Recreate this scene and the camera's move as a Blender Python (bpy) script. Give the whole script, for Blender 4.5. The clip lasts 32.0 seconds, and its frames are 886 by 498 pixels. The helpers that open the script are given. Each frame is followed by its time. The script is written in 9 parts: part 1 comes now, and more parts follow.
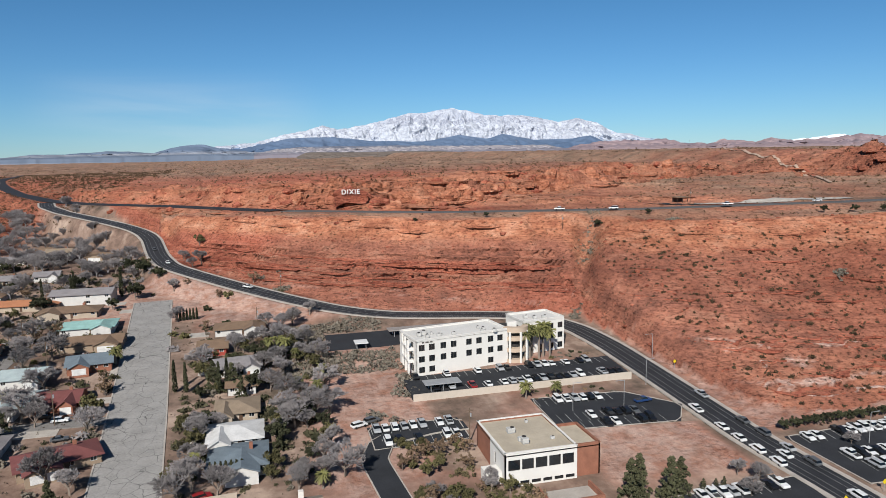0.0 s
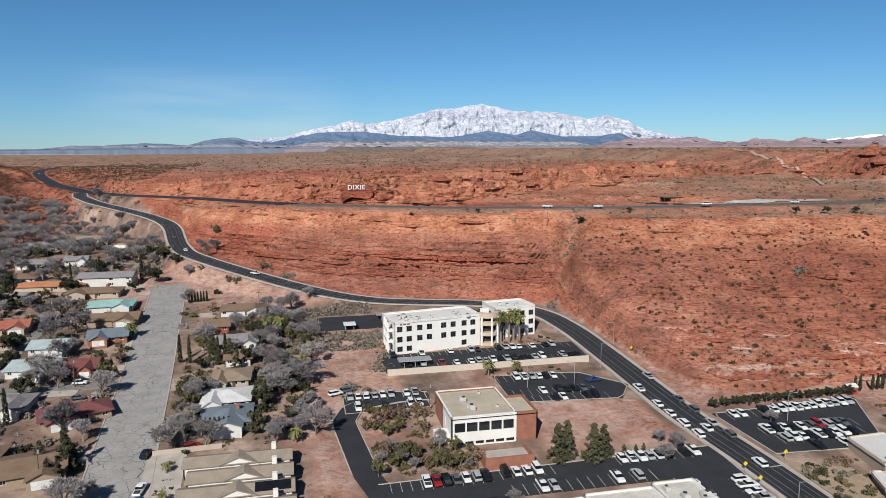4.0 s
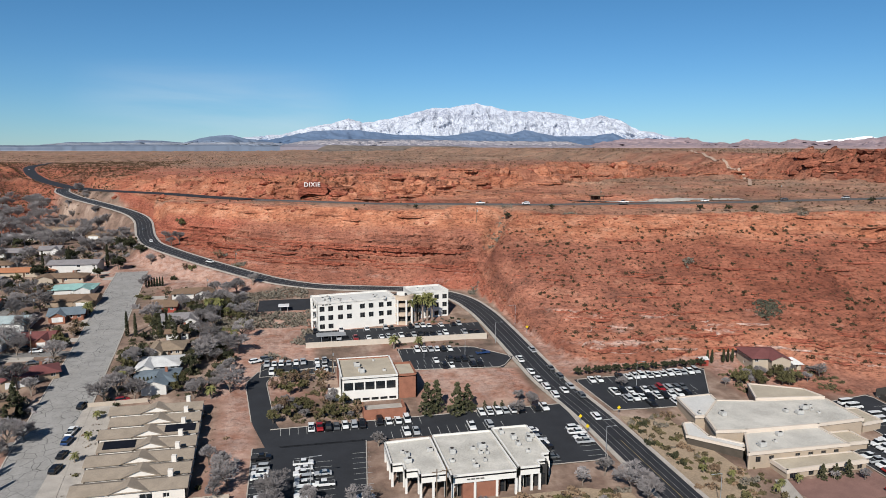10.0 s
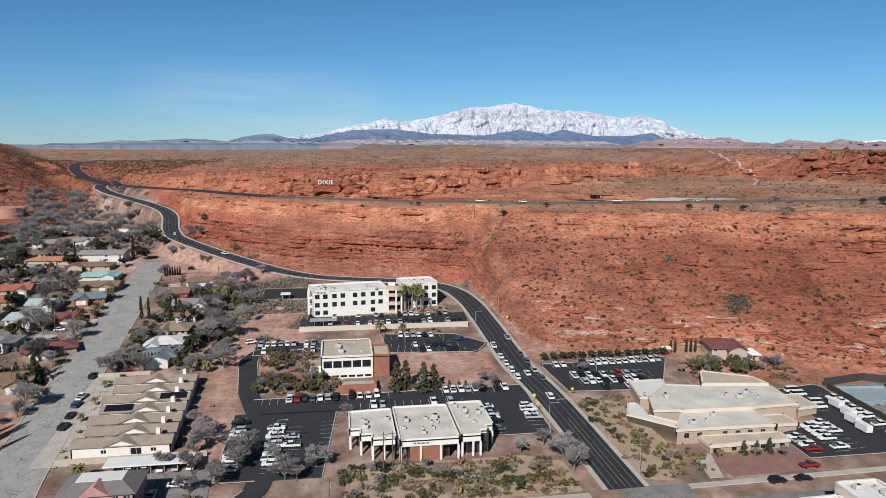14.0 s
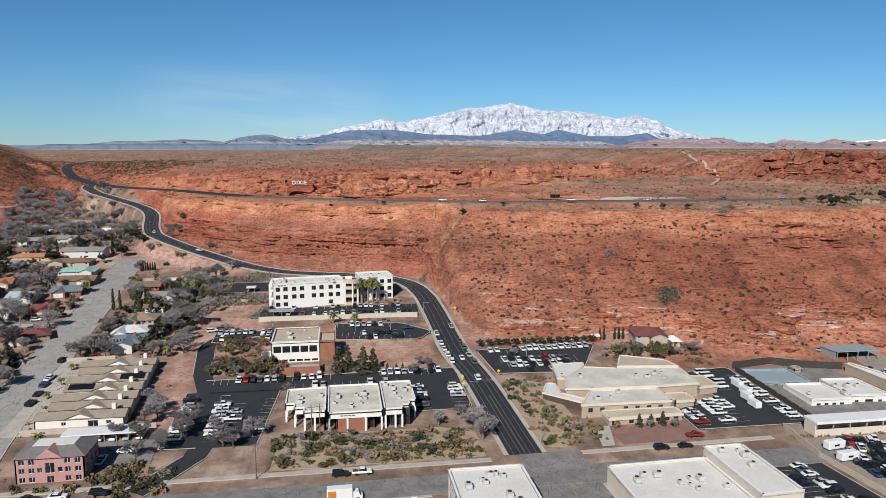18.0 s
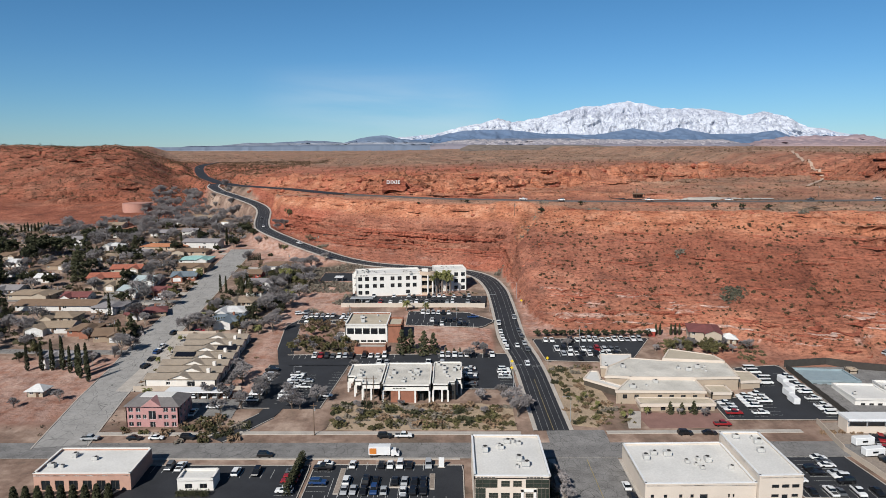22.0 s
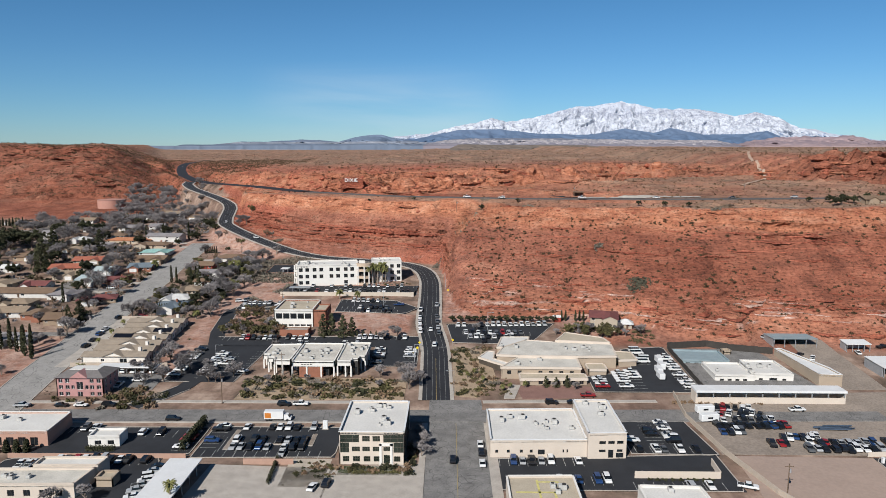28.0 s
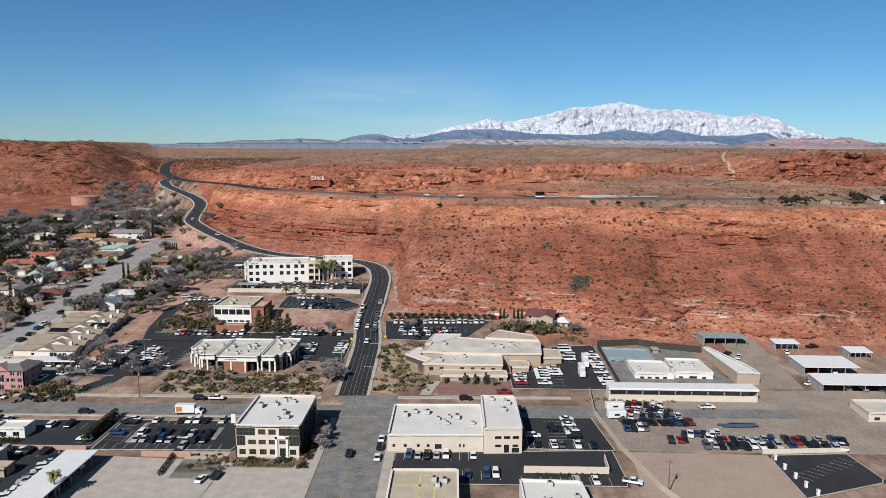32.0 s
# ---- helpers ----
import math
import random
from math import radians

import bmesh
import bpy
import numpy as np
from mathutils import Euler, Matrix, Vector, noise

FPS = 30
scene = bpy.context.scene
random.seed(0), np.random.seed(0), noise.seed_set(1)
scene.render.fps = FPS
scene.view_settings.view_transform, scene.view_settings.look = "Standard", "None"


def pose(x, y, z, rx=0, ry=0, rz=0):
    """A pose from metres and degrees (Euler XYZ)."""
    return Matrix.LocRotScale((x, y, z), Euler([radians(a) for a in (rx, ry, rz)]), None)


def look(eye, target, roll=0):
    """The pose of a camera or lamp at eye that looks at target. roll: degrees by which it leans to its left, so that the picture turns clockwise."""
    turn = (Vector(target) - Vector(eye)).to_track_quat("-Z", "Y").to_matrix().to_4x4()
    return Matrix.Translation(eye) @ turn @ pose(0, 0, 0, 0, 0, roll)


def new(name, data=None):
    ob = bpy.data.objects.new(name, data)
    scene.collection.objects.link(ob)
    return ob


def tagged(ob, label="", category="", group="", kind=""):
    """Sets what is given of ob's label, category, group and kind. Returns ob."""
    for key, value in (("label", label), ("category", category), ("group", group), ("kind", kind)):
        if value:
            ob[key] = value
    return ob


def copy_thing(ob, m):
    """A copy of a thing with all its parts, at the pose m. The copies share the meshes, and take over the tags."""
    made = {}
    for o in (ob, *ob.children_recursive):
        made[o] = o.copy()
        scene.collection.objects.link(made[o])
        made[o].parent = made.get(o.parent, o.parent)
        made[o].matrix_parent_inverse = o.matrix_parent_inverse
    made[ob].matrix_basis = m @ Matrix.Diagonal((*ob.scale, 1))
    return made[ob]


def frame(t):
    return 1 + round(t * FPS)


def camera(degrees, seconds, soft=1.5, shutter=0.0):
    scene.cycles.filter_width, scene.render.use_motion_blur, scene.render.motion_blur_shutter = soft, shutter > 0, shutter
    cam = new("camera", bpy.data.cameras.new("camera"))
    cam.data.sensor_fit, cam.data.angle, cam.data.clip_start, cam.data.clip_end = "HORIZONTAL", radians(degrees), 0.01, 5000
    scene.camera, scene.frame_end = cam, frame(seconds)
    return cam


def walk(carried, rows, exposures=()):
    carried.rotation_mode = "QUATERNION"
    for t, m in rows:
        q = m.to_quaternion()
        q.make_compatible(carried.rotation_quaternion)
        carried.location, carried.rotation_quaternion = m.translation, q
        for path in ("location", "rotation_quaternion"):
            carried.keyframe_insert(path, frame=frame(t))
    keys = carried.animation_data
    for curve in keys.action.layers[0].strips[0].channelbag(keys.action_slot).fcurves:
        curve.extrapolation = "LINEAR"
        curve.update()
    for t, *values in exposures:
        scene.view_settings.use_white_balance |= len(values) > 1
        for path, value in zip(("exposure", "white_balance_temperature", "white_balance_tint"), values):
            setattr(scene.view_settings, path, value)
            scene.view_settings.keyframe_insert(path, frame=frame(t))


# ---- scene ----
cam = camera(65.38, 32.0, soft=0.75)


def aim(yaw, pitch, roll):
    # yaw to the left of +y, pitch up, roll as look() takes it, in degrees
    return pose(0, 0, 0, 0, 0, yaw) @ pose(0, 0, 0, 90 + pitch) @ pose(0, 0, 0, 0, 0, roll)


# seconds, x, y, z, yaw, pitch, roll of the drone's slow backward flight
PATH = [
    (0.0, -172.11, 182.20, 82.80, -14.732, -7.864, -0.967),
    (0.5, -170.92, 178.78, 83.14, -14.320, -7.924, -0.904),
    (1.0, -169.60, 175.21, 83.45, -13.911, -7.990, -0.819),
    (1.5, -168.17, 171.54, 83.75, -13.581, -8.054, -0.713),
    (2.0, -166.61, 167.78, 84.03, -13.317, -8.051, -0.606),
    (2.5, -164.96, 163.97, 84.29, -12.985, -8.117, -0.511),
    (3.0, -163.21, 160.14, 84.53, -12.648, -8.115, -0.426),
    (3.5, -161.37, 156.30, 84.75, -12.313, -8.187, -0.353),
    (5.5, -153.26, 141.12, 85.44, -12.282, -8.260, -0.137),
    (6.0, -151.08, 137.42, 85.58, -12.291, -8.262, -0.092),
    (6.5, -148.86, 133.77, 85.70, -12.300, -8.263, -0.051),
    (7.0, -146.58, 130.16, 85.82, -12.307, -8.264, -0.014),
    (7.5, -144.28, 126.60, 85.92, -12.314, -8.265, 0.020),
    (8.0, -141.94, 123.08, 86.02, -12.320, -8.266, 0.053),
    (8.5, -139.57, 119.61, 86.11, -12.327, -8.335, 0.082),
    (9.0, -137.17, 116.18, 86.20, -12.405, -8.268, 0.106),
    (9.5, -134.76, 112.78, 86.29, -12.409, -8.268, 0.126),
    (10.0, -132.32, 109.41, 86.38, -12.270, -8.337, 0.141),
    (10.5, -129.88, 106.07, 86.47, -11.428, -8.337, 0.157),
    (11.0, -127.42, 102.75, 86.57, -10.592, -8.338, 0.178),
    (11.5, -124.95, 99.44, 86.67, -9.755, -8.340, 0.205),
    (12.0, -122.47, 96.14, 86.77, -8.989, -8.341, 0.237),
    (12.5, -119.98, 92.84, 86.88, -8.861, -8.416, 0.268),
    (13.0, -117.49, 89.55, 87.00, -8.866, -8.418, 0.294),
    (13.5, -115.00, 86.25, 87.13, -8.938, -8.420, 0.314),
    (14.0, -112.49, 82.94, 87.26, -8.941, -8.421, 0.328),
    (14.5, -109.98, 79.63, 87.41, -8.943, -8.422, 0.336),
    (16.5, -99.87, 66.25, 88.05, -8.947, -8.424, 0.357),
    (17.0, -97.32, 62.88, 88.23, -8.943, -8.422, 0.338),
    (17.5, -94.75, 59.50, 88.41, -8.937, -8.420, 0.306),
    (18.0, -92.16, 56.12, 88.60, -8.927, -8.415, 0.261),
    (18.5, -89.55, 52.74, 88.79, -8.845, -8.338, 0.201),
    (19.0, -86.92, 49.37, 88.97, -7.092, -8.326, 0.142),
    (19.5, -84.26, 46.01, 89.16, -5.218, -8.379, 0.084),
    (20.0, -81.58, 42.69, 89.34, -3.766, -8.356, 0.025),
    (20.5, -78.86, 39.39, 89.52, -2.200, -8.396, -0.023),
    (21.0, -76.10, 36.13, 89.70, -0.584, -8.433, -0.060),
    (21.5, -73.31, 32.93, 89.86, 0.546, -8.408, -0.086),
    (22.0, -70.47, 29.80, 90.02, 0.744, -8.468, -0.101),
    (22.5, -67.58, 26.74, 90.16, 0.415, -8.471, -0.112),
    (23.0, -64.64, 23.78, 90.29, 0.418, -8.467, -0.130),
    (23.5, -61.64, 20.91, 90.40, 0.489, -8.532, -0.153),
    (24.0, -58.59, 18.17, 90.50, 0.495, -8.524, -0.183),
    (24.5, -55.48, 15.55, 90.58, 0.498, -8.520, -0.199),
    (25.0, -52.30, 13.08, 90.64, 0.497, -8.521, -0.195),
    (25.5, -49.05, 10.77, 90.68, 0.492, -8.527, -0.171),
    (27.5, -35.32, 3.38, 90.65, 0.647, -8.511, 0.056),
    (28.0, -31.69, 2.06, 90.60, 0.701, -8.523, 0.106),
    (28.5, -27.99, 0.96, 90.54, 0.757, -8.533, 0.149),
    (29.0, -24.21, 0.11, 90.46, 0.818, -8.542, 0.185),
    (29.5, -20.35, -0.49, 90.37, 0.875, -8.550, 0.221),
    (30.0, -16.41, -0.85, 90.29, 0.930, -8.561, 0.263),
    (30.5, -12.39, -0.95, 90.20, 0.984, -8.573, 0.312),
    (31.0, -8.31, -0.80, 90.12, 0.913, -8.521, 0.367),
    (31.5, -4.15, -0.40, 90.05, 0.902, -8.534, 0.417),
    (32.0, 0.07, 0.25, 90.01, 0.895, -8.544, 0.454),
]
walk(cam, [(t, Matrix.Translation((x, y, z)) @ aim(a, b, c)) for t, x, y, z, a, b, c in PATH])

# ---- world, sun ----
SUN_ELEV, SUN_FROM = 37.0, (-0.47, -0.88)  # degrees up; compass way on the plan towards the sun
world = bpy.data.worlds.new("sky")
scene.world = world
world.use_nodes = True
wn, wl = world.node_tree.nodes, world.node_tree.links
sky = wn.new("ShaderNodeTexSky")
sky.sky_type, sky.sun_disc = "NISHITA", False
sky.sun_elevation = radians(SUN_ELEV)
sky.sun_rotation = math.atan2(SUN_FROM[0], SUN_FROM[1])
sky.altitude, sky.air_density, sky.dust_density, sky.ozone_density = 900, 1.0, 0.0, 6.0
wn["Background"].inputs["Strength"].default_value = 0.0555
tint = wn.new("ShaderNodeMix")
tint.data_type, tint.blend_type = "RGBA", "MULTIPLY"
tint.inputs["Factor"].default_value = 1.0
wl.new(sky.outputs[0], tint.inputs["A"])
# a bluer horizon, and thin high cloud drawn out sideways
way, split, rise, low = (wn.new(k) for k in ("ShaderNodeTexCoord", "ShaderNodeSeparateXYZ", "ShaderNodeMapRange", "ShaderNodeMix"))
wl.new(way.outputs["Generated"], split.inputs[0]), wl.new(split.outputs["Z"], rise.inputs["Value"])
rise.inputs["From Min"].default_value, rise.inputs["From Max"].default_value = 0.0, 0.25
low.data_type = "RGBA"
low.inputs["A"].default_value, low.inputs["B"].default_value = (0.70, 0.99, 1.24, 1), (0.57, 0.975, 1.09, 1)
wl.new(rise.outputs[0], low.inputs["Factor"])
high, crown = wn.new("ShaderNodeMapRange"), wn.new("ShaderNodeMix")
high.inputs["From Min"].default_value, high.inputs["From Max"].default_value = 0.26, 0.75
crown.data_type = "RGBA"
crown.inputs["B"].default_value = (0.60, 0.72, 0.76, 1)
wl.new(split.outputs["Z"], high.inputs["Value"]), wl.new(high.outputs[0], crown.inputs["Factor"])
wl.new(low.outputs["Result"], crown.inputs["A"]), wl.new(crown.outputs["Result"], tint.inputs["B"])
drift, wisp, thin, veil = (wn.new(k) for k in ("ShaderNodeMapping", "ShaderNodeTexNoise", "ShaderNodeMapRange", "ShaderNodeMix"))
drift.inputs["Scale"].default_value, drift.inputs["Rotation"].default_value = (2.2, 2.2, 17.0), (0.05, 0.12, 0.5)
wl.new(way.outputs["Generated"], drift.inputs[0]), wl.new(drift.outputs[0], wisp.inputs["Vector"])
wisp.inputs["Scale"].default_value, wisp.inputs["Detail"].default_value, wisp.inputs["Distortion"].default_value = 1.3, 6, 0.6
thin.inputs["From Min"].default_value, thin.inputs["From Max"].default_value, thin.inputs["To Max"].default_value = 0.32, 0.72, 0.40
toward, bank, both = wn.new("ShaderNodeVectorMath"), wn.new("ShaderNodeMapRange"), wn.new("ShaderNodeMath")
toward.operation, both.operation, bank.interpolation_type = "DOT_PRODUCT", "MULTIPLY", "SMOOTHSTEP"
toward.inputs[1].default_value = (-0.095, 0.994, 0.050)
bank.inputs["From Min"].default_value, bank.inputs["From Max"].default_value, bank.inputs["To Min"].default_value = 0.980, 0.999, 0.04
wl.new(way.outputs["Generated"], toward.inputs[0]), wl.new(toward.outputs["Value"], bank.inputs["Value"])
wl.new(wisp.outputs["Fac"], thin.inputs["Value"]), wl.new(thin.outputs[0], both.inputs[0]), wl.new(bank.outputs[0], both.inputs[1])
ceiling, flat = wn.new("ShaderNodeMapRange"), wn.new("ShaderNodeMath")
ceiling.interpolation_type, flat.operation = "SMOOTHSTEP", "MULTIPLY"
ceiling.inputs["From Min"].default_value, ceiling.inputs["From Max"].default_value = 0.125, 0.06
wl.new(split.outputs["Z"], ceiling.inputs["Value"]), wl.new(ceiling.outputs[0], flat.inputs[0]), wl.new(both.outputs[0], flat.inputs[1])
wl.new(flat.outputs[0], veil.inputs["Factor"])
veil.data_type = "RGBA"
veil.inputs["B"].default_value = (9.0, 10.5, 11.5, 1)
wl.new(tint.outputs["Result"], veil.inputs["A"])
wl.new(veil.outputs["Result"], wn["Background"].inputs["Color"])
sun = new("sun", bpy.data.lights.new("sun", "SUN"))
sun.data.energy, sun.data.angle, sun.data.color = 5.0, radians(0.5), (1.0, 0.97, 0.925)
sun.matrix_basis = look((0, 0, 500), (-SUN_FROM[0] * 500, -SUN_FROM[1] * 500, 500 - 500 * math.tan(radians(SUN_ELEV))))
scene.view_settings.exposure = 0.37

# ---- materials ----
MATS = {}


def mat(name, color, rough=0.8, metal=0.0, vary=0.25, scale=0.6, fine=9.0, bump=0.15, spec=0.3, second=None, obj=0.0, crack=0.0):
    """A surface of one base colour, with stains at one scale, grain at another, and fine relief."""
    if name in MATS:
        return MATS[name]
    m = bpy.data.materials.new(name)
    m.use_nodes = True
    n, l = m.node_tree.nodes, m.node_tree.links
    b = n["Principled BSDF"]
    b.inputs["Roughness"].default_value, b.inputs["Metallic"].default_value = rough, metal
    b.inputs["Specular IOR Level"].default_value = spec
    geo = n.new("ShaderNodeNewGeometry")
    n1, n2 = n.new("ShaderNodeTexNoise"), n.new("ShaderNodeTexNoise")
    n1.inputs["Scale"].default_value, n1.inputs["Detail"].default_value = scale, 4
    n2.inputs["Scale"].default_value, n2.inputs["Detail"].default_value = fine, 2
    for q in (n1, n2):
        l.new(geo.outputs["Position"], q.inputs["Vector"])
    add = n.new("ShaderNodeMath")
    add.operation = "ADD"
    l.new(n1.outputs["Fac"], add.inputs[0]), l.new(n2.outputs["Fac"], add.inputs[1])
    ramp = n.new("ShaderNodeMapRange")
    ramp.inputs["From Min"].default_value, ramp.inputs["From Max"].default_value = 0.7, 1.3
    l.new(add.outputs[0], ramp.inputs["Value"])
    mix = n.new("ShaderNodeMix")
    mix.data_type = "RGBA"
    color = [c * 0.74 for c in color]
    dark = [c * (1 - vary) for c in color]
    light = second or [min(1, c * (1 + vary * 0.7)) for c in color]
    mix.inputs["A"].default_value, mix.inputs["B"].default_value = (*dark, 1), (*light, 1)
    l.new(ramp.outputs[0], mix.inputs["Factor"])
    out = mix.outputs["Result"]
    if obj:
        info, hsv, mr = n.new("ShaderNodeObjectInfo"), n.new("ShaderNodeHueSaturation"), n.new("ShaderNodeMapRange")
        mr.inputs["To Min"].default_value, mr.inputs["To Max"].default_value = 1 - obj, 1 + obj
        l.new(info.outputs["Random"], mr.inputs["Value"]), l.new(mr.outputs[0], hsv.inputs["Value"])
        l.new(out, hsv.inputs["Color"])
        out = hsv.outputs["Color"]
    if crack:
        warp, vor, edge, mul = n.new("ShaderNodeMix"), n.new("ShaderNodeTexVoronoi"), n.new("ShaderNodeMapRange"), n.new("ShaderNodeMix")
        warp.data_type, mul.data_type, mul.blend_type, vor.feature = "RGBA", "RGBA", "MULTIPLY", "DISTANCE_TO_EDGE"
        warp.blend_type = "ADD"
        warp.inputs["Factor"].default_value = 5.0
        l.new(geo.outputs["Position"], warp.inputs["A"]), l.new(n1.outputs["Color"], warp.inputs["B"])
        vor.inputs["Scale"].default_value = crack
        l.new(warp.outputs["Result"], vor.inputs["Vector"]), l.new(vor.outputs["Distance"], edge.inputs["Value"])
        edge.inputs["From Min"].default_value, edge.inputs["From Max"].default_value = 0.004, 0.024
        edge.inputs["To Min"].default_value = 0.26
        some, far = n.new("ShaderNodeTexNoise"), n.new("ShaderNodeMapRange")
        some.inputs["Scale"].default_value, some.inputs["Detail"].default_value = 0.11, 3
        far.inputs["From Min"].default_value, far.inputs["From Max"].default_value, far.inputs["To Min"].default_value = 0.38, 0.60, 0.35
        l.new(geo.outputs["Position"], some.inputs["Vector"]), l.new(some.outputs["Fac"], far.inputs["Value"])
        l.new(far.outputs[0], mul.inputs["Factor"])
        l.new(out, mul.inputs["A"]), l.new(edge.outputs[0], mul.inputs["B"])
        out = mul.outputs["Result"]
    l.new(out, b.inputs["Base Color"])
    if bump:
        bp = n.new("ShaderNodeBump")
        bp.inputs["Strength"].default_value, bp.inputs["Distance"].default_value = bump, 0.05
        l.new(n2.outputs["Fac"], bp.inputs["Height"]), l.new(bp.outputs[0], b.inputs["Normal"])
    MATS[name] = m
    return m


def terrain_material():
    """Red sandstone in level beds, with talus, sage flats and town soil where the sheet says so."""
    m = bpy.data.materials.new("red_desert_ground")
    m.use_nodes = True
    n, l = m.node_tree.nodes, m.node_tree.links
    b = n["Principled BSDF"]
    b.inputs["Roughness"].default_value, b.inputs["Specular IOR Level"].default_value = 0.95, 0.1
    geo, sep = n.new("ShaderNodeNewGeometry"), n.new("ShaderNodeSeparateXYZ")
    l.new(geo.outputs["Position"], sep.inputs[0])

    def noise_at(scale, detail, squash=1.0):
        mp, t = n.new("ShaderNodeMapping"), n.new("ShaderNodeTexNoise")
        mp.inputs["Scale"].default_value = squash if isinstance(squash, tuple) else (1, 1, squash)
        t.inputs["Scale"].default_value, t.inputs["Detail"].default_value = scale, detail
        t.inputs["Roughness"].default_value = 0.65
        l.new(geo.outputs["Position"], mp.inputs[0]), l.new(mp.outputs[0], t.inputs["Vector"])
        return t.outputs["Fac"]

    def ramp(fac, stops):
        r = n.new("ShaderNodeValToRGB")
        while len(r.color_ramp.elements) < len(stops):
            r.color_ramp.elements.new(0.5)
        for e, (p, c) in zip(r.color_ramp.elements, stops):
            e.position, e.color = p, (*c, 1)
        l.new(fac, r.inputs[0])
        return r.outputs[0]

    def mix(fac, a, c, mode="MIX"):
        x = n.new("ShaderNodeMix")
        x.data_type, x.blend_type = "RGBA", mode
        if isinstance(fac, float):
            x.inputs["Factor"].default_value = fac
        else:
            l.new(fac, x.inputs["Factor"])
        l.new(a, x.inputs["A"]), l.new(c, x.inputs["B"])
        return x.outputs["Result"]

    def attr(name):
        a = n.new("ShaderNodeAttribute")
        a.attribute_name = name
        return a.outputs["Fac"]

    strata = noise_at(0.030, 6, 9.0)
    beds = ramp(strata, [(0.28, (0.272, 0.088, 0.058)), (0.40, (0.390, 0.131, 0.079)), (0.47, (0.327, 0.101, 0.064)), (0.51, (0.418, 0.153, 0.097)), (0.57, (0.363, 0.116, 0.074)), (0.61, (0.290, 0.088, 0.056)), (0.66, (0.426, 0.163, 0.101)), (0.80, (0.526, 0.280, 0.206))])
    blotch = ramp(noise_at(0.035, 6), [(0.3, (0.78, 0.74, 0.73)), (0.55, (1.0, 1.0, 1.0)), (0.75, (1.22, 1.24, 1.2))])
    rock = mix(1.0, beds, blotch, "MULTIPLY")
    drip = ramp(noise_at(0.22, 5, (1.0, 0.10, 0.10)), [(0.36, (0.70, 0.66, 0.66)), (0.5, (1, 1, 1)), (0.66, (1.22, 1.24, 1.24))])
    worn = ramp(noise_at(0.016, 5), [(0.36, (0.74, 0.70, 0.70)), (0.5, (0.95, 0.95, 0.95)), (0.64, (1.12, 1.14, 1.14))])
    talus = ramp(noise_at(0.06, 9, 2.4), [(0.28, (0.151, 0.071, 0.051)), (0.45, (0.277, 0.111, 0.074)), (0.55, (0.339, 0.137, 0.088)), (0.74, (0.410, 0.212, 0.145))])
    rim = ramp(noise_at(0.08, 8, 2.6), [(0.3, (0.282, 0.099, 0.058)), (0.5, (0.444, 0.180, 0.101)), (0.72, (0.544, 0.289, 0.187))])
    sage = ramp(noise_at(0.05, 8), [(0.3, (0.128, 0.103, 0.075)), (0.46, (0.257, 0.169, 0.121)), (0.60, (0.341, 0.203, 0.138)), (0.75, (0.235, 0.196, 0.147))])
    soil = ramp(noise_at(0.07, 6), [(0.3, (0.085, 0.066, 0.050)), (0.5, (0.21, 0.143, 0.110)), (0.66, (0.35, 0.262, 0.205))])
    pale = ramp(noise_at(0.2, 4, 3.0), [(0.35, (0.383, 0.189, 0.132)), (0.6, (0.612, 0.473, 0.405))])
    col = mix(attr("talus"), rock, talus)
    col = mix(attr("rim"), col, rim)
    col = mix(attr("pale"), col, pale)
    deep = ramp(noise_at(0.06, 9, 2.6), [(0.3, (0.125, 0.050, 0.034)), (0.45, (0.232, 0.084, 0.053)), (0.56, (0.288, 0.104, 0.064)), (0.72, (0.354, 0.154, 0.100))])
    col = mix(attr("deep"), col, deep)
    col = mix(attr("sage"), col, sage)
    col = mix(attr("soil"), col, soil)
    speck = ramp(noise_at(0.62, 6, 1.6), [(0.36, (0.40, 0.39, 0.39)), (0.46, (0.88, 0.88, 0.88)), (0.58, (1.0, 1.0, 1.0)), (0.70, (1.28, 1.25, 1.2))])
    # town soil is trodden smooth: less speckle and relief there
    calm = n.new("ShaderNodeMapRange")
    calm.inputs["From Max"].default_value, calm.inputs["To Min"].default_value, calm.inputs["To Max"].default_value = 0.6, 1.0, 0.22
    l.new(attr("soil"), calm.inputs["Value"])
    col = mix(calm.outputs[0], col, mix(1.0, col, speck, "MULTIPLY"))
    col = mix(0.4, col, mix(1.0, col, drip, "MULTIPLY"))
    col = mix(0.93, col, mix(1.0, col, worn, "MULTIPLY"))
    l.new(col, b.inputs["Base Color"])
    bp = n.new("ShaderNodeBump")
    bp.inputs["Strength"].default_value, bp.inputs["Distance"].default_value = 1.0, 0.9
    l.new(noise_at(0.45, 7, 1.6), bp.inputs["Height"])
    b2 = n.new("ShaderNodeBump")
    b2.inputs["Strength"].default_value, b2.inputs["Distance"].default_value = 0.9, 4.0
    l.new(calm.outputs[0], b2.inputs["Strength"]), l.new(calm.outputs[0], bp.inputs["Strength"])
    l.new(strata, b2.inputs["Height"]), l.new(b2.outputs[0], bp.inputs["Normal"]), l.new(bp.outputs[0], b.inputs["Normal"])
    return m

# ---- building tools ----
def part(name, bm, material, parent=None, label=""):
    me = bpy.data.meshes.new(name)
    bm.to_mesh(me)
    bm.free()
    me.materials.append(material)
    ob = new(name, me)
    if parent:
        ob.parent = parent
    if label:
        ob["label"] = label
    return ob


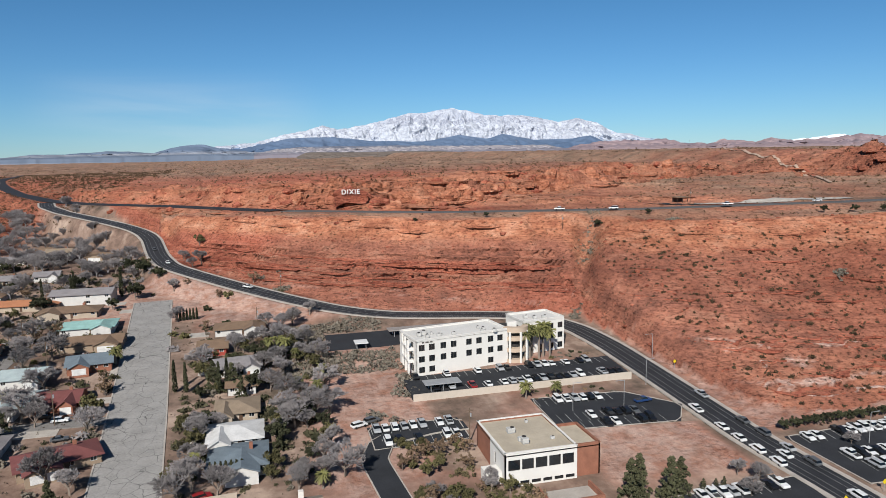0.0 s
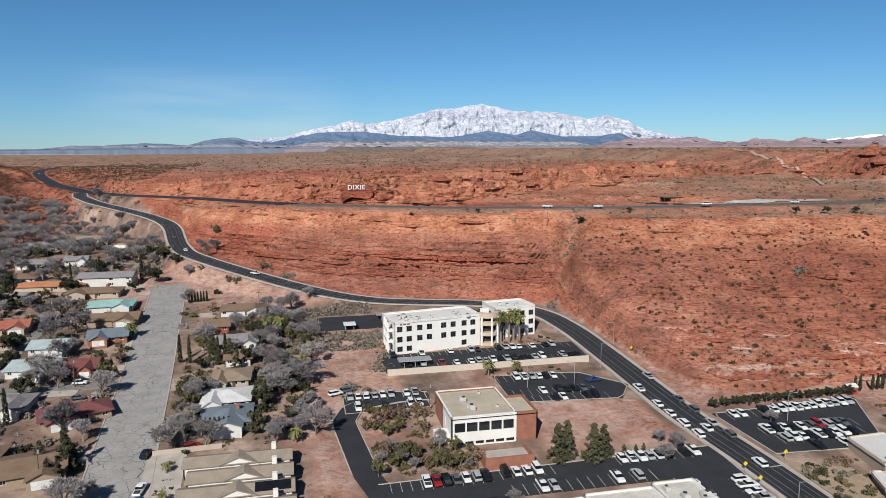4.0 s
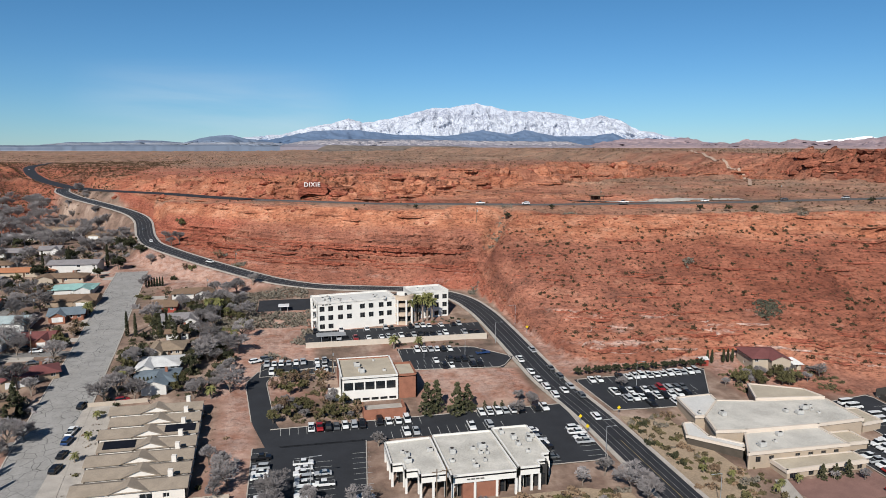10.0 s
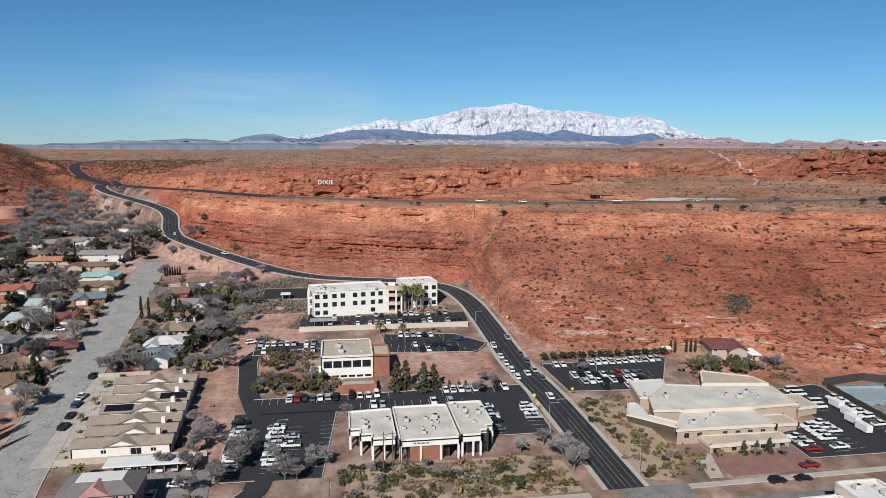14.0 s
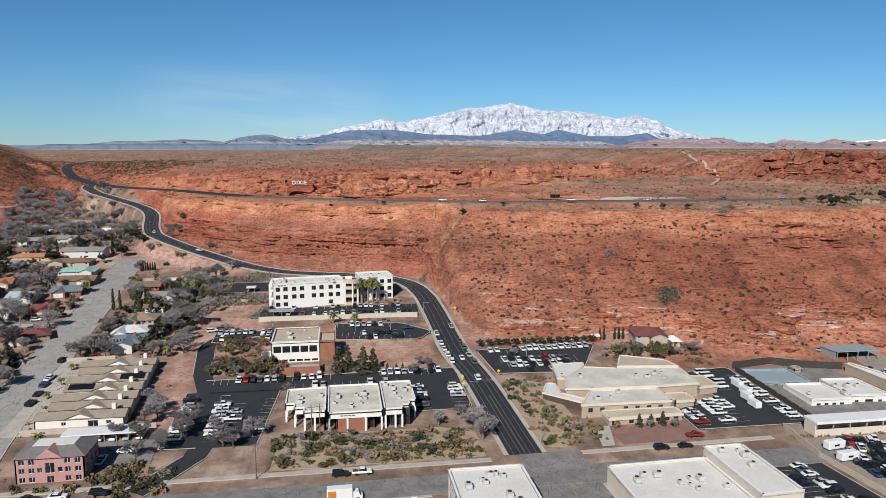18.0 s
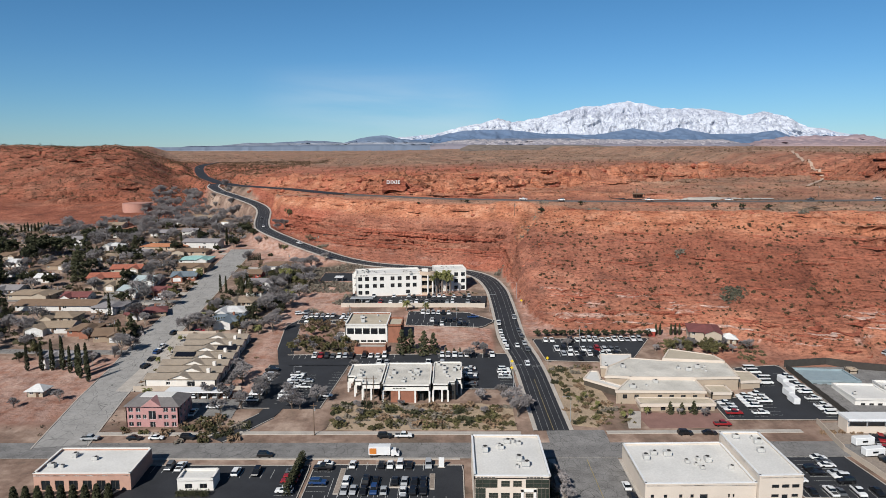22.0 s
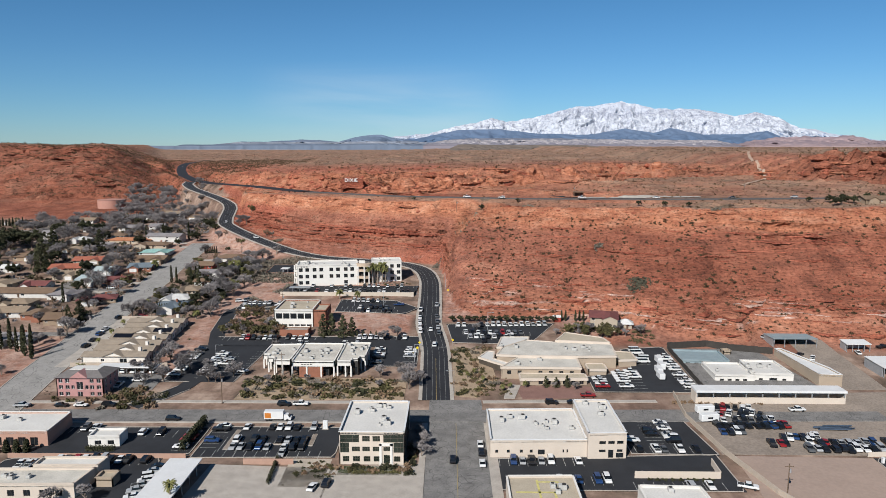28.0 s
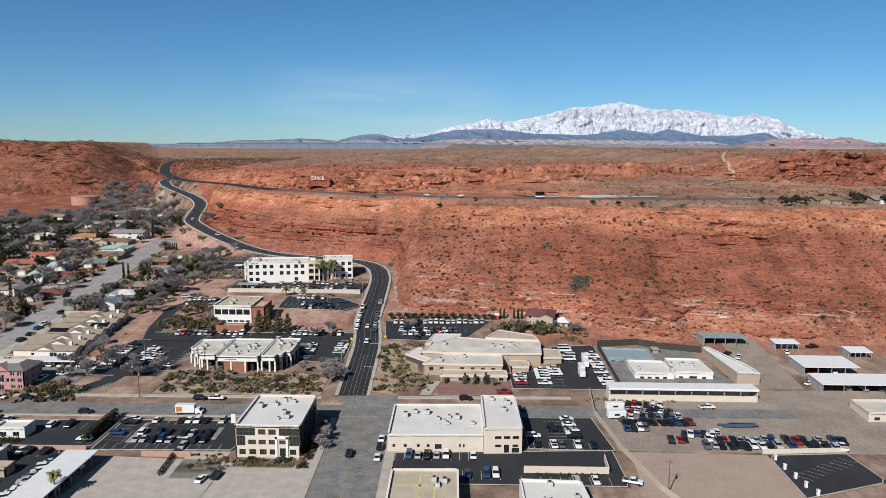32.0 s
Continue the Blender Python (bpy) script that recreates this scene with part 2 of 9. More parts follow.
def share(name, mesh, parent, m=None, label=""):
    ob = new(name, mesh)
    ob.parent = parent
    if m is not None:
        ob.matrix_basis = m
    if label:
        ob["label"] = label
    return ob


def thing(name, m, label, category, group="", kind=""):
    ob = new(name)
    ob.matrix_basis = m
    return tagged(ob, label, category, group, kind)


def add_box(bm, x0, y0, z0, x1, y1, z1, bevel=0.0):
    v = [bm.verts.new(c) for c in ((x0, y0, z0), (x1, y0, z0), (x1, y1, z0), (x0, y1, z0), (x0, y0, z1), (x1, y0, z1), (x1, y1, z1), (x0, y1, z1))]
    fs = [bm.faces.new([v[i] for i in q]) for q in ((0, 3, 2, 1), (4, 5, 6, 7), (0, 1, 5, 4), (1, 2, 6, 5), (2, 3, 7, 6), (3, 0, 4, 7))]
    if bevel:
        es = {e for f in fs for e in f.edges}
        bmesh.ops.bevel(bm, geom=list(es), offset=bevel, segments=1, affect="EDGES")
    return bm


def box(x0, y0, z0, x1, y1, z1, bevel=0.0):
    return add_box(bmesh.new(), x0, y0, z0, x1, y1, z1, bevel)


def add_prism(bm, pts, z0, z1):
    """A flat outline, anticlockwise on the plan, from z0 to z1."""
    lo, hi = [bm.verts.new((x, y, z0)) for x, y in pts], [bm.verts.new((x, y, z1)) for x, y in pts]
    bm.faces.new(hi), bm.faces.new(lo[::-1])
    for i in range(len(pts)):
        j = (i + 1) % len(pts)
        bm.faces.new((lo[i], lo[j], hi[j], hi[i]))
    return bm


def add_cyl(bm, x, y, z0, z1, r0, r1, n=8, lean=(0, 0)):
    a = [bm.verts.new((x + r0 * math.cos(t), y + r0 * math.sin(t), z0)) for t in (2 * math.pi * k / n for k in range(n))]
    c = [bm.verts.new((x + lean[0] + r1 * math.cos(t), y + lean[1] + r1 * math.sin(t), z1)) for t in (2 * math.pi * k / n for k in range(n))]
    for i in range(n):
        bm.faces.new((a[i], a[(i + 1) % n], c[(i + 1) % n], c[i]))
    bm.faces.new(c), bm.faces.new(a[::-1])
    return bm


# ---- the lie of the land ----
def smooth(a, b, v):
    t = np.clip((np.asarray(v, float) - a) / (b - a), 0, 1)
    return t * t * (3 - 2 * t)


def lattice(ix, iy, seed):
    h = (ix.astype(np.int64) * 374761393 + iy.astype(np.int64) * 668265263 + seed * 2147483647) & 0xFFFFFFFF
    h = ((h ^ (h >> 13)) * 1274126177) & 0xFFFFFFFF
    return ((h ^ (h >> 16)) & 0xFFFF) / 65535.0


def value_noise(x, y, seed=0):
    ix, iy = np.floor(x), np.floor(y)
    fx, fy = x - ix, y - iy
    fx, fy = fx * fx * (3 - 2 * fx), fy * fy * (3 - 2 * fy)
    a, b = lattice(ix, iy, seed), lattice(ix + 1, iy, seed)
    c, d = lattice(ix, iy + 1, seed), lattice(ix + 1, iy + 1, seed)
    return (a + (b - a) * fx) * (1 - fy) + (c + (d - c) * fx) * fy


def fbm(x, y, seed=0, octaves=4):
    s, amp, tot = 0.0, 1.0, 0.0
    for o in range(octaves):
        s, tot = s + amp * value_noise(x * 2**o + 17 * o, y * 2**o - 9 * o, seed + o), tot + amp
        amp *= 0.5
    return s / tot * 2 - 1


TOWN_Y = (-500, 150, 230, 300, 360, 415, 440, 500, 545, 620, 700, 800, 1000)
TOWN_Z = (-8, -4, -3.1, 0, 4.5, 7.6, 10.2, 13.5, 16, 21, 25, 32, 45)


def town(y):
    return np.interp(y, TOWN_Y, TOWN_Z)


def tz(y):
    return float(town(y))


# centre lines: x, y, z
HILL_ROAD = [(-43, 330, 2.3), (-43.5, 385, 6.0), (-44.5, 418, 8.4), (-49, 442, 10.6), (-60, 457, 11.8), (-80, 464, 12.6), (-105, 467.5, 13.4), (-123, 472, 14), (-142, 482, 15.6), (-162, 499, 18.2), (-183, 522, 20.8), (-206, 551, 23.6), (-222, 577, 25), (-231, 607, 26.8), (-236.5, 633, 29.4), (-240.5, 652, 32.3), (-248, 667, 35.4), (-262, 682, 38.5), (-283, 708, 41), (-316, 757, 43.4), (-340, 806, 45.2), (-352, 850, 46.3)]
MESA_ROAD = [(520, 470, 60), (300, 468, 57), (130, 478, 54.5), (20, 505, 52.5), (-80, 550, 51), (-160, 615, 49.9), (-188, 652, 49.2), (-237, 724, 48), (-310, 804, 46.8), (-354, 869, 46.7), (-411, 978, 48.5), (-462, 1101, 51.2), (-500, 1204, 53.5), (-518, 1260, 55.3), (-528, 1310, 57), (-532, 1400, 58), (-560, 1500, 58)]


def ribbon_points(line, step):
    p = np.array(line, float)
    d = np.r_[0, np.cumsum(np.linalg.norm(np.diff(p[:, :2], axis=0), axis=1))]
    s = np.linspace(0, d[-1], int(d[-1] / step) + 2)
    # rounded by averaging the straight run over a short window
    q = np.stack([np.mean([np.interp(np.clip(s + o, 0, d[-1]), d, p[:, k]) for o in np.linspace(-9, 9, 9)], 0) for k in range(3)], 1)
    return q


def near_line(x, y, q):
    """Distance on the plan to a dense line and the line's height there."""
    best, zz = np.full(x.shape, 1e9), np.zeros(x.shape)
    for px, py, pz in q:
        d = (x - px) ** 2 + (y - py) ** 2
        k = d < best
        best[k], zz[k] = d[k], pz
    return np.sqrt(best), zz


def foot_y(x):
    return np.interp(x, (-420, -300, -240, -226, -205, -183, -164, -142, -123, -100, -60, -40, -36, -33, -30, -26, -16, 0, 50, 66, 80, 105, 114, 136, 146, 170, 260, 500), (900, 790, 676, 590, 562, 536, 514, 492, 481, 475, 465, 452, 428, 396, 366, 352, 344, 343, 346, 330, 314, 307, 321, 321, 312, 310, 312, 330))


def rim_y(x):
    return np.interp(x, (-420, -300, -235, -166, -100, -45, -30, -15, 20, 70, 130, 250, 500), (930, 800, 668, 592, 540, 506, 520, 500, 470, 446, 424, 412, 405))


def rim_z(x):
    return np.interp(x, (-420, -300, -235, -166, -100, 20, 130, 300, 500), (46, 45.5, 44, 47, 47.5, 49, 52, 55, 57))


def ridge_y(x):
    return np.interp(x, (-600, -420, -250, -119, 0, 164, 250, 288, 330, 600), (1150, 930, 730, 608, 665, 735, 700, 622, 600, 590))


def terrace(z, bed, shift, firm, lo=0.60, hi=0.80):
    """Gathers a slope into risers at level beds. Gives the new height and how far the face stands out (-) or in (+)."""
    k = z / bed + shift
    fr = k - np.floor(k)
    out = (np.floor(k) + smooth(lo, hi, fr) - shift) * bed
    lip = smooth(hi - 0.06, hi + 0.02, fr) * smooth(0.99, hi + 0.06, fr) - smooth(lo - 0.02, lo + 0.05, fr) * smooth(hi, hi - 0.08, fr)
    return z + (out - z) * firm, -lip * firm


def land(x, y):
    """Height of the ground, the lean of its faces, and the share of each cover: talus, rim, pale ledge, sage, soil."""
    n1, n2, n3 = fbm(x / 60, y / 60, 3), fbm(x / 17, y / 17, 9), fbm(x / 5, y / 5, 21, 3)
    gully = np.exp(-(((x + 33.6 - 0.65 * (y - 465) + 2 * n2) / 7.0) ** 2))
    fy, ry, rz = foot_y(x) + 2.5 * n2 + 2.5 * n1, rim_y(x) + 6 * n2 + 4 * n1, rim_z(x)
    fz = town(fy)
    s = (y - fy) / np.maximum(ry - fy, 20)
    sc = np.clip(s, 0, 1)
    west_face = smooth(-22, -40, x)
    bump = np.sin(np.pi * sc)
    base = np.interp(sc, (0, 0.04, 0.3, 0.62, 0.8, 0.9, 1.0), (0, 0.06, 0.28, 0.62, 0.82, 0.93, 1.0))
    runnel = np.abs(fbm(x / 9 + 0.5 * n2, y / 70, 77, 3))
    zc = fz + (rz - fz) * base + (1.6 * n2 + 0.5 * n3 + 2.0 * n1 - 2.2 * runnel) * bump
    zc = zc + 3.2 * np.abs(fbm(x / 15, y / 10, 83, 3)) * smooth(0.03, 0.10, sc) * smooth(0.42, 0.24, sc) * smooth(-30, -15, x)
    slot = np.exp(-(((x + 33 + 1.5 * n3) / 2.4) ** 2)) * smooth(0.27, 0.32, sc) * smooth(0.60, 0.52, sc)
    zc = zc - gully * 10.0 * smooth(0.36, 0.66, sc) - 7.0 * slot
    mid = smooth(0.24, 0.34, sc) * smooth(0.74, 0.60, sc)
    firm = west_face * mid * np.clip(0.5 + 1.0 * fbm(x / 30, zc / 9, 31, 3), 0, 1)
    firm = np.maximum(firm, (1 - west_face) * np.clip(0.10 + 1.1 * fbm(x / 26, zc / 5, 37, 3), 0, 0.8) * 0.7 * bump**0.4)
    alcove = np.exp(-(((x - 158) / 26) ** 2)) * smooth(0.72, 0.78, sc) * smooth(0.97, 0.9, sc)
    firm = np.clip(np.maximum(firm, alcove), 0, 1)
    long = fbm(x / 55, y / 160, 13)
    bed = np.where(west_face > 0.5, 3.6, 5.0) + 0.5 * fbm(x / 130, y / 300, 15)
    zc, lean = terrace(zc, bed, 0.45 * long + 0.10 * n2, firm)
    lean = lean * (2.0 + 1.5 * fbm(x / 20, zc / 4, 17, 3))
    crag = smooth(0.90, 0.955, sc + 0.02 * n3) * np.clip(0.55 + 0.9 * fbm(x / 11, y / 11, 41, 3), 0, 1.2)
    zc = zc + 1.8 * crag * smooth(1.02, 0.97, s)
    lean = lean - 0.9 * crag * smooth(0.9, 0.97, sc) * (n3 > -0.2)
    # bench, then the second ridge and the plateau
    dy = y - ry
    ridge = ridge_y(x) + 12 * n2 + 16 * n1
    up = y - ridge
    high = np.interp(x, (-420, -200, -119, 60, 164, 270, 298, 330, 430), (5, 9, 11, 10, 9, 7, 17, 19, 15))
    r1, r2 = smooth(-26, 2, up), smooth(12, 30, up - 10 * n1)
    plateau = np.interp(up, (0, 250, 1200, 2200, 4000), (0, 2.0, 5.5, 8, 9))
    dome = np.abs(fbm(x / 30, y / 22, 65, 3)) * smooth(276, 298, x) * smooth(-60, -20, up) * smooth(60, 20, up)
    knob = np.clip(fbm(x / 40, y / 13, 63, 4), -0.25, 1) * smooth(-70, -5, up) * smooth(130, 30, up)
    bench = rz + np.clip(dy, 0, 200) * 0.03 + 0.7 * n2 + 0.35 * n3 + 0.8 * (1 - smooth(0, 8, dy))
    bench = bench - 10.0 * gully * smooth(9, 0, dy)
    bench = bench + high * (0.6 * r1 + 0.4 * r2) + plateau + 3.5 * n1 * smooth(0, 300, up) + 1.2 * n2 * smooth(0, 60, up) + 10.5 * knob + 16.0 * dome
    firm2 = smooth(6, 16, dy) * smooth(120, 50, up) * np.clip(0.75 + 0.9 * n1, 0, 1) * smooth(190, 120, x - (up > -25) * 400)
    bench, lean2 = terrace(bench, 3.3 + 0.5 * fbm(x / 130, y / 300, 19), 0.35 * long + 0.12 * n2, firm2, 0.55, 0.78)
    z = np.where(s <= 0, town(y), np.where(s < 1, zc, bench))
    lean = np.where(s <= 0, 0, np.where(s < 1, lean * smooth(0.0, 0.06, sc), lean2 * (2.6 + 2.2 * fbm(x / 16, bench / 3, 27, 3))))
    # the hill on the west side with its foot by the water tank
    west = smooth(-300, -420, x + 0.42 * (y - 700) + 20 * n1) * smooth(640, 760, y + 0.35 * (x + 400))
    hx = smooth(0, 340, -(x + 0.42 * (y - 700)) - 60 + 0.25 * (y - 700))
    hill = town(np.minimum(y, 760)) + 60 * hx * smooth(690, 960, y + 0.3 * (x + 400)) + 3 * n2 + 6 * n1
    hill = hill - 5.0 * np.abs(fbm(x / 45, y / 45, 67)) * hx + 2.0 * n2
    hill, lean3 = terrace(hill, 6.0 + n1, 0.25 * n2, np.clip(0.55 + 1.1 * fbm(x / 50, hill / 10, 69), 0, 0.95))
    cut = np.exp(-(((x + 536) / 60) ** 2)) * np.exp(-(((y - 1360) / 160) ** 2))
    hill = hill - 14 * cut
    lowtown = town(y) + 0.6 * n1 * smooth(560, 640, y)
    left = smooth(-262, -300, x + 0.50 * (y - 640)) * np.where(y > 560, 1.0, 0.0)
    z = np.where(y > 560, z * (1 - left) + lowtown * left, z)
    z = z * (1 - west) + np.maximum(hill, lowtown) * west
    lean = lean * (1 - left) * (1 - west) + lean3 * 2.0 * west
    wild = np.where((s > 0.02) | (west > 0.3), 1.0, 0.0)
    z = z + (0.3 * n3 + 0.25 * fbm(x / 2.2, y / 2.2, 88, 2)) * wild
    talus = np.clip(smooth(0.62, 0.40, sc + 0.15 * n2) * smooth(-0.7, 0.1, n1 + 0.3), 0, 1) * np.where(x > -25, 1.0, 0.3) * (s < 1)
    rim = smooth(0.70, 0.84, sc + 0.08 * n2) * (s < 1)
    top = rim
    rim = np.maximum(rim, 0.5 * smooth(0.30, 0.14, sc + 0.10 * n2) * (s > 0) * (s < 1) * smooth(-30, -15, x) * np.clip(0.7 + n1 + 0.6 * n2, 0, 1))
    pale = smooth(0.30, 0.6, fbm(x / 22, z / 0.9, 55, 3)) * smooth(0.22, 0.10, np.abs(sc - 0.15)) * (s > 0.02) * (s < 0.4) * np.where(x > -20, 1.0, 0.3)
    rim = np.maximum(rim, (s >= 1) * (0.75 - 0.6 * smooth(270, 295, x)) * (1 - 0.75 * smooth(185, 225, x) * smooth(290, 270, x)) * smooth(150, 70, up) * np.clip(0.75 + n2, 0, 1))
    flat = (s >= 1) * smooth(0.0, 6, dy)
    sage = flat * np.clip(0.15 + 0.8 * smooth(130, 420, up) + 0.5 * n2 + 0.25 * n1 + 0.55 * smooth(60, 150, x) * (up < -20) + 0.5 * (dy < 30), 0, 1) * np.where(np.abs(up - 10) < 45, 0.3, 1.0)
    sage = np.where(west > 0.5, np.clip(0.05 + 0.4 * n2 + 0.5 * smooth(1050, 1200, y), 0, 0.6), sage)
    talus = np.maximum(talus, 0.75 * smooth(0.3, 0.6, west))
    sage = np.maximum(sage, gully * smooth(0.72, 0.80, sc + 0.1 * n2) * (s < 1) * 0.3)
    soil = np.where((s <= 0.02) & (west < 0.4) & (y < 900), 1.0, 0.0)
    soil = np.maximum(soil, left * (1 - west))
    # bare red earth beside the brick office and the slope west of the offices
    bare = smooth(0.35, 0.6, 0.5 + fbm(x / 25, y / 25, 91)) * smooth(-172, -160, x) * smooth(-60, -75, x) * smooth(330, 345, y) * (y < 450)
    bare = np.maximum(bare, smooth(-168, -160, x + 6 * n2) * smooth(-124, -128, x) * smooth(366, 374, y) * smooth(446, 436, y))
    bare = np.maximum(bare, smooth(-160, -154, x) * smooth(-143, -149, x) * smooth(262, 272, y) * (y < 360))
    bare = np.maximum(bare, smooth(-94, -90, x) * smooth(-50, -54, x) * smooth(322, 326, y) * (y < 352))
    bare = np.maximum(bare, smooth(-300, -285, x) * smooth(-203, -208, x) * smooth(246, 252, y) * smooth(318, 304, y + 6 * n2))
    bare = np.maximum(bare, smooth(303, 310, y + 4 * n2) * smooth(18, 24, x))
    bare = np.maximum(bare, smooth(292, 306, y + 8 * n2) * smooth(64, 84, x))
    bare = np.maximum(bare, smooth(488, 500, y) * smooth(-262, -246, x) * smooth(575, 560, y))
    bare = np.maximum(bare, smooth(-205, -196, x) * smooth(470, 478, y) * (y < 560))
    bare = np.maximum(bare, smooth(338, 343, y) * smooth(-37, -34, x))
    soil = soil * (1 - (0.6 + 0.2 * (x > -60)) * bare)
    talus, pale = np.maximum(talus, bare), np.maximum(pale, (0.45 + 0.1 * (x < -60)) * bare * (s <= 0.02) * (x < 40))
    deep = np.maximum(smooth(0.2, 0.5, west), smooth(600, 640, y + 0.25 * (x + 360)) * smooth(-320, -350, x) * (y < 1000))
    deep = np.maximum(deep, 1.0 * smooth(274, 294, x) * (s >= 1) * smooth(-45, -25, up) * smooth(60, 25, up))
    deep = np.maximum(deep, 0.85 * smooth(-25, 90, x) * (s > 0) * (s < 1) * smooth(0.06, 0.34, sc + 0.1 * n2) * (1 - 0.75 * top))
    soil = soil * (1 - smooth(600, 640, y + 0.25 * (x + 360)) * smooth(-320, -350, x))
    return z, lean, (talus, rim, pale, sage, soil, deep)


HILL_Q, MESA_Q = ribbon_points(HILL_ROAD, 6), ribbon_points(MESA_ROAD, 8)


def ground_at(x, y, full=False):
    """Ground height with the road beds cut in."""
    x, y = np.atleast_1d(np.asarray(x, float)), np.atleast_1d(np.asarray(y, float))
    z, lean, cover = land(x, y)
    for q, half, reach in ((MESA_Q, 9.5, 18), (HILL_Q, 7.6, 9)):
        d, rz = near_line(x, y, q)
        k = smooth(half + reach, half, d) * smooth(334, 350, y)
        z = z * (1 - k) + (rz - 0.35) * k
        lean = lean * (1 - smooth(half + 6, half, d))
    return (z, lean, cover) if full else z


def gz(x, y):
    return float(ground_at(x, y)[0])

# ---- ground sheet ----
def graded(lo, hi, fine_lo, fine_hi, step, grow):
    a = list(np.arange(fine_lo, fine_hi, step))
    d, v = step, a[-1]
    while v < hi:
        d *= grow
        v += d
        a.append(v)
    d, v, b = step, fine_lo, []
    while v > lo:
        d *= grow
        v -= d
        b.append(v)
    return np.array(b[::-1] + a)


DESERT = terrain_material()


def build_land():
    xs = graded(-4600, 4600, -480, 300, 1.6, 1.03)
    ys = np.unique(np.r_[graded(-600, 340, 160, 330, 4.0, 1.2), graded(330, 4900, 330, 640, 1.0, 1.014)])
    gx, gy = np.meshgrid(xs, ys)
    z, lean, cover = ground_at(gx.ravel(), gy.ravel(), True)
    nx, ny = len(xs), len(ys)
    me = bpy.data.meshes.new("ground")
    i = np.arange(nx * ny).reshape(ny, nx)
    quads = np.stack([i[:-1, :-1], i[:-1, 1:], i[1:, 1:], i[1:, :-1]], -1).reshape(-1, 4)
    me.vertices.add(nx * ny)
    me.vertices.foreach_set("co", np.stack([gx.ravel(), gy.ravel() + lean, z], 1).ravel().astype(np.float32))
    me.loops.add(quads.size)
    me.loops.foreach_set("vertex_index", quads.ravel().astype(np.int32))
    me.polygons.add(len(quads))
    me.polygons.foreach_set("loop_start", np.arange(0, quads.size, 4, dtype=np.int32))
    me.update(calc_edges=True)
    for name, c in zip(("talus", "rim", "pale", "sage", "soil", "deep"), cover):
        a = me.attributes.new(name, "FLOAT", "POINT")
        a.data.foreach_set("value", np.clip(c, 0, 1).astype(np.float32))
    me.materials.append(DESERT)
    ob = new("ground", me)
    return tagged(ob, "red sandstone desert ground with cliffs, sage flats and town soil", "ground", kind="structure")


build_land()


def lay(name, line, offs, lift, material, label, category="road", step=4.0, kind="structure", parent=None):
    """A strip along a line of x, y, z between two offsets from it, as one mesh."""
    q = ribbon_points(line, step) if len(line[0]) == 3 else None
    if q is None:
        p = np.array(line, float)
        d = np.r_[0, np.cumsum(np.linalg.norm(np.diff(p, axis=0), axis=1))]
        s = np.linspace(0, d[-1], int(d[-1] / step) + 2)
        q = np.stack([np.interp(s, d, p[:, 0]), np.interp(s, d, p[:, 1]), np.zeros(len(s))], 1)
        q[:, 2] = town(q[:, 1])
    t = np.gradient(q[:, :2], axis=0)
    t /= np.linalg.norm(t, axis=1)[:, None] + 1e-9
    side = np.stack([t[:, 1], -t[:, 0]], 1)
    bm = bmesh.new()
    rows = []
    for k in range(len(q)):
        a, b = q[k, :2] + side[k] * offs[0], q[k, :2] + side[k] * offs[1]
        z = q[k, 2] + lift
        rows.append([bm.verts.new((a[0], a[1], z - 0.4)), bm.verts.new((a[0], a[1], z)), bm.verts.new((b[0], b[1], z)), bm.verts.new((b[0], b[1], z - 0.4))])
    for r, s in zip(rows, rows[1:]):
        for c in range(3):
            bm.faces.new((r[c], r[c + 1], s[c + 1], s[c]))
    bmesh.ops.recalc_face_normals(bm, faces=bm.faces)
    ob = part(name, bm, material, parent)
    if parent is None:
        tagged(ob, label, category, kind=kind)
    return ob


def pad(name, pts, lift, material, label, category="pavement", kind="structure", parent=None, depth=0.35, level=None):
    """A flat area of any outline that follows the fall of the town, as a slab."""
    ys = [p[1] for p in pts]
    cuts = [c for c in np.arange(min(ys), max(ys), 5.0)] + [max(ys)]
    bm = bmesh.new()
    f = bm.faces.new([bm.verts.new((x, y, 0)) for x, y in pts])
    for c in cuts[1:-1]:
        bmesh.ops.bisect_plane(bm, geom=bm.verts[:] + bm.edges[:] + bm.faces[:], plane_co=(0, c, 0), plane_no=(0, 1, 0))
    bmesh.ops.recalc_face_normals(bm, faces=bm.faces)
    if bm.faces[:][0].normal.z < 0:
        bmesh.ops.reverse_faces(bm, faces=bm.faces)
    r = bmesh.ops.extrude_face_region(bm, geom=bm.faces[:])
    top = {v for v in r["geom"] if isinstance(v, bmesh.types.BMVert)}
    for v in bm.verts:
        v.co.z = (tz(v.co.y) if level is None else level) + lift - (0 if v in top else depth)
    bmesh.ops.recalc_face_normals(bm, faces=bm.faces)
    ob = part(name, bm, material, parent)
    if parent is None:
        tagged(ob, label, category, kind=kind)
    return ob


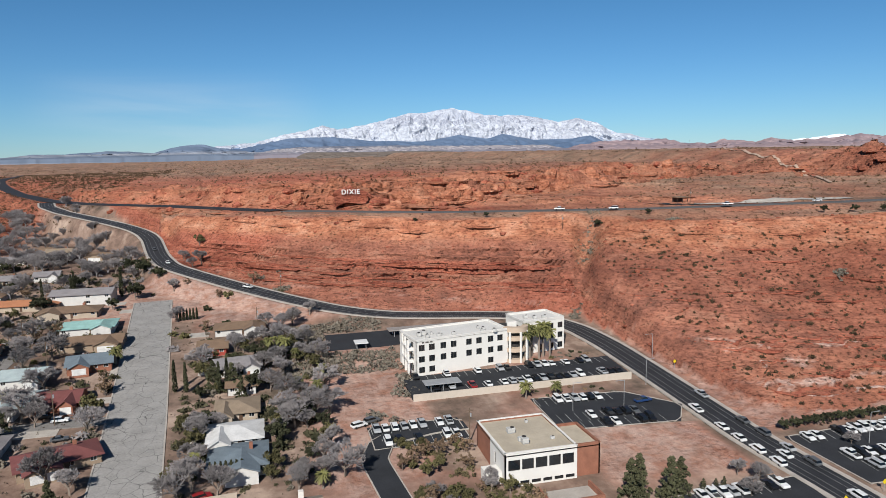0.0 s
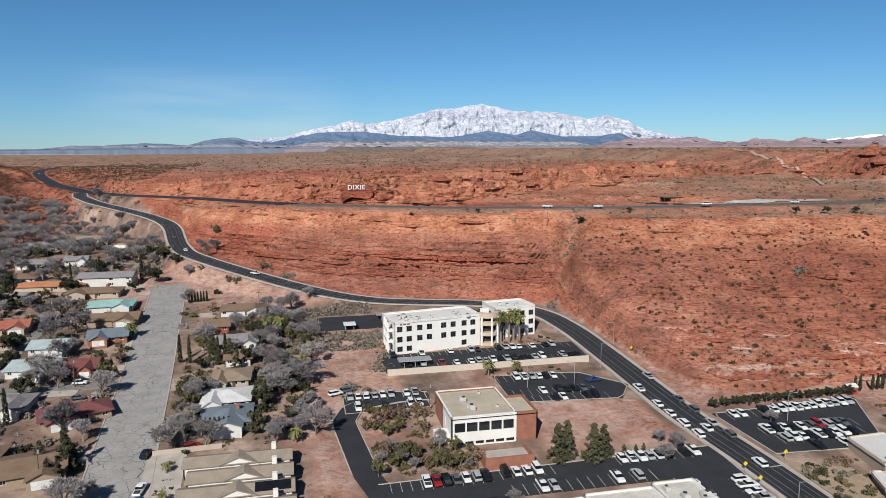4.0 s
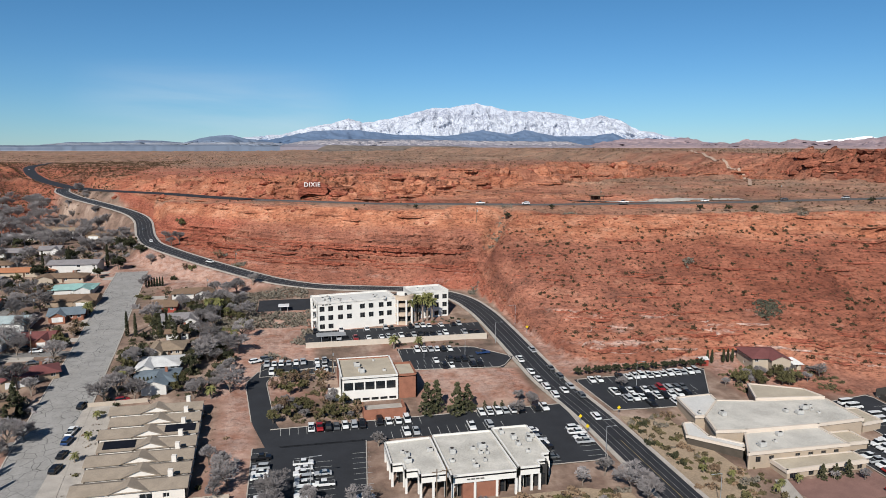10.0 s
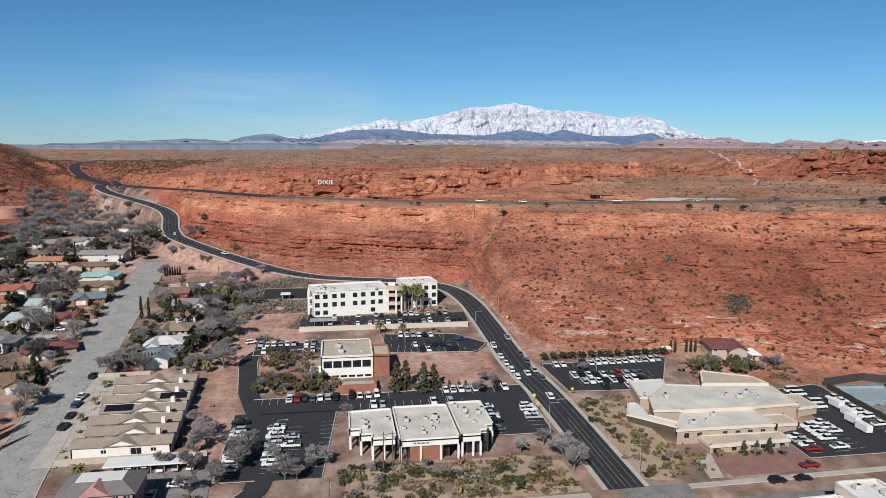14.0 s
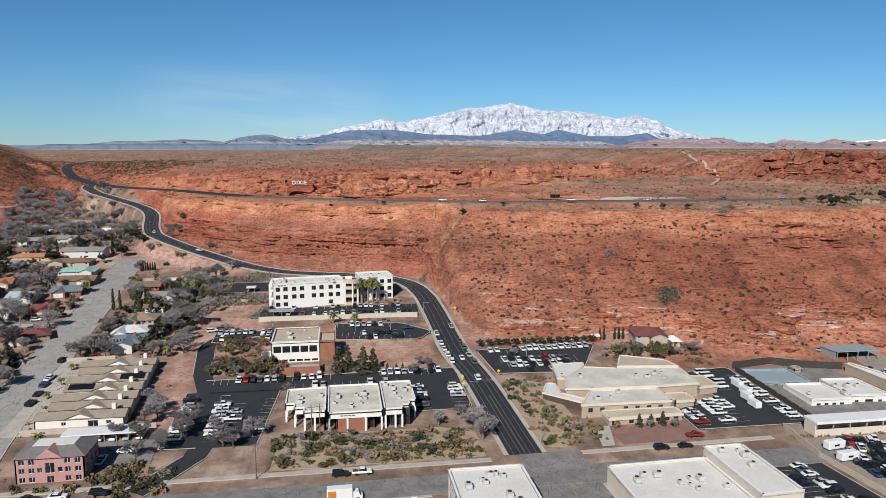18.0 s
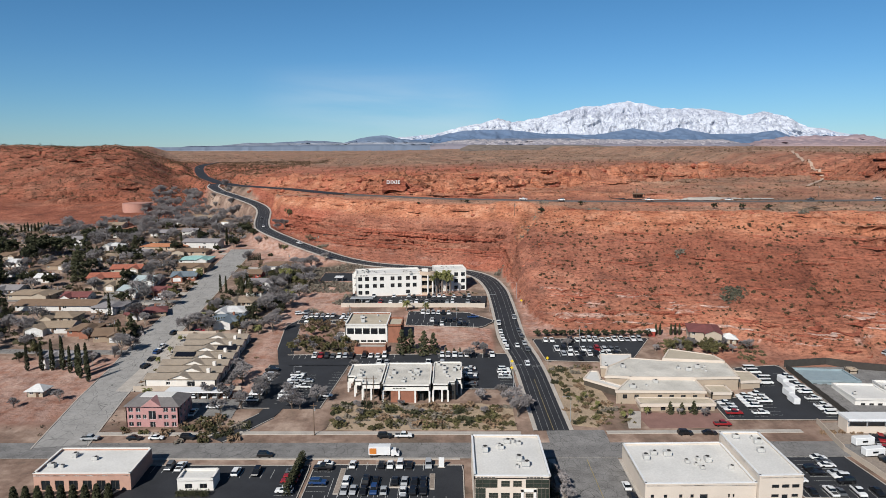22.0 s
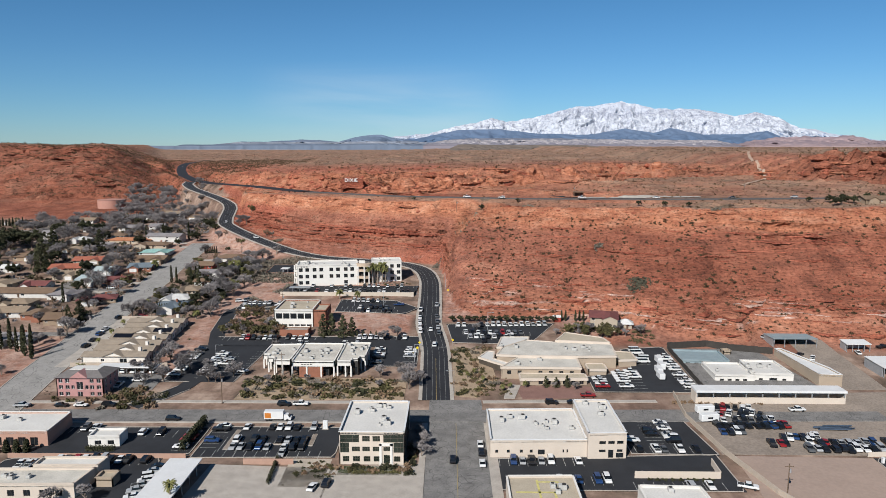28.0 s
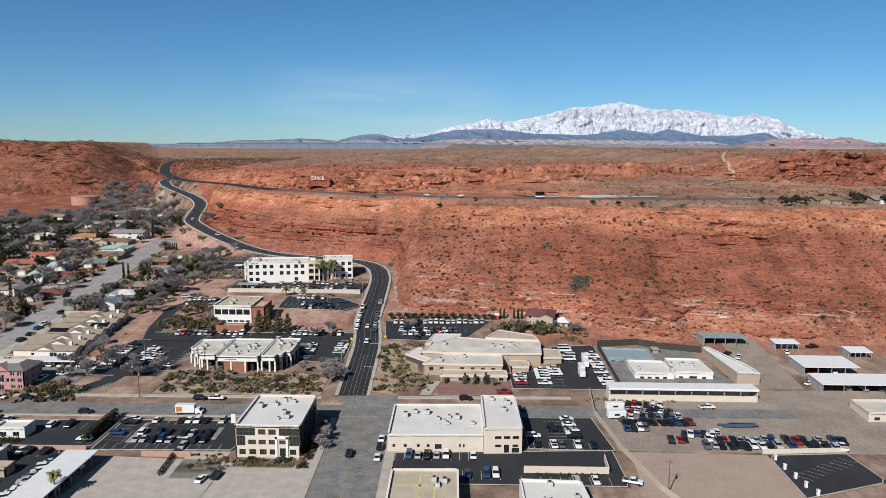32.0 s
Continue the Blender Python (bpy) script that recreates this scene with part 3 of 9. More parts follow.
ASPHALT = mat("fresh_asphalt", (0.027, 0.028, 0.033), 0.85, vary=0.3, scale=0.15, fine=3.0)
OLD_ASPHALT = mat("weathered_asphalt", (0.225, 0.215, 0.205), 0.9, vary=0.35, scale=0.25, fine=2.5, crack=0.34)
LOT_ASPHALT = mat("parking_asphalt", (0.030, 0.032, 0.037), 0.88, vary=0.3, scale=0.18, fine=3.0)
YARD = mat("gravel_yard", (0.31, 0.255, 0.21), 0.95, vary=0.3, scale=0.10, fine=1.4)
CONCRETE = mat("pale_concrete", (0.46, 0.415, 0.365), 0.85, vary=0.22, scale=0.3, fine=4.0)
LINE_WHITE = mat("worn_white_road_paint", (0.52, 0.52, 0.50), 0.7, vary=0.15)
LINE_FADED = mat("faded_lane_paint", (0.30, 0.30, 0.29), 0.75, vary=0.35, scale=0.3)
LINE_YELLOW = mat("yellow_road_paint", (0.36, 0.28, 0.12), 0.7, vary=0.2)

MAIN = [(-37.0, 243), (-38.5, 301), (-40.5, 320), (-43, 334)]
main_line = [(x, y, tz(y)) for x, y in MAIN] + HILL_ROAD[1:]
lay("road", main_line, (-5.2, 5.2), 0.12, ASPHALT, "freshly sealed black asphalt road climbing the hill")
lay("kerb", main_line, (5.2, 6.6), 0.26, CONCRETE, "concrete kerb and path along the black road", "kerb")
lay("kerb", main_line, (-6.6, -5.2), 0.26, CONCRETE, "concrete kerb and path along the black road", "kerb")
for o in (-3.6, -1.5, 1.5, 3.6):
    lay("road_line", main_line, (o - 0.05, o + 0.05), 0.14, LINE_FADED, "thin painted lane line on black asphalt", "road line")
lay("road", MESA_ROAD[5:], (-7, 7), 0.12, ASPHALT, "dark highway winding up to the mesa")
lay("road", MESA_ROAD[:6], (-4.5, 4.5), 0.10, mat("dusty_bench_asphalt", (0.115, 0.108, 0.105), 0.9, vary=0.25, scale=0.1), "dusty grey highway along the mesa bench")
lay("road", [(-236, 722, 48.1), (-214, 690, 46.5), (-205, 660, 45), (-192, 640, 44.6)], (-3, 3), 0.1, OLD_ASPHALT, "short grey spur road on the bench")
lay("road", [(-29.5, 150), (-30, 246)], (-9.5, 9.5), 0.10, OLD_ASPHALT, "cracked grey asphalt street in the town")
lay("road", [(-300, 232), (-20, 235), (120, 238)], (-8.0, 8.0), 0.11, OLD_ASPHALT, "cracked grey cross street")
LEFT_ST = [(-193, 232), (-199, 270), (-204.5, 320), (-210.5, 390), (-219, 480), (-224, 530)]
lay("road", LEFT_ST, (-8.2, 8.2), 0.10, mat("cracked_concrete_street", (0.34, 0.325, 0.305), 0.9, vary=0.2, scale=0.2, fine=2.0, crack=0.26), "wide cracked pale concrete street between houses")
DRIVE = [(-146, 238), (-140, 247), (-134.5, 256), (-132.5, 270), (-136, 295), (-143.5, 322), (-147, 352), (-143, 362), (-128, 366), (-118, 366)]
lay("road", DRIVE, (-3.4, 3.4), 0.14, LOT_ASPHALT, "narrow black asphalt drive with pale kerbs")

UPPER = 7.5  # level of the terrace before the white office
LOTS = {
    "brick_east": [(-93, 355), (-56, 352), (-49, 362), (-62, 376), (-93, 378)],
    "brick_west": [(-146, 357), (-119, 357), (-119, 371), (-146, 371)],
    "row": [(-141, 304), (-46, 304), (-46, 318), (-141, 316)],
    "west": [(-146, 262), (-117, 262), (-113, 305), (-146, 305)],
    "east": [(-66, 280), (-46, 280), (-46, 304), (-66, 304)],
    "hedge": [(-31, 310), (4, 308), (20, 338), (-34, 336)],
    "church": [(23, 254), (64, 254), (64, 306), (44, 303), (43, 276), (23, 270)],
    "south_west": [(-166, 200), (-112, 201), (-112, 221.5), (-166, 221)],
    "south": [(-111, 199), (-67, 200), (-67, 222), (-111, 222)],
    "store_east": [(24, 204), (51, 203), (48, 232), (24, 231)],
    "store_front": [(-18.5, 181), (50, 181), (50, 203.8), (-18.5, 200)],
    "south_yard": [(-166, 165), (-119, 165), (-119, 199), (-166, 198)],
    "bus": [(96, 176), (124, 186), (122, 204), (97, 202)],
}
# lots that run into one another have kerbs on their outer sides only
OUTER = {"row": ([(-46, 318), (-141, 316)],), "west": ([(-146, 305), (-146, 262), (-135, 262)], [(-117, 262), (-113, 304)]), "east": ([(-66, 304), (-66, 280), (-46, 280), (-46, 318)],)}
for name, pts in LOTS.items():
    pad("pavement", pts, 0.13, LOT_ASPHALT, "black asphalt car park with painted bays", "car park")
    for edge in OUTER.get(name, (pts + pts[:1],)):
        lay("kerb", edge, (-0.28, 0.0), 0.27, CONCRETE, "pale concrete kerb round a car park", "kerb")
pad("pavement", [(-129, 386), (-53, 386), (-51, 407), (-129, 405)], 0.0, LOT_ASPHALT, "black asphalt car park on a walled terrace", "car park", depth=2.6, level=UPPER)
pad("pavement", [(-150, 437), (-126, 437), (-84, 447), (-84, 456), (-150, 456)], 0.13, LOT_ASPHALT, "dark asphalt court behind the white office", "car park")
pad("pavement", [(52, 204), (182, 204), (182, 258), (52, 252)], 0.10, YARD, "pale dusty gravel storage yard", "yard")
pad("pavement", [(118, 258), (136, 258), (142, 330), (126, 330)], 0.12, YARD, "dusty gravel track between sheds", "yard")
pad("pavement", [(52, 160), (96, 160), (97, 202), (55, 203)], 0.09, mat("pinkish_earth_lot", (0.40, 0.30, 0.245), 0.95, vary=0.1, scale=0.1, fine=1.0), "bare level earth lot", "yard")
pad("pavement", [(64, 256), (112, 256), (104, 304), (66, 304)], 0.11, OLD_ASPHALT, "grey asphalt yard between white workshops", "yard")
pad("pavement", [(-197, 277), (-187, 277), (-190, 342), (-200, 342)], 0.12, CONCRETE, "pale concrete driveway beside the townhouses", "driveway")
pad("pavement", [(-172, 254), (-146, 254), (-147, 270), (-174, 270)], 0.14, OLD_ASPHALT, "grey asphalt car park behind the pink building", "car park")
pad("pavement", [(-105, 165), (-67, 165), (-66, 193), (-103, 195)], 0.12, CONCRETE, "pale concrete forecourt", "driveway")
pad("pavement", [(-67, 165), (-40, 165), (-40, 196), (-67, 194)], 0.12, CONCRETE, "pale concrete drive before the office", "driveway")
for o in (-3.65, 3.4):
    for run in (DRIVE[:3], DRIVE[5:]):
        lay("kerb", run, (o, o + 0.28), 0.30, CONCRETE, "pale concrete kerb of the drive", "kerb")
for a, b, o in (([(-29.5, 150), (-30, 226)], (9.5, 12.5), 0), ([(-29.5, 150), (-30, 226)], (-11.5, -9.5), 0), ([(-186, 242), (-148, 242)], (-1, 1.2), 0), ([(-140, 243), (-48, 243.6)], (-1, 1.2), 0), ([(-20, 244.4), (44, 246)], (-1, 1.2), 0), ([(-184, 225), (-68, 226.5)], (-1, 0.8), 0)):
    lay("pavement", a, b, 0.24, CONCRETE, "pale concrete footpath beside the street", "pavement")
for o in (-8.5, 8.2):
    lay("kerb", LEFT_ST, (o, o + 0.4), 0.24, CONCRETE, "pale kerb of the concrete street", "kerb")
for y in (300.5, 303.5):
    pad("road_line", [(-44.8, y), (-32.4, y + 0.8), (-32.4, y + 1.15), (-44.8, y + 0.35)], 0.15, LINE_WHITE, "white painted crosswalk line", "road line", depth=0.02)
for y0, y1 in ((166, 226), (246, 300)):
    lay("road_line", [(-29.6, y0), (-29.9, y1)] if y1 < 240 else [(-37.0, y0), (-38.5, y1)], (-0.08, 0.08), 0.145, LINE_YELLOW, "faded yellow centre line", "road line")
SIDE_ST = mat("dull_grey_asphalt", (0.24, 0.225, 0.21), 0.9, vary=0.25, scale=0.15, fine=2.5, crack=0.22)
for line, half in (([(-345, 400), (-280, 399), (-217, 397)], 4.2), ([(-320, 322), (-260, 321), (-211, 320)], 4.0), ([(-256, 381), (-262, 408), (-265, 432), (-264, 462)], 3.6)):
    lay("road", line, (-half, half), 0.10, SIDE_ST, "quiet grey side street between gardens")
for pts, m, label in (
    ([(-5, 247.5), (22, 248.5), (22.5, 259.5), (-7, 259.5)], mat("maroon_gravel_bed", (0.26, 0.145, 0.12), 0.95, vary=0.2, scale=0.3, fine=3), "maroon gravel garden bed before the tan building"),
    ([(-12, 247.5), (-8, 247.5), (-4.5, 260.5), (-8, 261), (-11, 254)], CONCRETE, "pale concrete garden path"),
    ([(-112, 245.3), (-49, 246), (-49, 262), (-60, 267), (-110, 266)], mat("dry_garden_mulch", (0.38, 0.285, 0.195), 0.95, vary=0.25, scale=0.25, fine=2), "dry tan mulch garden with winding paths"),
    ([(-90, 266), (-82, 266), (-80, 246), (-84, 246)], CONCRETE, "pale concrete garden path"),
    ([(-66, 266), (-62, 262), (-76, 252), (-80, 254)], CONCRETE, "pale concrete garden path"),
    ([(-108, 254), (-108, 256), (-84, 257), (-84, 255)], CONCRETE, "pale concrete garden path"),
    ([(-64.5, 189), (-46.5, 189), (-46.5, 194.6), (-64.5, 194.6)], mat("small_green_lawn", (0.10, 0.13, 0.045), 0.95, vary=0.3, scale=0.5, fine=4), "small green lawn before the corner office"),
    ([(-80, 182), (-68, 182), (-67.5, 199), (-80, 199)], mat("pale_rock_bed", (0.50, 0.43, 0.35), 0.95, vary=0.2, scale=0.5, fine=3), "pale rock garden bed"),
    ([(-31, 250), (-22, 248), (-13, 262), (-16, 300), (-31, 306)], mat("dry_garden_mulch", (0.38, 0.285, 0.195), 0.95), "dry tan garden slope beside the road"),
):
    pad("garden_bed", pts, 0.16 if "path" in label else 0.12, m, label, "garden bed")
r = random.Random(31)
for x, y, w, d in ((-222, 466, 7, 6), (-224, 489, 8, 6), (-232, 515, 8, 6), (-222, 436, 7, 7), (-224, 412, 8, 5), (-216, 375, 9, 8), (-213, 345, 9, 6), (-197, 448, 7, 6), (-199, 470, 8, 6), (-193, 428, 6, 6), (-192, 391, 7, 6), (-191, 374, 7, 6), (-237, 392, 12, 6), (-252, 391, 10, 6), (-262, 355, 7, 8), (-300, 397, 9, 6), (-240, 530, 8, 5)):
    pad("driveway", [(x - w / 2, y - d / 2), (x + w / 2, y - d / 2), (x + w / 2, y + d / 2), (x - w / 2, y + d / 2)], 0.10, CONCRETE, "pale concrete house driveway", "driveway")

# ---- buildings ----
GLASS = mat("dark_window_glass", (0.018, 0.022, 0.026), 0.08, vary=0.3, scale=0.4, fine=1.0, bump=0.0, spec=0.6)
GREEN_GLASS = mat("green_tinted_glass", (0.022, 0.032, 0.024), 0.08, vary=0.4, bump=0.0, spec=0.6)
FRAME = mat("bronze_window_frame", (0.10, 0.085, 0.07), 0.5, bump=0.0)
WHITE_FRAME = mat("white_window_frame", (0.75, 0.74, 0.71), 0.6, bump=0.0)
STUCCO = mat("cream_white_stucco", (0.80, 0.77, 0.715), 0.9, vary=0.08, scale=0.25, fine=5)
CREAM = mat("warm_cream_stucco", (0.68, 0.585, 0.49), 0.9, vary=0.08, scale=0.25, fine=5)
TAN = mat("tan_block_wall", (0.43, 0.345, 0.26), 0.9, vary=0.1, scale=0.3, fine=4)
BRICK = mat("red_brown_brick", (0.32, 0.135, 0.085), 0.9, vary=0.22, scale=0.5, fine=6)
PINK = mat("pink_brick", (0.49, 0.265, 0.25), 0.9, vary=0.15, scale=0.5, fine=6)
ROOF_WHITE = mat("white_membrane_roof", (0.70, 0.68, 0.64), 0.8, vary=0.12, scale=0.12, fine=2)
ROOF_GRAVEL = mat("stained_pale_gravel_roof", (0.62, 0.585, 0.52), 0.95, vary=0.3, scale=0.16, fine=3)
ROOF_TAN = mat("tan_gravel_roof", (0.50, 0.43, 0.33), 0.95, vary=0.2, scale=0.16, fine=3)
METAL_WHITE = mat("white_sheet_metal", (0.78, 0.78, 0.77), 0.45, vary=0.08, scale=0.3, fine=2)
METAL_GREY = mat("grey_sheet_metal", (0.42, 0.43, 0.44), 0.5, metal=0.3, vary=0.15)
METAL_TEAL = mat("pale_teal_sheet_metal", (0.30, 0.375, 0.40), 0.5, vary=0.15, scale=0.3)
# near-black, with the shade of interiors put into its colour
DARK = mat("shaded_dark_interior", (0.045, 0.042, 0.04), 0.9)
BAR = mat("dark_sign_lettering", (0.12, 0.11, 0.10), 0.7, bump=0.0)
BLOCKWALL = mat("pale_block_fence", (0.50, 0.42, 0.34), 0.92, vary=0.12, scale=0.4, fine=5)
PINKWALL = mat("pinkish_block_fence", (0.46, 0.29, 0.22), 0.92, vary=0.12, scale=0.4, fine=5)

MESHES = {}


def mesh_of(key, make, material):
    if key not in MESHES:
        bm = make()
        me = bpy.data.meshes.new(str(key[0]))
        bm.to_mesh(me)
        bm.free()
        me.materials.append(material)
        MESHES[key] = me
    return MESHES[key]


def frame_mesh(w, h, bars, bar_rows, m):
    def make():
        bm, f, d = bmesh.new(), 0.09, 0.10
        add_box(bm, 0, -d, 0, w, 0, f), add_box(bm, 0, -d, h - f, w, 0, h)
        add_box(bm, 0, -d, f, f, 0, h - f), add_box(bm, w - f, -d, f, w, 0, h - f)
        for k in range(1, bars):
            add_box(bm, w * k / bars - f / 2, -d * 0.8, f, w * k / bars + f / 2, 0, h - f)
        for k in range(1, bar_rows):
            add_box(bm, f, -d * 0.7, h * k / bar_rows - f / 2, w - f, -0.01, h * k / bar_rows + f / 2)
        return bm

    return mesh_of(("window", round(w, 2), round(h, 2), bars, bar_rows, m.name), make, m)


def pane_mesh(w, h, m):
    return mesh_of(("pane", round(w, 2), round(h, 2), m.name), lambda: box(0.05, -0.05, 0.05, w - 0.05, -0.02, h - 0.05), m)


def wall_side(t, p0, p1, z0, z1, holes, material, glass=GLASS, frame_m=FRAME, thick=0.35, name="wall", label="", bars=2, rows=1):
    """One wall of a building with holes (u0, u1, v0, v1) cut through it, each with a framed pane set back in it.
    Seen from outside, it runs from p0 on the left to p1 on the right; v is counted from z0."""
    p0, p1 = Vector((*p0, 0)), Vector((*p1, 0))
    length, way = (p1 - p0).length, (p1 - p0).normalized()
    m = Matrix.Translation((p0.x, p0.y, z0)) @ Matrix.Rotation(math.atan2(way.y, way.x), 4, "Z")
    us = sorted({0.0, length, *(round(h[k], 3) for h in holes for k in (0, 1))})
    vs = sorted({0.0, z1 - z0, *(round(h[k], 3) for h in holes for k in (2, 3))})
    bm = bmesh.new()

    def quad(*c):
        bm.faces.new([bm.verts.new(v) for v in c])

    def solid(u, v):
        return 0 < u < length and 0 < v < z1 - z0 and not any(h[0] < u < h[1] and h[2] < v < h[3] for h in holes)

    for a, b in zip(us, us[1:]):
        for c, d in zip(vs, vs[1:]):
            if not solid((a + b) / 2, (c + d) / 2):
                continue
            quad((a, 0, c), (b, 0, c), (b, 0, d), (a, 0, d))
            quad((b, thick, c), (a, thick, c), (a, thick, d), (b, thick, d))
            um, vm = (a + b) / 2, (c + d) / 2
            if not solid(a - 0.01, vm):
                quad((a, thick, c), (a, 0, c), (a, 0, d), (a, thick, d))
            if not solid(b + 0.01, vm):
                quad((b, 0, c), (b, thick, c), (b, thick, d), (b, 0, d))
            if not solid(um, c - 0.01):
                quad((a, thick, c), (b, thick, c), (b, 0, c), (a, 0, c))
            if not solid(um, d + 0.01):
                quad((a, 0, d), (b, 0, d), (b, thick, d), (a, thick, d))
    ob = part(name, bm, material, t, label)
    ob.matrix_basis = m
    for u0, u1, v0, v1 in holes:
        g = glass
        w = share("window", frame_mesh(u1 - u0, v1 - v0, bars if u1 - u0 > 1.2 else 1, rows, frame_m), t, m @ Matrix.Translation((u0, thick * 0.75, v0)))
        share("pane", pane_mesh(u1 - u0, v1 - v0, g), w)
    return ob


def flat_roof(t, pts, z, material, name="roof", thick=0.3, cap=None, cap_h=0.25, cap_w=0.45):
    """A roof slab set inside its walls, with a coping along the wall tops."""
    bm = add_prism(bmesh.new(), pts, z - thick, z)
    part(name, bm, material, t)
    if cap:
        n = len(pts)
        for i in range(n):
            a, b = Vector((*pts[i], 0)), Vector((*pts[(i + 1) % n], 0))
            w = (b - a)
            c = part("coping", box(-0.06, -0.08, 0, w.length + 0.06, cap_w, cap_h), cap, t)
            c.matrix_basis = Matrix.Translation((a.x, a.y, z + 0.45)) @ Matrix.Rotation(math.atan2(w.y, w.x), 4, "Z")


def row_holes(n, length, w, v0, h, margin=1.0, skip=()):
    gap = (length - 2 * margin) / n
    return [(margin + gap * (k + 0.5) - w / 2, margin + gap * (k + 0.5) + w / 2, v0, v0 + h) for k in range(n) if k not in skip]


def simple_block(name, pts, z0, z1, wall_m, roof_m, label, category="building", sides=None, cap=None, **kw):
    """A flat-roofed building: one wall per side of the outline (anticlockwise), holes by side, and its roof."""
    t = thing(name, pose(0, 0, 0), label, category)
    for i in range(len(pts)):
        a, b = pts[i], pts[(i + 1) % len(pts)]
        wall_side(t, a, b, z0, z1, (sides or {}).get(i, []), wall_m, **kw)
    flat_roof(t, pts, z1 - 0.45, roof_m, cap=cap or wall_m)
    return t


def sign_bars(parent, u, v, n, w, h, m, seed=1):
    """Unreadable lettering as plain bars on a wall, in the wall's own axes."""
    r, x = random.Random(seed), u
    for k in range(n):
        l = w * r.uniform(0.6, 1.3)
        b = part("sign_lettering", box(x, -0.06, v, x + l, 0.0, v + h), BAR, parent, "dark unreadable wall lettering")
        b.matrix_basis = m
        x += l + w * 0.35


def at_wall(p0, p1, z0):
    return Matrix.Translation((p0[0], p0[1], z0)) @ Matrix.Rotation(math.atan2(p1[1] - p0[1], p1[0] - p0[0]), 4, "Z")


# white three-storey office under the cliff
def white_office():
    z0, z1 = UPPER - 0.3, 19.9
    t = thing("office_building", pose(0, 0, 0), "white three storey stucco office with rows of square dark windows", "building")
    p0, p1 = (-123.5, 405.6), (-88.0, 411.2)
    L = math.dist(p0, p1)
    fr = (0.06, 0.165, 0.285, 0.395, 0.56, 0.67, 0.80, 0.905)
    holes = [(f * L - 1.1, f * L + 1.1, v, v + 2.2) for v in (4.7, 8.7) for f in fr] + [(f * L - 1.1, f * L + 1.1, 1.0, 3.1) for f in (fr[0], fr[1], fr[6])]
    wall_side(t, p0, p1, z0, z1, holes, STUCCO)
    d = Vector((p1[1] - p0[1], p0[0] - p1[0])).normalized() * -16
    q0, q1 = (p0[0] + d.x, p0[1] + d.y), (p1[0] + d.x, p1[1] + d.y)
    wall_side(t, p1, q1, z0, z1, [], STUCCO)
    wall_side(t, q1, q0, z0, z1, [], STUCCO)
    wall_side(t, q0, p0, z0, z1, [(a, a + 2.6, v, v + 2.6) for v in (1.0, 4.9, 8.8) for a in (2, 6.5, 11)], STUCCO)
    flat_roof(t, [p0, p1, q1, q0], z1 - 0.5, ROOF_WHITE, cap=STUCCO)
    sign_bars(t, 2.2, 11.4, 3, 1.2, 0.5, at_wall(p0, p1, z0), 3)
    # balconies on the west end
    for v in (4.2, 8.4):
        part("balcony", box(-126.0, 408, z0 + v, -123.6, 418, z0 + v + 1.1, 0.1), STUCCO, t, "white stucco end balcony")
    for y in (408.2, 412.8, 417.6):
        part("pillar", box(-126.0, y, z0, -125.3, y + 0.7, z0 + 12.4), STUCCO, t)
    # round corner tower with open balconies
    cx, cy, r = -84.6, 414.5, 5.2
    arc = [(cx + r * math.cos(a), cy + r * math.sin(a)) for a in np.linspace(math.radians(200), math.radians(345), 14)]
    inner = [(cx + (r - 2.2) * math.cos(a), cy + (r - 2.2) * math.sin(a)) for a in np.linspace(math.radians(345), math.radians(200), 14)]
    for v, h in ((0, 1.3), (4.0, 1.4), (8.2, 1.4), (11.2, 1.9)):
        part("balcony", add_prism(bmesh.new(), arc + inner, z0 + v, z0 + v + h), mat("sand_stucco", (0.58, 0.45, 0.34), 0.9, vary=0.08), t, "curved sand coloured balcony")
    # solid core painted near-black for the shade behind the open balconies
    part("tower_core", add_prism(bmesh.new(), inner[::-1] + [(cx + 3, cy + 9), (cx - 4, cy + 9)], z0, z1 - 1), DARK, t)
    for k in (0, 3, 7, 10, 13):
        x, y = arc[k]
        part("pillar", add_cyl(bmesh.new(), x, y, z0, z1 - 1.2, 0.45, 0.45, 8), STUCCO, t)
    # east wing, stepped back
    w0, w1 = (-80.0, 417.0), (-62.3, 419.6)
    wall_side(t, w0, w1, z0, z1 + 0.6, [(a, a + 2.2, v, v + 2.2) for v in (1.5, 5.4, 9.2) for a in (2.0, 6.5, 11, 15)], STUCCO)
    wall_side(t, w1, (-64.3, 433), z0, z1 + 0.6, [(a, a + 2.0, v, v + 2.2) for v in (5.4, 9.2) for a in (3, 8)], STUCCO)
    wall_side(t, (-64.3, 433), (-82, 430.5), z0, z1 + 0.6, [], STUCCO)
    wall_side(t, (-82, 430.5), w0, z0, z1 + 0.6, [], STUCCO)
    flat_roof(t, [w0, w1, (-64.3, 433), (-82, 430.5)], z1 + 0.1, ROOF_WHITE, cap=STUCCO)
    part("pediment", add_prism(bmesh.new(), [(-87.5, 413.5), (-84, 413.5), (-84, 414.3), (-87.5, 414.3)], z1 - 0.2, z1 + 1.8), STUCCO, t)


white_office()


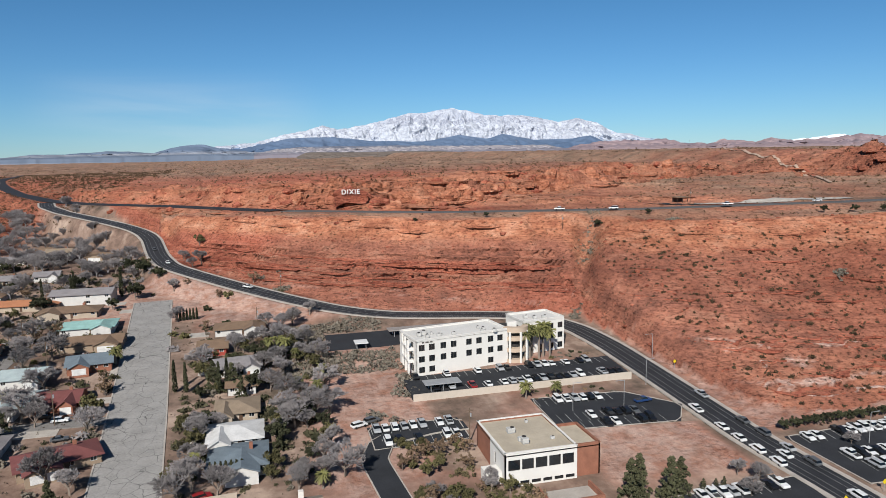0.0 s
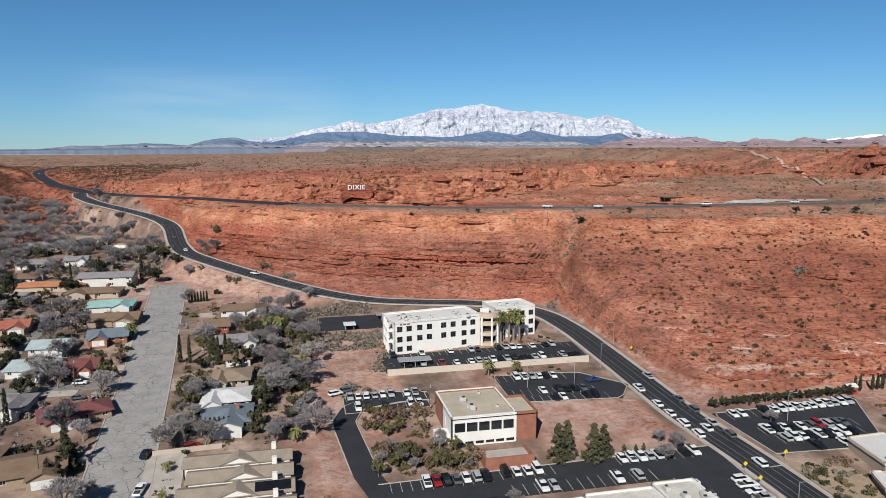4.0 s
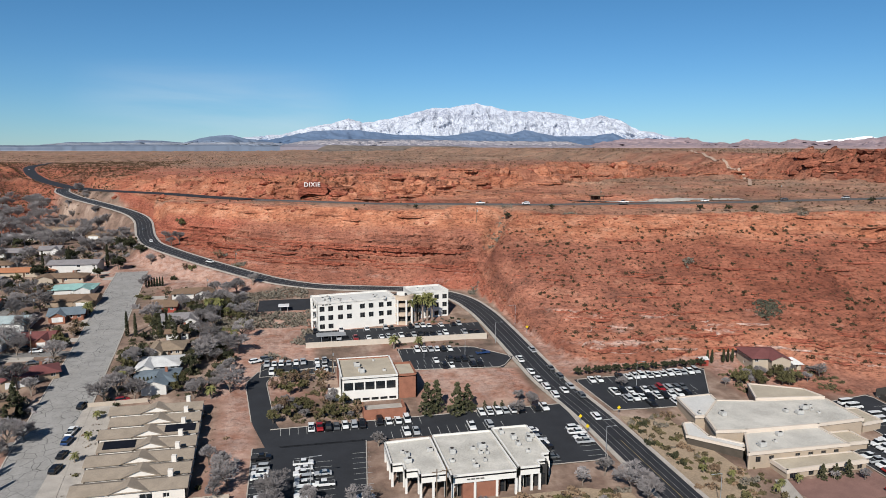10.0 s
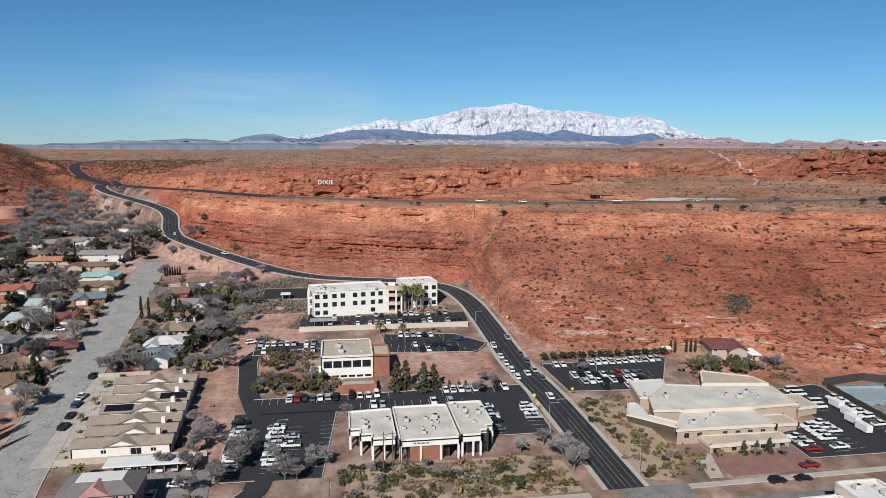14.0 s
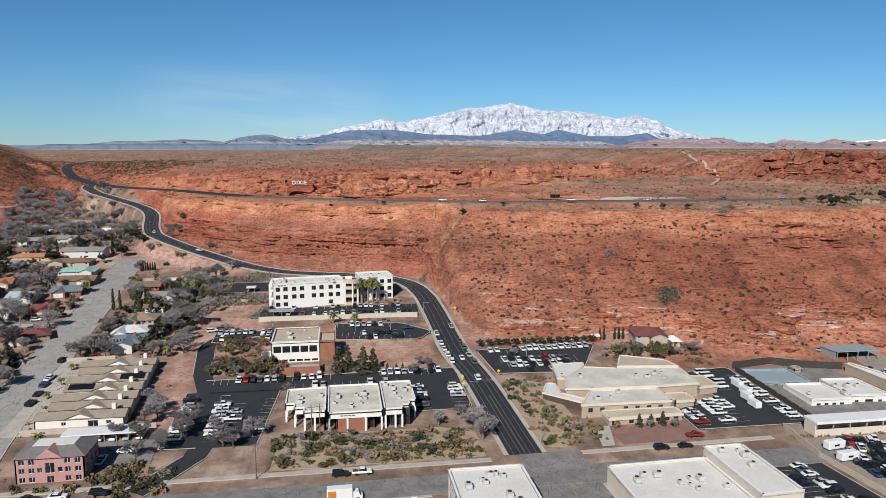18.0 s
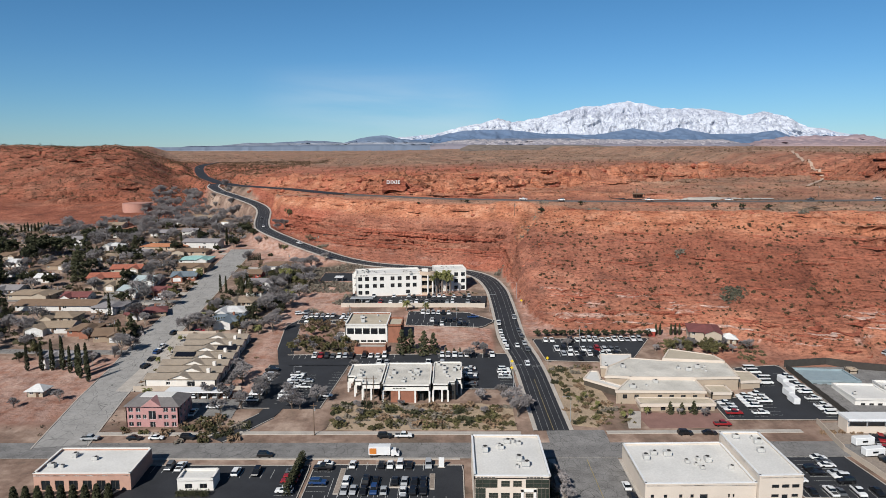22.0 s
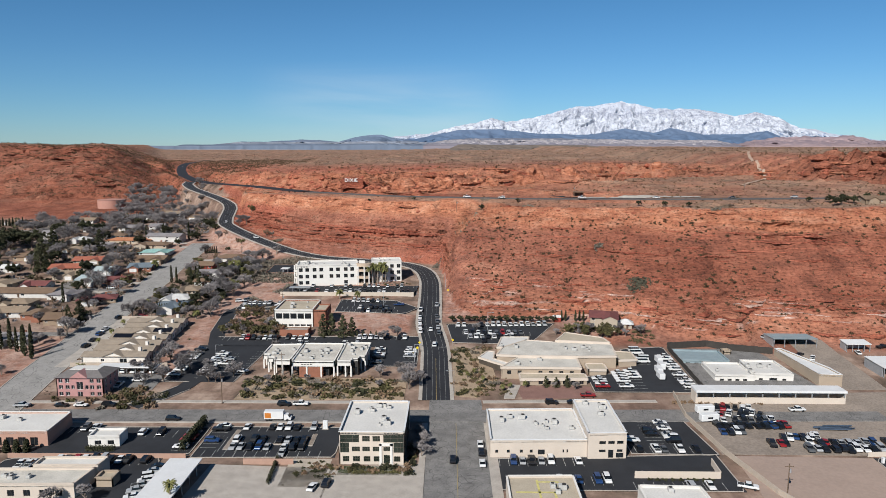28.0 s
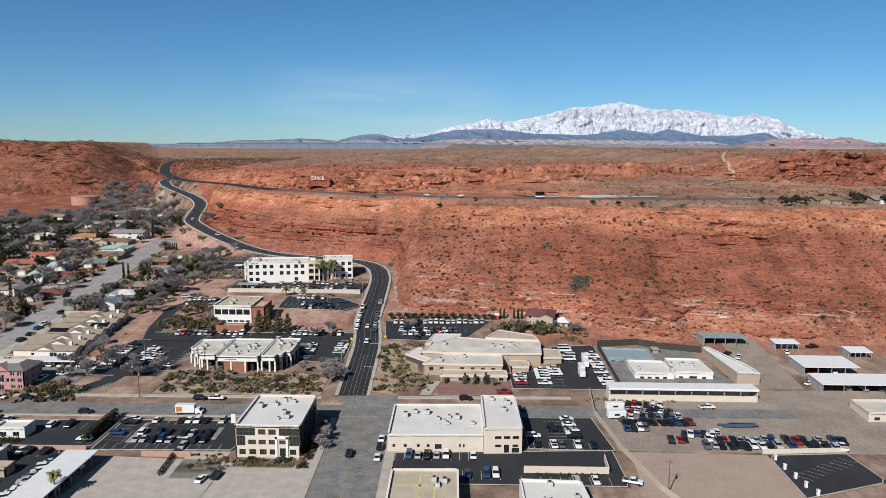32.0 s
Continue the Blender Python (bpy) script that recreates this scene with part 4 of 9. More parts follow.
def brick_office():
    z0, z1 = tz(331) - 0.2, 10.9
    t = thing("office_building", pose(0, 0, 0), "white and red brick office with a band of dark windows", "building")
    holes = [(0.9 + 3.55 * k, 4.0 + 3.55 * k, 4.3, 7.0) for k in range(5)] + [(1.0 + 3.0 * k, 3.4 + 3.0 * k, 0.6, 1.5) for k in range(6)]
    wall_side(t, (-118.5, 331), (-99.5, 331), z0, z1, holes, STUCCO, bars=1)
    wall_side(t, (-99.5, 331.6), (-93.0, 331.6), z0, z1 - 0.3, [], BRICK)
    wall_side(t, (-93.0, 331.6), (-93.0, 345), z0, z1 - 0.3, [(3, 12.5, 1.5 + 1.6 * k, 2.3 + 1.6 * k) for k in range(4)], BRICK, bars=1)
    wall_side(t, (-93, 345), (-99.5, 345), z0, z1 - 0.3, [], BRICK)
    wall_side(t, (-99.5, 345), (-99.5, 353), z0, z1, [], BRICK)
    wall_side(t, (-99.5, 353), (-118.5, 353), z0, z1, [], BRICK)
    wall_side(t, (-118.5, 353), (-118.5, 342), z0, z1, [], BRICK)
    wall_side(t, (-118.5, 342), (-118.5, 331), z0, z1, [(3, 4.2, 3.5, 6.5)], STUCCO)
    flat_roof(t, [(-118.5, 331), (-99.5, 331), (-99.5, 353), (-118.5, 353)], z1 - 0.5, ROOF_TAN, cap=STUCCO)
    flat_roof(t, [(-99.5, 331.6), (-93, 331.6), (-93, 345), (-99.5, 345)], z1 - 0.8, ROOF_TAN, cap=BRICK)
    part("annex", box(-122.5, 333, z0, -118.5, 337.5, z0 + 3.4), STUCCO, t, "small white annex")
    e = thing("retaining_wall", pose(0, 0, 0), "brown brick walled enclosure below the office", "wall")
    part("wall", box(-112.5, 317.2, tz(317) - 0.5, -99.0, 317.7, 4.6), BRICK, e)
    part("wall", box(-112.5, 317.7, tz(317) - 0.5, -112.0, 325, 4.6), BRICK, e)
    part("wall", box(-99.5, 317.7, tz(317) - 0.5, -99.0, 325, 4.6), BRICK, e)
    part("floor_slab", box(-112.0, 317.7, tz(317) - 0.5, -99.5, 325, 3.2), CONCRETE, e)


brick_office()


def low_office():
    """Flat office with a deep white fascia on columns over dark glass, and a brick middle."""
    z0, z1 = tz(267) - 0.4, 5.4
    t = thing("office_building", pose(0, 0, 0), "low white office with deep fascia, columns and brick centre", "building")
    blocks = [
        [(-109.5, 277), (-106.5, 277), (-106.5, 273), (-103.3, 273), (-103.3, 269.6), (-96.2, 269.6), (-96.2, 292), (-109.5, 291)],
        [(-95.6, 267.5), (-78.2, 267.5), (-78.2, 293), (-95.6, 293)],
        [(-77.6, 268.5), (-71.5, 268.5), (-71.5, 271.5), (-69, 271.5), (-69, 275), (-66.6, 275), (-66.6, 294.5), (-77.6, 294.5)],
    ]
    for k, pts in enumerate(blocks):
        n = len(pts)
        for i in range(n):
            a, b = pts[i], pts[(i + 1) % n]
            f = math.dist(a, b)
            c = part("fascia", box(0, 0, 0, f, 0.4, 2.3), STUCCO, t)
            c.matrix_basis = at_wall(a, b, z1 - 2.3)
            if f > 2 and min(a[1], b[1]) < 290:
                for u in np.arange(0.35, f, max(3.2, f / 3)):
                    col = part("column", box(u - 0.3, 0.05, 0, u + 0.3, 0.65, z1 - 2.3 - z0), STUCCO, t)
                    col.matrix_basis = at_wall(a, b, z0)
        part("roof", add_prism(bmesh.new(), pts, z1 - 0.9, z1 - 0.5), ROOF_GRAVEL, t)
        x0, x1 = min(p[0] for p in pts) + 2.2, max(p[0] for p in pts) - 2.2
        y0, y1 = max(pts[0][1], pts[1][1]) + 2.0, max(p[1] for p in pts) - 0.6
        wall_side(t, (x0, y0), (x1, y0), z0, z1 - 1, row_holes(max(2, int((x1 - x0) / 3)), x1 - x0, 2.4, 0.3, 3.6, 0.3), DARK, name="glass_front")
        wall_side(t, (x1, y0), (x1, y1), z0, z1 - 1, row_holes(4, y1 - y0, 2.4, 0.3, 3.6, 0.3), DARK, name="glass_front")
        wall_side(t, (x0, y1), (x0, y0), z0, z1 - 1, row_holes(4, y1 - y0, 2.4, 0.3, 3.6, 0.3), STUCCO)
        wall_side(t, (x1, y1), (x0, y1), z0, z1 - 1, [], STUCCO)
    part("brick_front", box(-92.5, 267.9, z0, -83, 269.6, z1 - 2.3), BRICK, t, "red brick centre wall")
    sign_bars(t, 4.0, 0.7, 4, 0.8, 0.35, at_wall((-95.6, 267.5), (-78.2, 267.5), z1 - 2.3), 5)


low_office()


def civic_building():
    """Tan building of several flat roofs with pale fascias, a lower porch, and an angled wing."""
    z0, z1 = tz(266) - 1.0, 3.6
    t = thing("community_building", pose(0, 0, 0), "tan two storey building with broad pale flat roofs", "building")

    def tier(pts, top, wall_m, roof_m, low=None, holes=None, fascia=0.9, over=0.35):
        low = z0 if low is None else low
        for i in range(len(pts)):
            a, b = pts[i], pts[(i + 1) % len(pts)]
            wall_side(t, a, b, low, top - fascia + 0.02, (holes or {}).get(i, []), wall_m)
            f = part("fascia", box(-over, -over, 0, math.dist(a, b) + over, 0.25, fascia), CREAM, t, "pale cream roof fascia")
            f.matrix_basis = at_wall(a, b, top - fascia)
        part("roof", add_prism(bmesh.new(), pts, top - 0.6, top - 0.25), roof_m, t)

    up = row_holes(7, 31, 1.6, 2.9, 1.6, 1.0, (2,))
    tier([(-11.5, 267.5), (20.0, 267.0), (20.5, 279), (-4, 279.5)], z1, TAN, ROOF_GRAVEL, holes={0: up})
    tier([(-12.5, 281), (-3.5, 279.8), (20.5, 279.2), (37, 280), (38.5, 297), (14, 300), (2, 303), (-9, 292)], z1 + 0.9, TAN, ROOF_GRAVEL)
    tier([(-11.5, 293.5), (-7, 292.5), (2.5, 303.2), (4, 309.5), (-8.5, 309)], z1 + 0.5, TAN, ROOF_WHITE)
    tier([(15, 300.4), (38, 297.4), (36.5, 305), (21.5, 313.5)], z1 + 1.6, TAN, ROOF_TAN)
    tier([(38.6, 281), (46, 282), (46, 292), (38.8, 293.5)], z1 - 1.2, TAN, ROOF_TAN)
    tier([(24, 271.5), (31.5, 271.5), (31.5, 279), (24, 279)], z1 - 2.2, TAN, ROOF_TAN, holes={1: [(2, 5, 0.2, 2.6)]})
    tier([(-4.5, 260.8), (21.5, 261.6), (21.5, 266.9), (-4.5, 267.3)], z0 + 3.6, TAN, ROOF_TAN, holes={0: [(7 + 3.2 * k, 8.7 + 3.2 * k, 1.0, 2.4) for k in range(6)] + [(1.0, 3.6, 0.3, 2.4)]}, fascia=1.1)
    tier([(-19.8, 284.5), (-9.0, 273.2), (-6.8, 275.6), (-13.8, 282.8), (-13.0, 293.0), (-15.8, 293.2)], z0 + 4.7, mat("dark_bronze_glass_wall", (0.09, 0.075, 0.06), 0.4), ROOF_WHITE, fascia=0.8)


civic_building()


def corner_office():
    z0, z1 = -3.3, 6.9
    x0, x1, y0, y1 = -64.8, -45.3, 195.4, 220.5
    t = thing("office_building", pose(0, 0, 0), "three storey cream corner office with dark glass bands", "building")
    win = [(6.95, 9.15), (10.0, 12.2)]
    holes = [(a, b, 7.2, 8.9) for a, b in win] + [(a, b, 4.1, 5.6) for a, b in ((3.85, 6.2), *win)]
    holes += [(a, b, 0.9, 2.6) for a, b in ((1.1, 3.0), (4.1, 6.2), (7.3, 9.3), (10.3, 12.2), (16.3, 18.2))]
    holes += [(0.15, 6.0, 6.9, 9.3), (0.15, 3.0, 3.7, 6.88), (13.2, 19.35, 6.9, 9.3), (16.2, 19.35, 3.7, 6.88), (13.2, 15.2, 4.2, 5.5), (13.3, 15.1, 0.4, 3.0)]
    wall_side(t, (x0, y0), (x1, y0), z0, z1, holes, CREAM, glass=GREEN_GLASS, bars=3, rows=2)
    for u in (12.35, 15.55):
        b = part("pilaster", box(u - 0.35, -0.35, 0, u + 0.35, 0.0, 6.7), STUCCO, t)
        b.matrix_basis = at_wall((x0, y0), (x1, y0), z0)
    b = part("lintel", box(12.0, -0.35, 6.0, 15.9, 0.0, 6.8), STUCCO, t)
    b.matrix_basis = at_wall((x0, y0), (x1, y0), z0)
    curtain = [(0.2 + 4.18 * k, 4.2 + 4.18 * k, v, v + 2.9) for k in range(6) for v in (0.6, 3.7, 6.75)]
    wall_side(t, (x1, y0), (x1, y1), z0, z1, curtain, FRAME, bars=3, rows=2)
    wall_side(t, (x1, y1), (x0 + 4, y1), z0, z1, row_holes(5, 15, 2.2, 4.1, 1.6), CREAM)
    wall_side(t, (x0 + 4, y1), (x0 + 4, y1 + 0.01), z0, z1, [], CREAM)
    wall_side(t, (x0, y1), (x0, y0), z0, z1, [(a, a + 2.4, v, v + 1.7) for v in (0.9, 4.1, 7.2) for a in (2, 6, 10, 14, 18)], CREAM)
    wall_side(t, (x0 + 4.2, y1), (x0, y1), z0, z1, [], CREAM)
    flat_roof(t, [(x0, y0), (x1, y0), (x1, y1), (x0, y1)], z1 - 0.5, ROOF_WHITE, cap=METAL_WHITE)
    sign_bars(t, 0.8, 9.55, 5, 0.8, 0.4, at_wall((x0, y0), (x1, y0), z0), 7)
    sign_bars(t, 13.4, 9.55, 5, 0.7, 0.4, at_wall((x0, y0), (x1, y0), z0), 8)


corner_office()


def store():
    z0 = -3.3
    t = thing("store_building", pose(0, 0, 0), "long cream store with white roof and a taller corner block", "building")
    h = [(1.5, 2.4, 1.5, 2.5), (5.0, 5.9, 1.5, 2.5), (9.0, 9.9, 1.5, 2.5), (12.0, 12.9, 1.5, 2.5), (14.5, 16.6, 0.9, 2.5), (22.0, 22.5, 1.5, 2.5), (23.2, 23.7, 1.5, 2.5)]
    pts = [(-19.6, 200.6), (9.8, 201.4), (9.8, 226.5), (-19.6, 225.5)]
    for i, hs in enumerate((h, [], [], [])):
        wall_side(t, pts[i], pts[(i + 1) % 4], z0, 2.3, hs, CREAM, bars=1)
    flat_roof(t, pts, 1.8, ROOF_WHITE, cap=METAL_WHITE)
    pts = [(9.9, 200.2), (21.6, 200.8), (21.6, 228), (9.9, 228)]
    up = [(3.4 + 2.7 * k, 5.4 + 2.7 * k, 4.6, 5.6) for k in range(3)] + [(3.4, 5.4, 2.0, 2.9), (6.2, 7.8, 0.2, 2.8), (8.8, 10.6, 2.0, 2.9), (8.6, 10.9, 0.2, 1.8)]
    for i, hs in enumerate((up, [(3, 5, 4.6, 5.6)], [], [])):
        wall_side(t, pts[i], pts[(i + 1) % 4], z0, 4.9, hs, CREAM, bars=1)
    flat_roof(t, pts, 4.4, ROOF_WHITE, cap=METAL_WHITE)


store()
simple_block("store_building", [(-16.5, 160), (2.0, 160.5), (2.0, 180.5), (-16.5, 180)], -4, 1.2, CREAM, ROOF_TAN, "cream flat roofed shop with yellow stained roof", sides={0: row_holes(4, 18, 2, 1, 2)}, cap=STUCCO)
simple_block("store_building", [(18.5, 158), (36, 158.5), (35, 175.5), (18.5, 176)], -4, 0.8, STUCCO, ROOF_WHITE, "white flat roofed shop behind a low wall", sides={0: row_holes(4, 17, 2, 1, 2)}, cap=STUCCO)
simple_block("house_office", [(-185, 206), (-158.5, 206.5), (-159.5, 222.5), (-186, 222)], -3.6, 1.6, mat("salmon_painted_block", (0.52, 0.31, 0.235), 0.9, vary=0.12), ROOF_WHITE, "salmon painted block shop with a flat white roof", sides={0: [(2 + 3.8 * k, 4.4 + 3.8 * k, 0.4, 3.2) for k in range(6)]}, cap=STUCCO)
simple_block("kiosk", [(-145.5, 206), (-135.8, 206.5), (-136, 212.5), (-145.8, 212)], -3.6, 0.2, STUCCO, ROOF_WHITE, "small white flat roofed drive-up kiosk", sides={0: [(2, 4, 1, 2.4), (6, 8, 1, 2.4)]}, cap=STUCCO)
simple_block("store_building", [(-166, 174), (-133, 175), (-132, 184.5), (-166, 183.5)], -4, 0.4, CREAM, ROOF_GRAVEL, "low cream building with patched flat roofs", sides={0: row_holes(7, 32, 1.8, 1, 1.8)}, cap=CREAM)
simple_block("store_building", [(-150, 184.8), (-131.5, 185), (-131, 190.5), (-150, 190)], -4, 0.9, CREAM, ROOF_WHITE, "low cream shop with flat roof", cap=CREAM)
simple_block("shed", [(-130.5, 181), (-125.5, 181), (-125.5, 185.5), (-130.5, 185.5)], -4, -0.9, TAN, ROOF_TAN, "small tan utility shed", "shed")


def pink_office():
    z0, z1 = tz(247) - 0.4, 4.9
    t = thing("office_building", pose(0, 0, 0), "three storey pink brick building with grey hipped roof", "building")
    x0, x1, y0, y1 = -178.8, -161.2, 247.3, 259
    hs = [(a, a + 1.5, v, v + 1.5) for v in (0.6, 3.2, 5.6) for a in (0.9, 3.4, 12.6, 15.2)] + [(7.6, 10.0, 3.0, 6.0), (7.9, 9.7, 0.1, 2.2), (5.6, 6.8, 3.2, 4.7), (10.8, 12.0, 3.2, 4.7)]
    wall_side(t, (x0, y0), (x1, y0), z0, z1, hs, PINK, frame_m=WHITE_FRAME)
    side = [(a, a + 1.4, v, v + 1.5) for v in (0.6, 3.2, 5.6) for a in (1.5, 5, 8.5)]
    wall_side(t, (x1, y0), (x1, y1), z0, z1, side, PINK, frame_m=WHITE_FRAME)
    wall_side(t, (x1, y1), (x0, y1), z0, z1, [], PINK)
    wall_side(t, (x0, y1), (x0, y0), z0, z1, side, PINK, frame_m=WHITE_FRAME)
    slate = mat("dark_grey_shingle_roof", (0.18, 0.165, 0.16), 0.9, vary=0.2)
    bm = bmesh.new()
    o = [bm.verts.new(c) for c in ((x0 - 0.6, y0 - 0.6, z1), (x1 + 0.6, y0 - 0.6, z1), (x1 + 0.6, y1 + 0.6, z1), (x0 - 0.6, y1 + 0.6, z1))]
    i = [bm.verts.new(c) for c in ((x0 + 3.2, y0 + 3.2, z1 + 1.9), (x1 - 3.2, y0 + 3.2, z1 + 1.9), (x1 - 3.2, y1 - 3.2, z1 + 1.9), (x0 + 3.2, y1 - 3.2, z1 + 1.9))]
    for k in range(4):
        bm.faces.new((o[k], o[(k + 1) % 4], i[(k + 1) % 4], i[k]))
    bm.faces.new(i), bm.faces.new(o[::-1])
    part("roof", bm, slate, t)
    part("roof_deck", box(x0 + 3.4, y0 + 3.4, z1 + 1.7, x1 - 3.4, y1 - 3.4, z1 + 2.05), ROOF_WHITE, t)
    bm = bmesh.new()
    v = [bm.verts.new(c) for c in ((-173.4, y0 - 0.7, z1), (-166.6, y0 - 0.7, z1), (-170, y0 - 0.7, z1 + 2.5), (-173.4, y0 + 4, z1), (-166.6, y0 + 4, z1), (-170, y0 + 4, z1 + 2.5))]
    for q in ((0, 1, 2), (5, 4, 3), (0, 2, 5, 3), (1, 4, 5, 2), (0, 3, 4, 1)):
        bm.faces.new([v[k] for k in q])
    part("gable", bm, PINK, t, "pink brick front gable")


pink_office()


def carport(x0, y0, x1, y1, z, h, roof_m, label, posts=5, thick=0.35):
    t = thing("carport", pose(0, 0, 0), label, "carport")
    part("roof", box(x0, y0, z + h - thick, x1, y1, z + h, 0.05), roof_m, t)
    for k in range(posts):
        u = (k + 0.5) / posts
        for yy in ((y0 + 0.8), (y1 - 0.8)):
            px, py = (x0 + (x1 - x0) * u, yy) if x1 - x0 > y1 - y0 else ((x0 + 0.8 if yy < (y0 + y1) / 2 else x1 - 0.8), y0 + (y1 - y0) * u)
            part("post", box(px - 0.1, py - 0.1, z - 0.5, px + 0.1, py + 0.1, z + h - thick), METAL_GREY, t)
    return t


carport(-175.5, 269.5, -151, 275.5, tz(271), 2.9, METAL_WHITE, "long white metal carport roof on posts", 7)
carport(-125.5, 446, -88, 451.5, tz(448), 2.8, mat("dusty_grey_metal_roof", (0.33, 0.30, 0.28), 0.6), "long grey carport behind the white office", 8)
carport(-124.5, 388, -112.5, 393, UPPER, 2.6, METAL_GREY, "grey flat carport on the terrace", 3)
carport(-140.5, 434, -135.5, 439.5, tz(436), 3.0, METAL_WHITE, "small pale flat carport on posts", 2)
carport(-113.5, 158, -104.0, 191, -3.6, 4.0, METAL_WHITE, "long white metal canopy over parked cars", 6)


def shed_row():
    t = thing("warehouse", pose(0, 0, 0), "long white roofed open-fronted storage shed", "warehouse")
    z0 = tz(246) - 0.3
    part("roof", box(57.6, 243.6, 1.9, 112.2, 250, 2.7, 0.05), METAL_WHITE, t)
    part("back_wall", box(58, 249.2, z0, 112, 249.6, 1.9), CREAM, t)
    part("front_wall", box(58, 244.3, z0, 112, 244.6, z0 + 2.6), CREAM, t)
    for k in range(10):
        part("post", box(58 + 5.95 * k, 244.2, z0 + 2.6, 58.3 + 5.95 * k, 244.6, 1.9), METAL_GREY, t)
    for x in (57.7, 111.8):
        part("end_wall", box(x, 244.4, z0, x + 0.35, 249.6, 1.9), CREAM, t)


shed_row()
simple_block("warehouse", [(111.5, 262), (120, 261), (119.5, 270), (112.5, 296.5), (109.8, 296)], -3.2, 3.0, TAN, METAL_WHITE, "tall tan warehouse with a white sloping roof", cap=METAL_WHITE)
simple_block("workshop", [(73, 266.5), (88.5, 266), (88.5, 282), (73.5, 283)], -3, 0.9, STUCCO, ROOF_WHITE, "white workshop with patched white roof", sides={0: [(2 + 3 * k, 3.6 + 3 * k, 1, 2.4) for k in range(4)]})
simple_block("workshop", [(88.8, 267.5), (104, 266.5), (104, 284), (90, 285)], -3, 1.3, STUCCO, ROOF_WHITE, "white workshop with stepped white roof", sides={0: [(2, 3.5, 1, 2.4), (6, 9, 0.2, 2.6), (11, 12.5, 1, 2.4)]})
simple_block("workshop", [(66, 286), (86, 285), (86.5, 299), (66.5, 301)], -2.5, 0.9, METAL_TEAL, METAL_TEAL, "low workshop with faded teal metal roof", sides={0: row_holes(5, 20, 1.8, 0.9, 1.4)})
simple_block("shed", [(88, 297), (91.5, 297), (91.5, 300.5), (88, 300.5)], -2, 1.5, TAN, TAN, "small tan shed by the dark fence", "shed")


def pole_shed(x0, y0, x1, y1, z, h, roof_m, label, slope=0.6):
    t = thing("shed", pose(0, 0, 0), label, "shed")
    bm = bmesh.new()
    v = [bm.verts.new(c) for c in ((x0, y0, z + h), (x1, y0, z + h), (x1, y1, z + h + slope), (x0, y1, z + h + slope), (x0, y0, z + h + 0.25), (x1, y0, z + h + 0.25), (x1, y1, z + h + slope + 0.25), (x0, y1, z + h + slope + 0.25))]
    for q in ((0, 3, 2, 1), (4, 5, 6, 7), (0, 1, 5, 4), (1, 2, 6, 5), (2, 3, 7, 6), (3, 0, 4, 7)):
        bm.faces.new([v[k] for k in q])
    part("roof", bm, roof_m, t)
    part("back_wall", box(x0 + 0.3, y1 - 0.5, z - 1, x1 - 0.3, y1 - 0.2, z + h + slope), METAL_GREY, t)
    part("end_wall", box(x0 + 0.3, y0 + 1.5, z - 1, x0 + 0.6, y1 - 0.5, z + h), METAL_GREY, t)
    for k in range(5):
        x = x0 + 0.4 + (x1 - x0 - 0.8) * k / 4
        part("post", box(x - 0.12, y0 + 0.3, z - 1, x + 0.12, y0 + 0.55, z + h), METAL_GREY, t)
    return t


pole_shed(114, 306, 134, 317, tz(311), 3.6, METAL_TEAL, "open shed with faded teal and white roof", -0.6)
pole_shed(144, 301, 155, 307, tz(304), 3.2, METAL_WHITE, "small open shed with a pale roof")
pole_shed(141.5, 270, 164, 284, tz(277), 3.8, METAL_WHITE, "white open-fronted storage shed")
pole_shed(139.5, 252, 172, 263.5, tz(257), 3.8, METAL_WHITE, "broad white roofed open vehicle shed")
pole_shed(172, 292, 182, 299, tz(296), 2.8, METAL_WHITE, "small pale roofed shed")
simple_block("workshop", [(143.5, 229), (163, 229.5), (163, 242), (144, 241.5)], -3.6, 0.2, CREAM, ROOF_GRAVEL, "cream block workshop with flat roof", sides={0: [(2, 4, 1, 2.2), (9, 11, 1, 2.2), (15, 17, 1, 2.2)]})


def water_tank():
    t = thing("water_tank", pose(-387, 718, 0), "round terracotta painted steel water tank", "water tank")
    paint = mat("terracotta_tank_paint", (0.50, 0.26, 0.20), 0.7, vary=0.1, scale=0.1, fine=1)
    part("shell", add_cyl(bmesh.new(), 0, 0, 18, 34.2, 13.2, 13.2, 48), paint, t)
    part("lid", add_cyl(bmesh.new(), 0, 0, 34.2, 34.9, 13.5, 6, 48), paint, t)


water_tank()


def fence_run(name, pts, h, m, label, thick=0.25, posts=0.0, below=0.6, level=None):
    t = thing(name, pose(0, 0, 0), label, "wall" if posts == 0 else "fence")
    for a, b in zip(pts, pts[1:]):
        n = max(1, int(math.dist(a, b) / 6))
        for k in range(n):
            p = [a[c] + (b[c] - a[c]) * k / n for c in (0, 1)]
            q = [a[c] + (b[c] - a[c]) * (k + 1) / n for c in (0, 1)]
            z = level if level is not None else min(tz(p[1]), tz(q[1]))
            s = part("panel", box(0, -thick / 2, -below, math.dist(p, q), thick / 2, h + abs(tz(p[1]) - tz(q[1]))), m, t)
            s.matrix_basis = at_wall(p, q, z)
    return t


